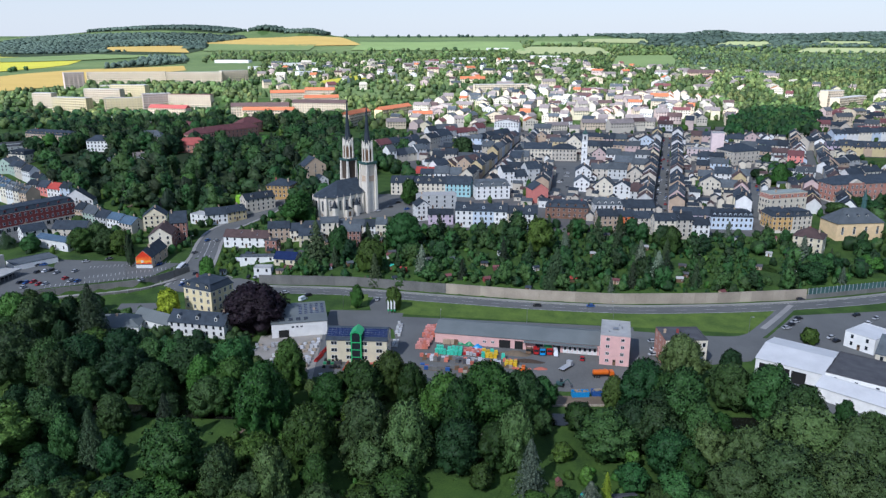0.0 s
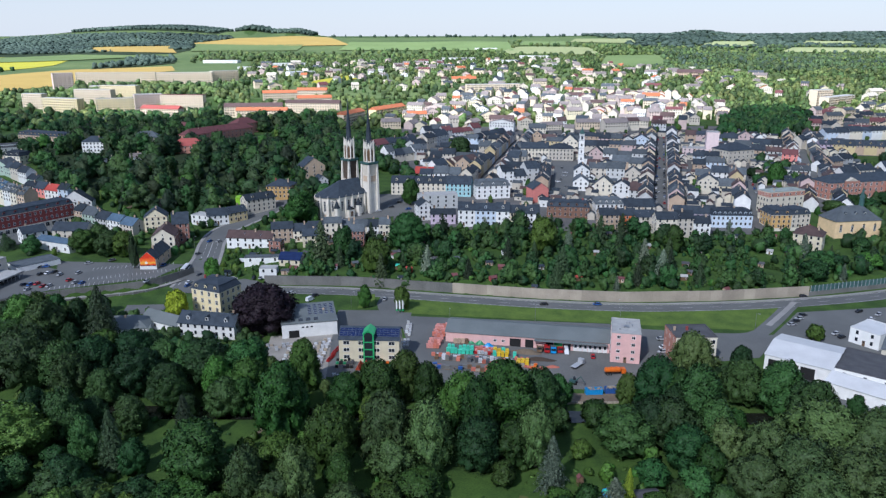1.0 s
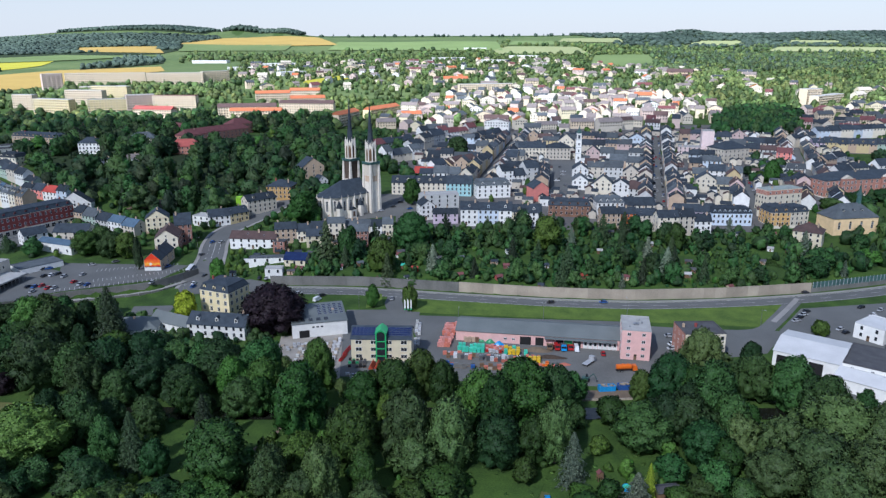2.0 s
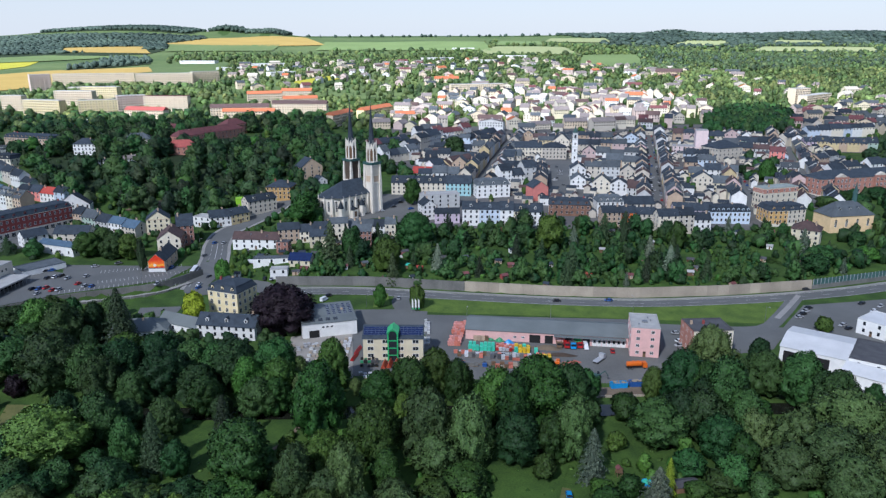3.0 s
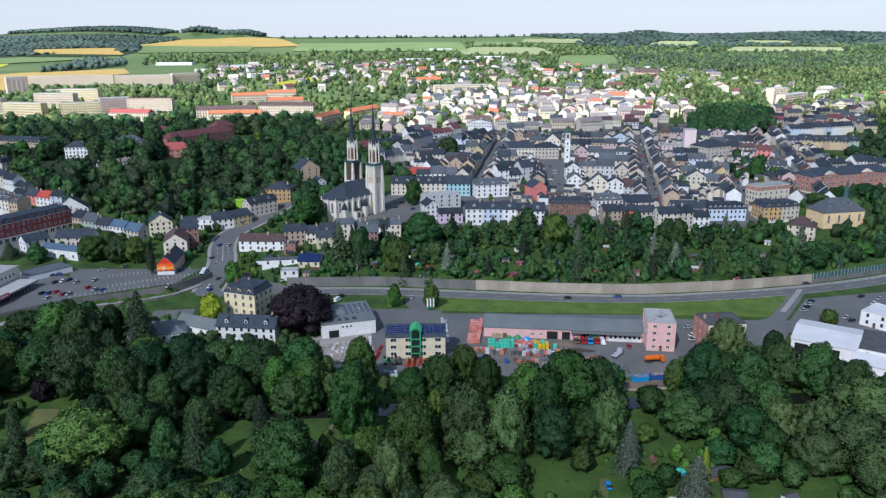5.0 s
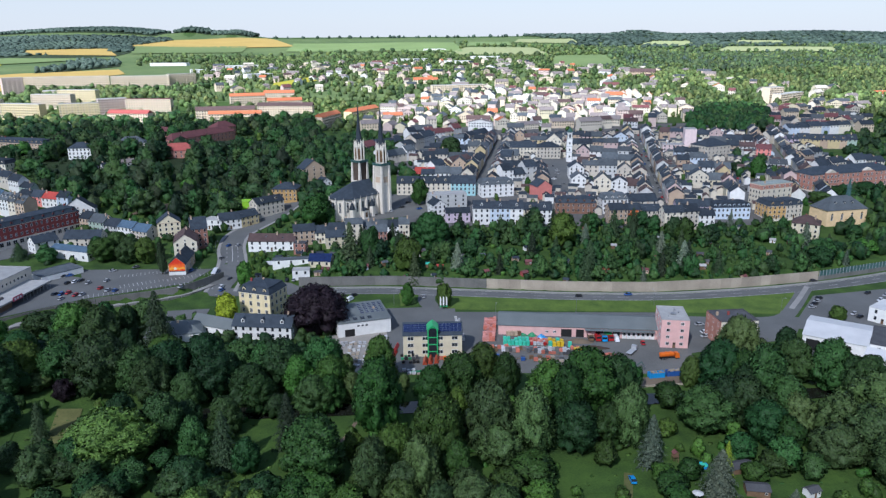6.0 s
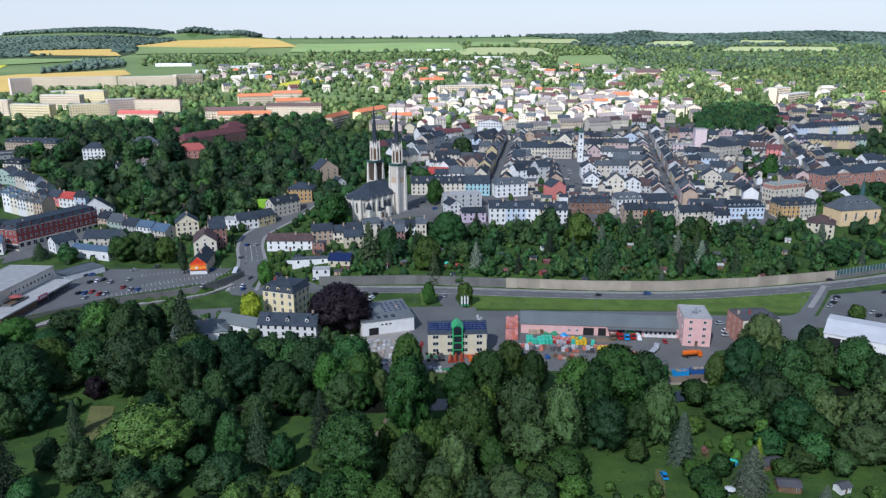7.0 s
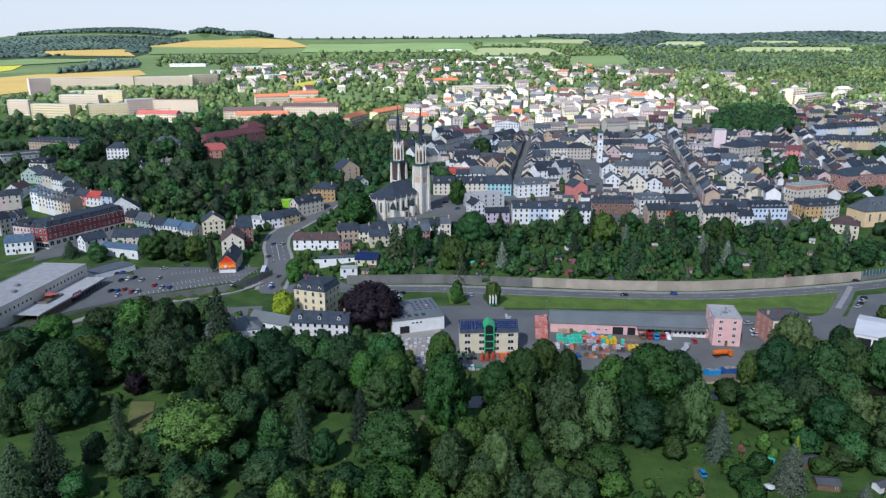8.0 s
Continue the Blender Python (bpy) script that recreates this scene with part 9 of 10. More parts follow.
LAWNS = (((20.1, 372.5), (52.9, 367.5), (54.4, 378.7), (20.6, 383.1)),
         ((124.0, 384.6), (142.0, 381.9), (147.0, 397.0), (128.2, 398.7)),
         ((174.1, 380.6), (187.3, 372.0), (201.2, 409.9), (185.6, 404.5)),
         ((-13.4, 373.4), (1.8, 371.3), (1.9, 380.0), (-13.7, 382.3)),
         ((131.2, 358.8), (151.9, 359.0), (155.1, 367.3), (134.2, 367.9)),
         ((-44.2, 374.9), (-25.5, 371.1), (-25.9, 378.2), (-44.6, 379.5)),
         ((163.7, 362.8), (178.1, 357.8), (196.8, 389.1), (177.1, 392.0)),
         ((88.0, 372.0), (101.0, 371.0), (102.0, 382.0), (89.0, 383.0)),
         ((10.0, 402.0), (30.0, 400.0), (31.0, 412.0), (11.0, 413.0)),
         ((-62.0, 378.5), (-50.0, 376.5), (-50.0, 386.0), (-62.0, 388.0)),
         ((60.0, 395.0), (84.0, 392.0), (86.0, 403.0), (62.0, 405.0)))
for c in LAWNS:
    patch("lawn", c, "meadow", "small sloping garden lawn", "lawn", 0.2)


def lamp_post(x, y):
    e = base("street_lamp", x, y, land(x, y), random.uniform(0, 360), "tall grey steel street lamp beside the road", "street lamp", "street lamps")
    g = Geo()
    g.tube((0, 0, 0), (0, 0, 8), 0.10, 0.06), g.tube((0, 0, 8), (1.4, 0, 8.3), 0.06, 0.05)
    part("pole", g.mesh("pole", M["metal"]), e)
    g = Geo()
    g.hexa([(1.2, -0.18, 8.2), (2.0, -0.14, 8.25), (2.0, 0.14, 8.25), (1.2, 0.18, 8.2)], [(1.2, -0.12, 8.38), (1.95, -0.1, 8.38), (1.95, 0.1, 8.38), (1.2, 0.12, 8.38)])
    part("lamp_head", g.mesh("lamp_head", M["p_silver"]), e)


for x, y in ((39.3, 318.6), (138.5, 306.3), (-1.1, 316.5), (81.0, 323.7), (-49.4, 338.9), (-106.0, 396.2), (-168.8, 369.1), (-153.9, 428.9)):
    lamp_post(x, y)


def flag(x, y):
    e = base("flag", x, y, land(x, y), 10, "white and green banner on a flagpole", "flag", "flags at the gate")
    g = Geo()
    g.tube((0, 0, 0), (0, 0, 7.5), 0.06, 0.04)
    part("pole", g.mesh("pole", M["metal"]), e)
    g = Geo()
    for k in range(4):
        y0, y1 = 0.12 * math.sin(k * 1.6), 0.12 * math.sin((k + 1) * 1.6)
        g.hexa([(0.05 + 0.2 * k, y0 - 0.02, 2.4), (0.25 + 0.2 * k, y1 - 0.02, 2.4), (0.25 + 0.2 * k, y1 + 0.02, 2.4), (0.05 + 0.2 * k, y0 + 0.02, 2.4)],
               [(0.05 + 0.2 * k, y0 - 0.02, 7.3 - 0.3 * k), (0.25 + 0.2 * k, y1 - 0.02, 7.0 - 0.3 * k), (0.25 + 0.2 * k, y1 + 0.02, 7.0 - 0.3 * k), (0.05 + 0.2 * k, y0 + 0.02, 7.3 - 0.3 * k)], 0)
    part("cloth", g.mesh("cloth", M["white"]), e)
    box_part(e, "cloth_foot", "green_paint", 0.05, 0.86, -0.06, 0.06, 1.5, 2.39, "green lower end of the banner")


for x, y in ((-26.9, 330.2), (-25.4, 330.2), (-23.9, 330.2)):
    flag(x, y)

for k in range(13):
    u = (k + random.uniform(-0.15, 0.15)) / 13
    car(151.5 + 62 * u + (2.2 if k % 3 else -2.2), 492 + 200 * u, 73, "p_" + random.choice(("white", "silver", "black", "grey", "blue", "red")), "car", 0.5, "parked along an old town street")
for k in range(6):
    car(92 + 2.4 * k + random.uniform(-3, 6), 560 + 14 * k + random.uniform(-4, 4), random.choice((-15, 75, 80, 160)), "p_" + random.choice(("white", "silver", "black", "grey")), "car", 0.4, "on the market square")

# ---- planting ----
GARDEN = [(-88, 379), (0, 364), (60, 351), (140, 349), (190, 356), (230, 372), (212, 440), (150, 440), (100, 452), (70, 456), (20, 452), (-40, 448), (-80, 424)]
for k, (x, y) in enumerate(scatter(GARDEN, 21, 900)):
    shed(x, y, random.uniform(-30, 30), random.choice(("timber", "white", "tan", "timber", "brick")), random.choice(("bitumen", "slate", "maroon_roof", "gravel_roof")), random.uniform(2.8, 4.4), random.uniform(2.4, 3.4))
ORCHARD = []
for x, y in scatter(GARDEN, 12.5, 1500):
    if any(inside(x, y, q) for q in LAWNS):
        continue
    s = random.uniform(5.5, 13)
    if random.random() < 0.34:
        tree(x, y, s * 1.35, s * 0.72, random.choice(("fir", "spruce", "fir")), "mid_cone", "in the hillside gardens", "garden trees")
    else:
        ORCHARD.append((x, y, s, s * random.uniform(0.75, 1.05)))
woods("garden_trees", "leafy trees of uneven size in the hillside gardens", ORCHARD, "deep", 3, 420, 0.034, 0.0, 50, 0.12)
GLADES = ([(11.0, 160.0), (20.5, 160.0), (21.5, 183.0), (12.5, 184.0)], [(-6.6, 177.2), (14.8, 175.5), (18.6, 193.0), (-1.9, 194.6)], [(34.0, 198.4), (42.2, 197.7), (49.1, 217.3), (40.9, 219.9)], [(-107.5, 207.9), (-96.0, 208.7), (-98.1, 223.2), (-110.7, 220.5)],
          [(-76.7, 207.2), (-68.5, 206.5), (-70.2, 232.9), (-81.1, 231.7)], [(-131.1, 186.5), (-121.4, 185.4), (-124.0, 208.3), (-137.1, 202.2)], [(-174.8, 220.7), (-161.7, 221.3), (-167.9, 247.0), (-180.8, 248.3)],
          [(-180.8, 170.1), (-162.8, 170.1), (-178.6, 235.3), (-199.3, 232.7)], [(-97.9, 186.3), (-88.6, 182.6), (-89.4, 221.9), (-106.4, 221.6)], [(59.1, 162.1), (77.8, 162.0), (86.5, 182.5), (72.3, 184.5)],
          [(31.4, 196.0), (41.0, 196.0), (46.5, 227.1), (34.7, 227.1)], [(44.0, 160.0), (62.0, 160.0), (60.0, 178.0), (46.0, 178.0)])
RIVERSIDE = [(-215, 262), (-130, 240), (-70, 226), (20, 212), (80, 214), (150, 205), (155, 226), (110, 244), (60, 232), (10, 242), (-45, 246), (-75, 258), (-120, 286), (-175, 300), (-220, 290)]
grown = [o.location for o in scene.objects if o.name.startswith("tree")]
for x, y in scatter(RIVERSIDE, 8, 1500):
    if any(inside(x, y, q) for q in GLADES) or any((x - q.x) ** 2 + (y - q.y) ** 2 < 60 for q in grown):
        continue
    s = random.uniform(7, 13)
    tree(x, y, s, s * random.uniform(0.6, 0.8), random.choice(("deep", "deep", "mid", "deep") if x < -90 else ("deep", "mid", "mid", "deep", "light")), "near", group="riverside trees")
HILL = [(-310.6, 550.8), (-275.6, 531.7), (-235.8, 506.9), (-177.5, 489.2), (-147.5, 508.7), (-130.8, 543.3), (-108.1, 615.9), (-104.3, 729.5), (-133.0, 939.5), (-311.3, 889.0), (-432.0, 841.8), (-369.8, 655.9)]
def spots(poly, gap, tries, h0, h1, k=0.85, gaps=None, skip=()):
    """Places, heights and widths of trees inside a region; gaps leaves clearings of about that size, skip leaves out regions."""
    return [(x, y, s, s * k * random.uniform(0.8, 1.2)) for x, y in scatter(poly, gap, tries) if (gaps is None or noise.noise((x / gaps, y / gaps, 1.5)) > -0.12) and not any(inside(x, y, q) for q in skip)
            for s in (random.uniform(h0, h1),)]



VIEWS = ([(-292, 700), (-170, 680), (-165, 800), (-215, 835), (-255, 752), (-300, 800)], [(-428, 676), (-350, 656), (-352, 716), (-428, 742)], [(-320, 604), (-286, 604), (-297, 648), (-320, 650)], [(-245, 612), (-205, 612), (-210, 652), (-240, 652)])
woods("hill_wood", "broad old trees on the hillside", spots(HILL, 24, 2500, 15, 21, 1.0, skip=VIEWS), "deep", 3, 420, 0.032, 0.0, 60, 0.11)
woods("hill_wood", "tall mixed deciduous trees and conifers on the hillside", spots(HILL, 17, 3000, 10, 17, 0.8, skip=VIEWS), "fir", 2, 190, 0.044, 0.35, 44, 0.13)
woods("hill_wood", "light green trees on the hillside", spots(HILL, 34, 1500, 8, 13, 1.05), "mid", 2, 190, 0.044, 0.0, 44, 0.13)
woods("hill_wood", "dark green trees filling the hillside wood", spots(HILL, 11.5, 6000, 5, 12, 1.1, 55.0, VIEWS), "wood", 2, 150, 0.046, 0.08, 40, 0.14)
for poly in VIEWS:
    woods("hill_shrubs", "low garden trees and shrubs before the hillside houses", spots(poly, 6.5, 900, 3, 5.5, 1.0), "wood", 1, 60, 0.065, 0.05, 20, 0.19)
ALLOTMENTS = [(-481.0, 905.0), (-309.0, 884.0), (-340.0, 985.0), (-470.0, 1000.0)]
for x, y in scatter(ALLOTMENTS, 20, 700)[:24]:
    shed(x, y, random.uniform(-30, 30), random.choice(("white", "timber", "white", "tan")), random.choice(("grey_roof", "slate", "gravel_roof")), random.uniform(4, 6.5), random.uniform(3, 4.5))
patch("bare_slope", ((-230.5, 514.0), (-194.8, 519.7), (-196.5, 540.4), (-221.1, 530.2)), "earth", "bare brown slope below the hillside wood", "ground", 0.5, 3)
tree(-170.9, 525.6, 15.0, 11.0, "bright", "mid", "at the foot of the hill")
patch("lawn", ((-92.6, 660.6), (-66.9, 690.1), (-62.2, 774.8), (-90.3, 743.7)), "lawn", "mown slope behind the church", "lawn", 0.6, 5)
PARK = [(316.8, 808.4), (410.8, 808.4), (478.1, 939.9), (469.1, 991.6), (409.3, 975.5), (348.5, 893.1)]
woods("park_trees", "tall dark park trees behind the courthouse", spots(PARK, 8, 2500, 13, 19), "deep", 2, 70, 0.055, 0.05, 26, 0.17)
FAR = [(-526.4, 869.7), (-333.2, 954.4), (-161.9, 939.4), (-57.8, 892.3), (150.9, 906.6), (373.2, 939.9), (644.7, 893.1), (1925.6, 2741.2), (227.1, 2608.5), (-554.1, 2597.1), (-409.7, 1405.5), (-752.2, 1259.9)]
TOWN_A, TOWN_B = spots(FAR, 13.6, 16000, 7, 13, 0.95), spots(FAR, 19, 6000, 6, 11, 0.9, 150.0)
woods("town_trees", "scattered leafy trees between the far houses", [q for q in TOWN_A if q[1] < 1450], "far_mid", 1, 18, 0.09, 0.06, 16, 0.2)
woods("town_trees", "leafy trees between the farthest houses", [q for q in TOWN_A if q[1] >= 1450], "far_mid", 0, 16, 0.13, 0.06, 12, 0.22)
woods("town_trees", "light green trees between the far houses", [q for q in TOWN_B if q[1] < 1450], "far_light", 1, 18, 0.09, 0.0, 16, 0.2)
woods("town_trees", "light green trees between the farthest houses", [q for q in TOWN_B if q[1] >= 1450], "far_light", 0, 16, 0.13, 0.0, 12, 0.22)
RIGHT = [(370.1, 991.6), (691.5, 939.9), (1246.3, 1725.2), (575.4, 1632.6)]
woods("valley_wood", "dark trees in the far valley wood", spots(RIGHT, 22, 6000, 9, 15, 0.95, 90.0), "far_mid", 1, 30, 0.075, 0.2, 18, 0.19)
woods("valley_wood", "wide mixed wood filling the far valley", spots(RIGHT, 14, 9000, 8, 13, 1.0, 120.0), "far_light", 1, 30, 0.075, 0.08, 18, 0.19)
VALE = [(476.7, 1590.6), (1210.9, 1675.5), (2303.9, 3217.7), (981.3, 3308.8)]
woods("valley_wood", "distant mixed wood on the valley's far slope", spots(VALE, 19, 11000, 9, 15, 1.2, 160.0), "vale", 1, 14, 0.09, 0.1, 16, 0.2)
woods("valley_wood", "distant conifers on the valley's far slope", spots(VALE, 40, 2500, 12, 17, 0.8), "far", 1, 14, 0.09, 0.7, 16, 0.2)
woods("garden_trees", "small fruit trees in the hillside gardens", spots(GARDEN, 7.5, 2500, 3.5, 6.5, 0.95, skip=LAWNS), "deep", 2, 70, 0.055, 0.05, 26, 0.17)

woods("garden_bushes", "dense shrubs and hedges in the hillside gardens", spots(GARDEN, 3.8, 3600, 1.6, 3.8, 1.1, skip=LAWNS), "deep", 1, 30, 0.075, 0.0, 18, 0.19)
woods("garden_bushes", "light green shrubs in the hillside gardens", spots(GARDEN, 9, 900, 1.8, 3.8, 1.1, skip=LAWNS), "mid", 1, 30, 0.075, 0.0, 18, 0.19)
BANK = [(-240, 296), (-215, 312), (-185, 325), (-150, 330), (-110, 318), (-60, 300), (-80, 262), (-175, 290)]
woods("bank_bushes", "shrubs and young trees between the houses and the river", spots(BANK, 4.5, 2500, 3, 6.5, 1.0), "deep", 1, 60, 0.065, 0.05, 20, 0.19)
MEADOW = [(-190, 255), (-60, 215), (40, 205), (160, 200), (170, 120), (20, 120), (-190, 150)]
woods("meadow_bushes", "low shrubs and tall weeds on the river meadow", spots(MEADOW, 7.5, 2500, 1.5, 4.5, 1.2, skip=GLADES), "mid", 1, 60, 0.065, 0.0, 20, 0.19)
woods("tall_grass", "tufts of tall grass on the river meadow", spots(MEADOW, 4.0, 4000, 0.3, 0.9, 2.6), "bright", 0, 16, 0.16, 0.0, 8, 0.2)
SMALL = []
grown = [o.location for o in scene.objects if o.name.startswith("tree")]
for x, y in scatter(MEADOW, 8.5, 1500):
    if any(inside(x, y, q) for q in GLADES) or any((x - q.x) ** 2 + (y - q.y) ** 2 < 75 for q in grown):
        continue
    s = random.uniform(4, 10)
    if s > 8.5:
        tree(x, y, s, s * random.uniform(0.6, 0.85), random.choice(("deep", "mid", "deep", "deep") if x < -40 else ("deep", "mid", "mid", "light", "deep")), "near", group="riverside trees")
    else:
        SMALL.append((x, y, s, s * random.uniform(0.65, 0.9)))
woods("meadow_trees", "young trees and tall shrubs on the river meadow", SMALL, "mid", 2, 420, 0.036, 0.05, 50, 0.12)
WESTGREEN = [(-251.3, 416.9), (-163.5, 417.1), (-126.2, 429.0), (-71.6, 392.7), (-83.0, 463.1), (-81.3, 560.3), (-152.7, 562.7), (-279.3, 539.5), (-285.4, 452.4)]
woods("town_bushes", "shrubs and small trees between the western houses", spots(WESTGREEN, 7.5, 1500, 3, 8, 0.9), "deep", 1, 60, 0.065, 0.05, 20, 0.19)
woods("town_bushes", "light green garden trees between the western houses", spots(WESTGREEN, 15, 600, 4, 8, 0.9), "mid", 1, 60, 0.065, 0.0, 20, 0.19)
NOOK = [(-128.7, 384.7), (-76.7, 377.5), (-75.0, 408.1), (-132.2, 422.8)]
for x, y in scatter(NOOK, 12, 300)[:7]:
    shed(x, y, random.uniform(-20, 20), random.choice(("timber", "white", "tan")), random.choice(("bitumen", "slate", "gravel_roof")), random.uniform(3, 5), random.uniform(2.6, 3.6))
woods("garden_bushes", "hedges and small trees round the garages", spots(NOOK, 4.2, 1500, 1.8, 4.8, 0.9), "mid", 1, 60, 0.065, 0.1, 20, 0.19)
CHURCHGREEN = [(-97.0, 458.7), (-83.6, 466.6), (-87.9, 559.9), (-41.2, 625.5), (-6.2, 563.9), (-20.8, 535.6), (-46.0, 624.9), (-13.6, 728.4), (-60.0, 825.0), (-120.1, 688.4), (-117.0, 550.3)]
woods("churchyard_trees", "tall dark trees round the church", spots(CHURCHGREEN, 7, 1500, 8, 14, 0.85), "deep", 1, 60, 0.065, 0.05, 20, 0.19)
YARDS = [(-20.2, 583.4), (99.3, 467.0), (235.9, 463.5), (375.5, 633.7), (424.9, 837.5), (-14.8, 793.0)]
def outbuildings():
    """Low sheds and workshops that fill the courtyards, joined into one mesh."""
    out, tops = Geo(), ("grey_roof", "slate", "brown_roof", "slate")
    for x, y in scatter(YARDS, 8, 6000):
        w, d, hgt = random.uniform(4.5, 8.5), random.uniform(4, 6), random.uniform(2.8, 6.0)
        m, g = pose(x, y, land(x, y), 0, 0, random.choice((-17, 73)) + random.uniform(-5, 5)), Geo()
        g.box(-w / 2, w / 2, -d / 2, d / 2, -3, hgt, 0)
        for s in (-1, 1):
            g.face([(s * w / 2, -d / 2, hgt), (s * w / 2, d / 2, hgt), (s * w / 2, 0, hgt + 1.6)][::s])
        g.gable(-w / 2, w / 2, -d / 2, d / 2, hgt, 1.6, 0.25, 0.2, 1)
        g.box(-0.5, 0.5, -d / 2 - 0.05, -d / 2, 0.9, 2.1, 2)
        o = len(out.v)
        out.v += [tuple(m @ Vector(p)) for p in g.v]
        out.f += [tuple(o + i for i in f) for f in g.f]
        wi, ti = QUARTER.index(random.choice(("white", "cream", "beige", "beige"))), QUARTER.index(random.choice(tops))
        out.s += [(wi, ti, 0)[c] for c in g.s]
        take(x, y, 0, -4, 4, -4, 4)
    tagged(new("outbuildings", out.mesh("outbuildings", *[M[k] for k in QUARTER])), "low courtyard sheds and workshops with dark roofs", "outbuildings", kind="stuff")


outbuildings()
GREEN = [(246, 558), (288, 562), (314, 606), (326, 684), (288, 654), (266, 604)]
patch("lawn", ((250, 562), (286, 565), (314, 610), (280, 625)), "lawn", "mown town green below the courthouse", "lawn", 0.5, 6)
woods("town_trees", "leafy trees on the town green", spots(GREEN, 9, 900, 5, 10, 0.95), "deep", 2, 150, 0.046, 0.05, 40, 0.14)
COURTS = [(-37.3, 562.7), (98.6, 463.4), (243.3, 463.5), (455.0, 633.7), (630.9, 893.1), (-55.1, 848.2)]
woods("courtyard_trees", "small trees in the courtyards of the old town", spots(COURTS, 17, 1500, 4, 8, 0.9), "mid", 1, 60, 0.065, 0.0, 20, 0.19)
EASTGREEN = [(181.0, 409.3), (183.4, 363.5), (286.4, 382.6), (426.9, 566.0), (405.3, 633.7), (227.1, 429.3)]
woods("town_bushes", "trees and shrubs round the chapel and the eastern houses", spots(EASTGREEN, 8, 1500, 4, 10, 0.9), "deep", 1, 60, 0.065, 0.1, 20, 0.19)

woods("town_trees", "leafy trees between the eastern houses", spots([(374.2, 611.1), (432.8, 583.2), (701.1, 922.4), (574.4, 898.9)], 8, 900, 5, 10, 0.95), "wood", 2, 70, 0.055, 0.1, 26, 0.17)
woods("town_trees", "leafy trees on the western slope", spots([(-364.6, 501.5), (-348.7, 552.4), (-426.0, 768.1), (-493.7, 759.7)], 8, 900, 5, 10, 0.95), "wood", 2, 70, 0.055, 0.1, 26, 0.17)


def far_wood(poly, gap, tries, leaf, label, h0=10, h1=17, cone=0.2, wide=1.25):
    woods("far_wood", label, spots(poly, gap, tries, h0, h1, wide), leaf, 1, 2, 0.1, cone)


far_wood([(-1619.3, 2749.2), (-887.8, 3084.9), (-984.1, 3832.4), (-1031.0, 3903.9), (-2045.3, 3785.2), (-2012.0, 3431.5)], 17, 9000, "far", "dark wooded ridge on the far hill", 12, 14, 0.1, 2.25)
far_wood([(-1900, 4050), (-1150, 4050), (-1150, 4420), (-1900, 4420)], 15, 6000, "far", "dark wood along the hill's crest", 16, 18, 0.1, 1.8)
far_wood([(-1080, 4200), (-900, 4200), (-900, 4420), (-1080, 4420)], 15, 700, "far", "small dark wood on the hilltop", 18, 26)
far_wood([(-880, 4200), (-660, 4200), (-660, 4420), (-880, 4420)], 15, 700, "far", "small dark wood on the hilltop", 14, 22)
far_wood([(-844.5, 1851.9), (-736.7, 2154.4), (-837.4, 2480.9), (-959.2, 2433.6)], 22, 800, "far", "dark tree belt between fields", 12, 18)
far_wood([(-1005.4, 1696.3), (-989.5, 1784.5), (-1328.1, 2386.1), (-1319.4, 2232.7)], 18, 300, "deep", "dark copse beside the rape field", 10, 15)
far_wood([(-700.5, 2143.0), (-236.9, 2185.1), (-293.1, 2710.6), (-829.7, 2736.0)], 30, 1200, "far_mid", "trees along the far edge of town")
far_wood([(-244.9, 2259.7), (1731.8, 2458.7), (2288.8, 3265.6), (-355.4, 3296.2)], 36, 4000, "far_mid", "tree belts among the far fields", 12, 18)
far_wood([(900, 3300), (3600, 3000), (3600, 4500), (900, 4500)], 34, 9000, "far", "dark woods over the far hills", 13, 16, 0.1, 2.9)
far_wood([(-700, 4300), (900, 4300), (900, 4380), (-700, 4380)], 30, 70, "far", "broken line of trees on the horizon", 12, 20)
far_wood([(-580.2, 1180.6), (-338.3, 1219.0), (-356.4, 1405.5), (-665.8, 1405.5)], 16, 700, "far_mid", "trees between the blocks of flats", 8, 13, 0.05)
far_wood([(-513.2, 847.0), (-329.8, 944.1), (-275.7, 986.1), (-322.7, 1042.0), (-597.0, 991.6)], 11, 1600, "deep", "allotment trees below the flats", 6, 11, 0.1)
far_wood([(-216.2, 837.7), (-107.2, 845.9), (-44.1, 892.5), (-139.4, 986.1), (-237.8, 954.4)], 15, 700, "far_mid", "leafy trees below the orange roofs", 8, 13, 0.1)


# undergrowth sheets, coloured dark to paint shade into the gaps between crowns
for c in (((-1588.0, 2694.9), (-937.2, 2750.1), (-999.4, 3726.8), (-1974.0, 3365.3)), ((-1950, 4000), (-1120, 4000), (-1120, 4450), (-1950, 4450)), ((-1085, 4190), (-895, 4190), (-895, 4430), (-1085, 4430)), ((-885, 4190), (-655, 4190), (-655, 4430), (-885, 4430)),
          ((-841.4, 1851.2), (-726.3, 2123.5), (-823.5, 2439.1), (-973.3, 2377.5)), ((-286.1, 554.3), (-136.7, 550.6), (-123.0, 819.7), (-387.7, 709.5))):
    patch("undergrowth", c, "undergrowth", "undergrowth sheet with painted tree shade on the wood floor", "undergrowth", 2.0 if c[0][1] > 1500 else 0.6, 30 if c[0][1] > 900 else 8)

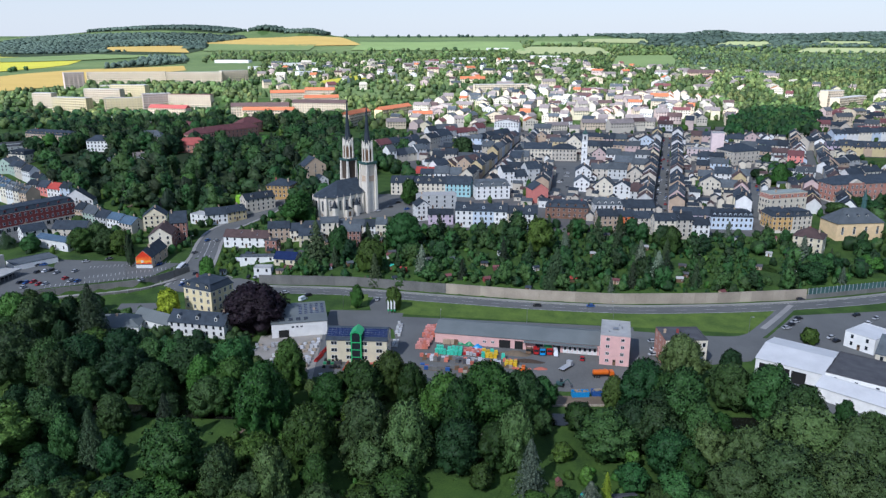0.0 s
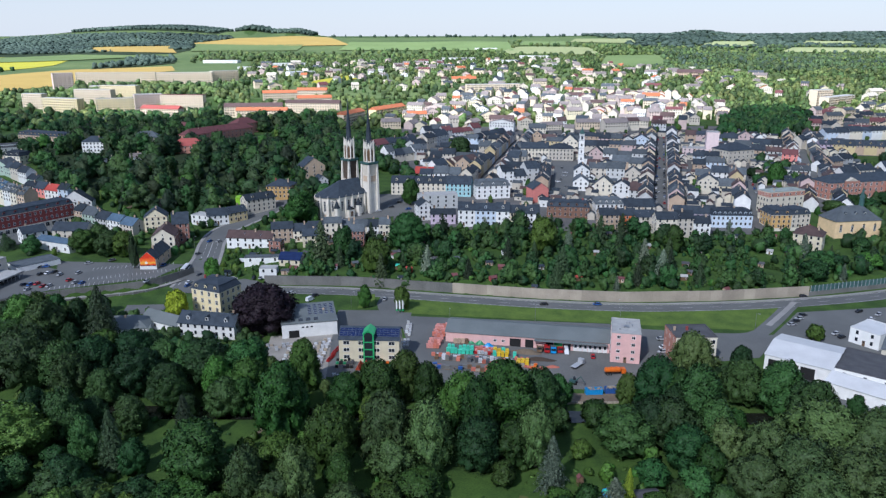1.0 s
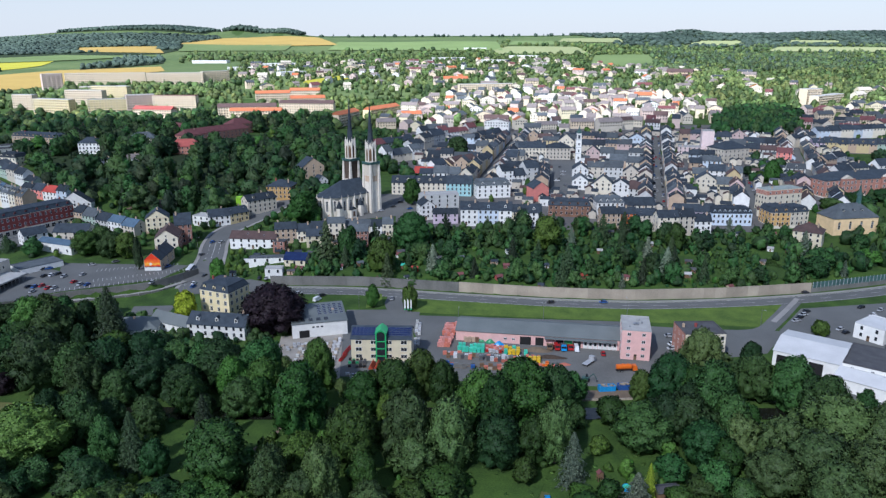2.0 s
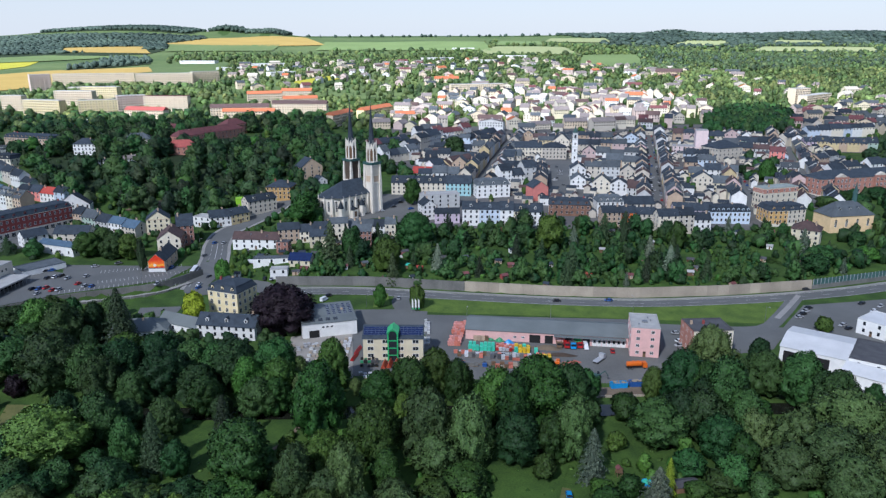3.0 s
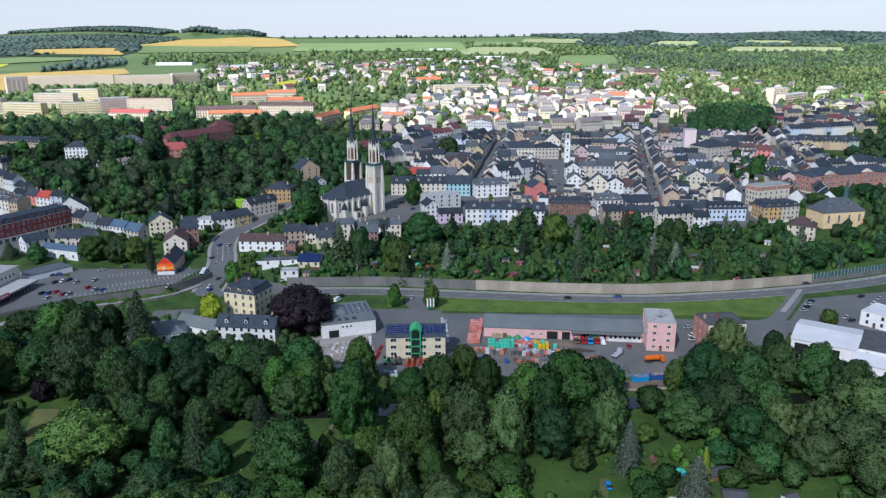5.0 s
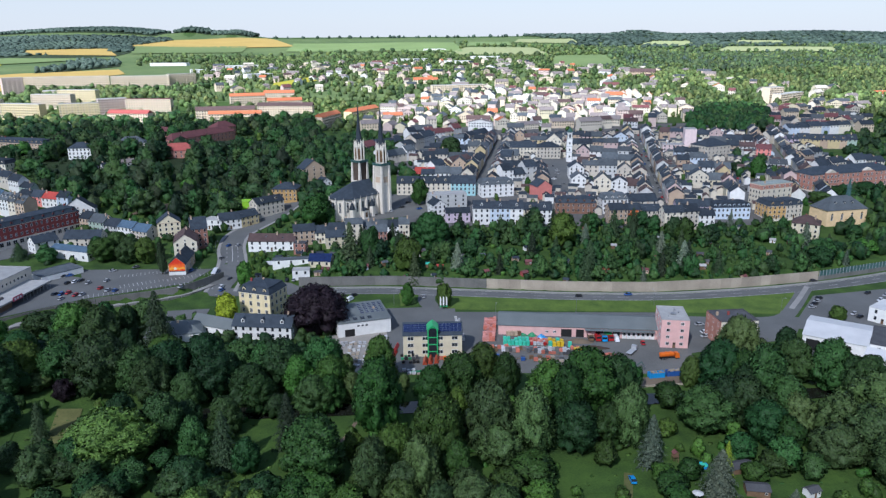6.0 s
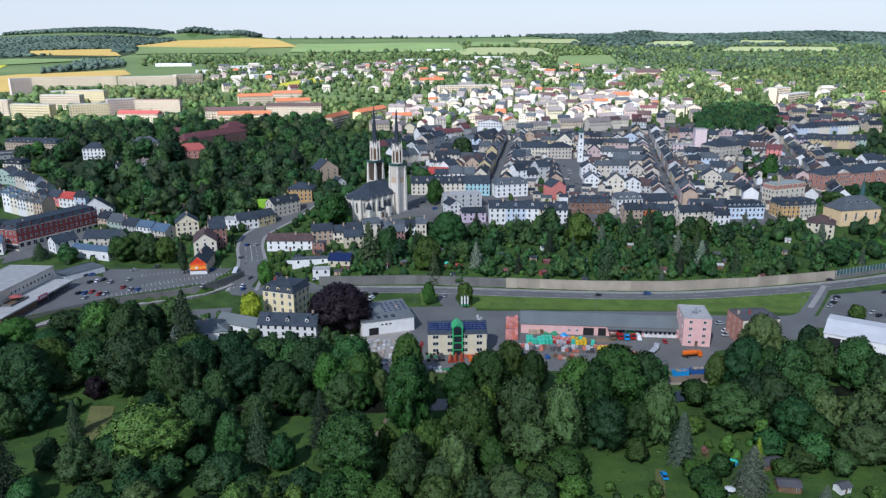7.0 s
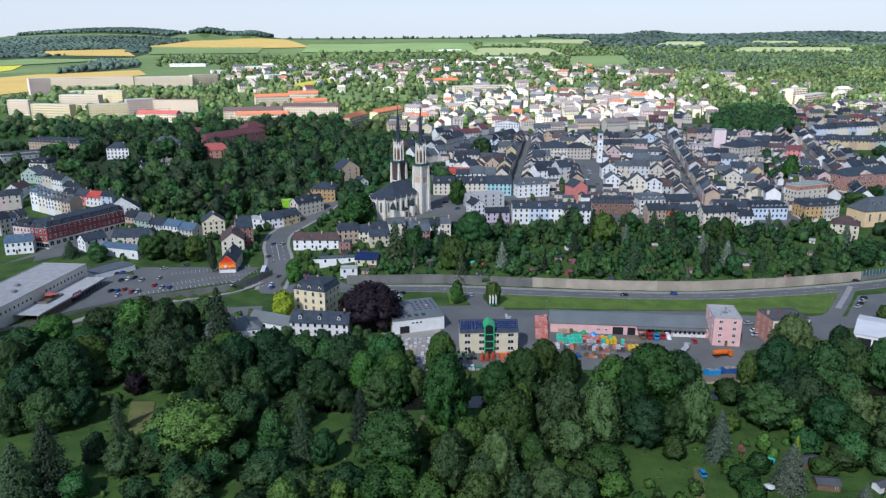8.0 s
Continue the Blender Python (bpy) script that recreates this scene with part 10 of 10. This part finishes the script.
patch("lawn", ((-49.9, 175.0), (11.1, 172.4), (20.5, 194.0), (-40.6, 198.4)), "meadow", "lush tall grass on the river meadow", "meadow", 0.2, 4)
patch("lawn", ((27.6, 167.9), (67.4, 163.9), (82.0, 184.4), (51.2, 187.5)), "meadow", "mown grass of a small riverside garden", "lawn", 0.2, 4)
patch("lawn", ((-196.8, 199.1), (-176.6, 191.0), (-187.1, 242.4), (-200.8, 243.8)), "meadow", "grassy glade between riverside trees", "meadow", 0.2, 4)
patch("bare_patch", ((-170.3, 218.6), (-162.7, 221.6), (-167.1, 244.0), (-176.2, 244.9)), "dry_grass", "dry tan grass in the glade", "ground", 0.25, 3)
car(*(16.7, 177.6), 85, "p_bright_blue", "car", 0.2, "on the river meadow")
patch("bare_patch", ((38.0, 238.8), (60.0, 238.6), (63.0, 244.6), (40.5, 245.4)), "earth", "stony earth bank below the containers", "ground", 0.3, 2)
ribbon("track", [(10.2, 164.0), (13.8, 173.0), (16.9, 182.0)], 2.6, "dry_grass", "worn grass track to the parked car", "track", 0.12)
ribbon("track", [(-95.9, 170.8), (-88.0, 186.6), (-78.0, 203.0), (-70.8, 213.2), (-67.2, 223.8)], 1.4, "earth", "narrow trodden earth path across the river meadow", "path", 0.12)
shed(52.0, 177.4, 6, "timber", "bitumen", 7.0, 4.2)
shed(50.4, 165.6, -14, "timber", "bitumen", 6.5, 4.5)
shed(66.7, 163.4, 15, "white", "bitumen", 4.0, 3.0)
mound(50.8, 171.6, 1.9, 1.3, 1.1, "p_blue", "goods under a dark blue tarpaulin")
tree(58.5, 160.5, 6.0, 4.5, "spruce", "near_cone")


def playhouse(x, y, rot):
    """A small playhouse on four timber legs with a ladder."""
    e = base("playhouse", x, y, land(x, y), rot, "small brown wooden playhouse with a red roof", "playhouse")
    for a in (-0.8, 0.8):
        for b in (-0.7, 0.7):
            box_part(e, "leg", "timber", a - 0.07, a + 0.07, b - 0.07, b + 0.07, -0.2, 1.5)
    box_part(e, "platform", "timber", -1.0, 1.0, -0.9, 0.9, 1.5, 1.6)
    g = Geo()
    g.box(-0.8, 0.8, -0.7, 0.7, 1.6, 2.8)
    for b in (-0.7, 0.7):
        g.face([(-0.8, b, 2.8), (0.8, b, 2.8), (0, b, 3.5)][::1 if b < 0 else -1])
    part("cabin", g.mesh("cabin", M["timber"]), e)
    g = Geo()
    g.gable(-0.8, 0.8, -0.7, 0.7, 2.8, 0.7, 0.2, 0.08, 0, "y")
    part("roof", g.mesh("roof", M["maroon_roof"]), e)
    g = Geo()
    for a in (-0.3, 0.3):
        g.tube((a, -1.7, 0), (a, -0.9, 1.7), 0.04, 0.04)
    for k in range(5):
        g.tube((-0.3, -1.6 + 0.16 * k, 0.25 + 0.33 * k), (0.3, -1.6 + 0.16 * k, 0.25 + 0.33 * k), 0.03, 0.03)
    part("ladder", g.mesh("ladder", M["timber"]), e)


playhouse(34.2, 187.4, 10)


def pool(x, y, r):
    """A round garden pool: a raised ring and its water."""
    e = base("garden_pool", x, y, land(x, y), 0, "round turquoise garden pool on grass", "pool")
    g = Geo()
    n = 20
    ring = [(math.cos(2 * math.pi * k / n), math.sin(2 * math.pi * k / n)) for k in range(n)]
    for (a, b), (c, d) in zip(ring, ring[1:] + ring[:1]):
        q = [(a * r, b * r), (c * r, d * r), (c * r * 0.93, d * r * 0.93), (a * r * 0.93, b * r * 0.93)]
        g.hexa([(*p, -0.1) for p in q[::-1]], [(*p, 0.9) for p in q[::-1]])
    part("rim", g.mesh("rim", M["p_bright_blue"]), e)
    g = Geo()
    g.prism(n, 0, 0, r * 0.93, r * 0.93, 0.0, 0.72)
    part("pool_water", g.mesh("pool_water", M["p_teal"]), e, "turquoise water")


pool(41.3, 182.7, 1.6)


def parasol(x, y):
    e = base("parasol", x, y, land(x, y), 0, "open pale grey garden parasol", "parasol")
    g = Geo()
    g.prism(10, 0, 0, 0.35, 0.35, 0, 0.12), g.tube((0, 0, 0.1), (0, 0, 2.6), 0.03, 0.03)
    part("pole", g.mesh("pole", M["metal"]), e)
    g = Geo()
    g.prism(8, 0, 0, 1.7, 0.1, 2.1, 2.65)
    part("canopy", g.mesh("canopy", M["grey"]), e)


parasol(32.3, 166.8)
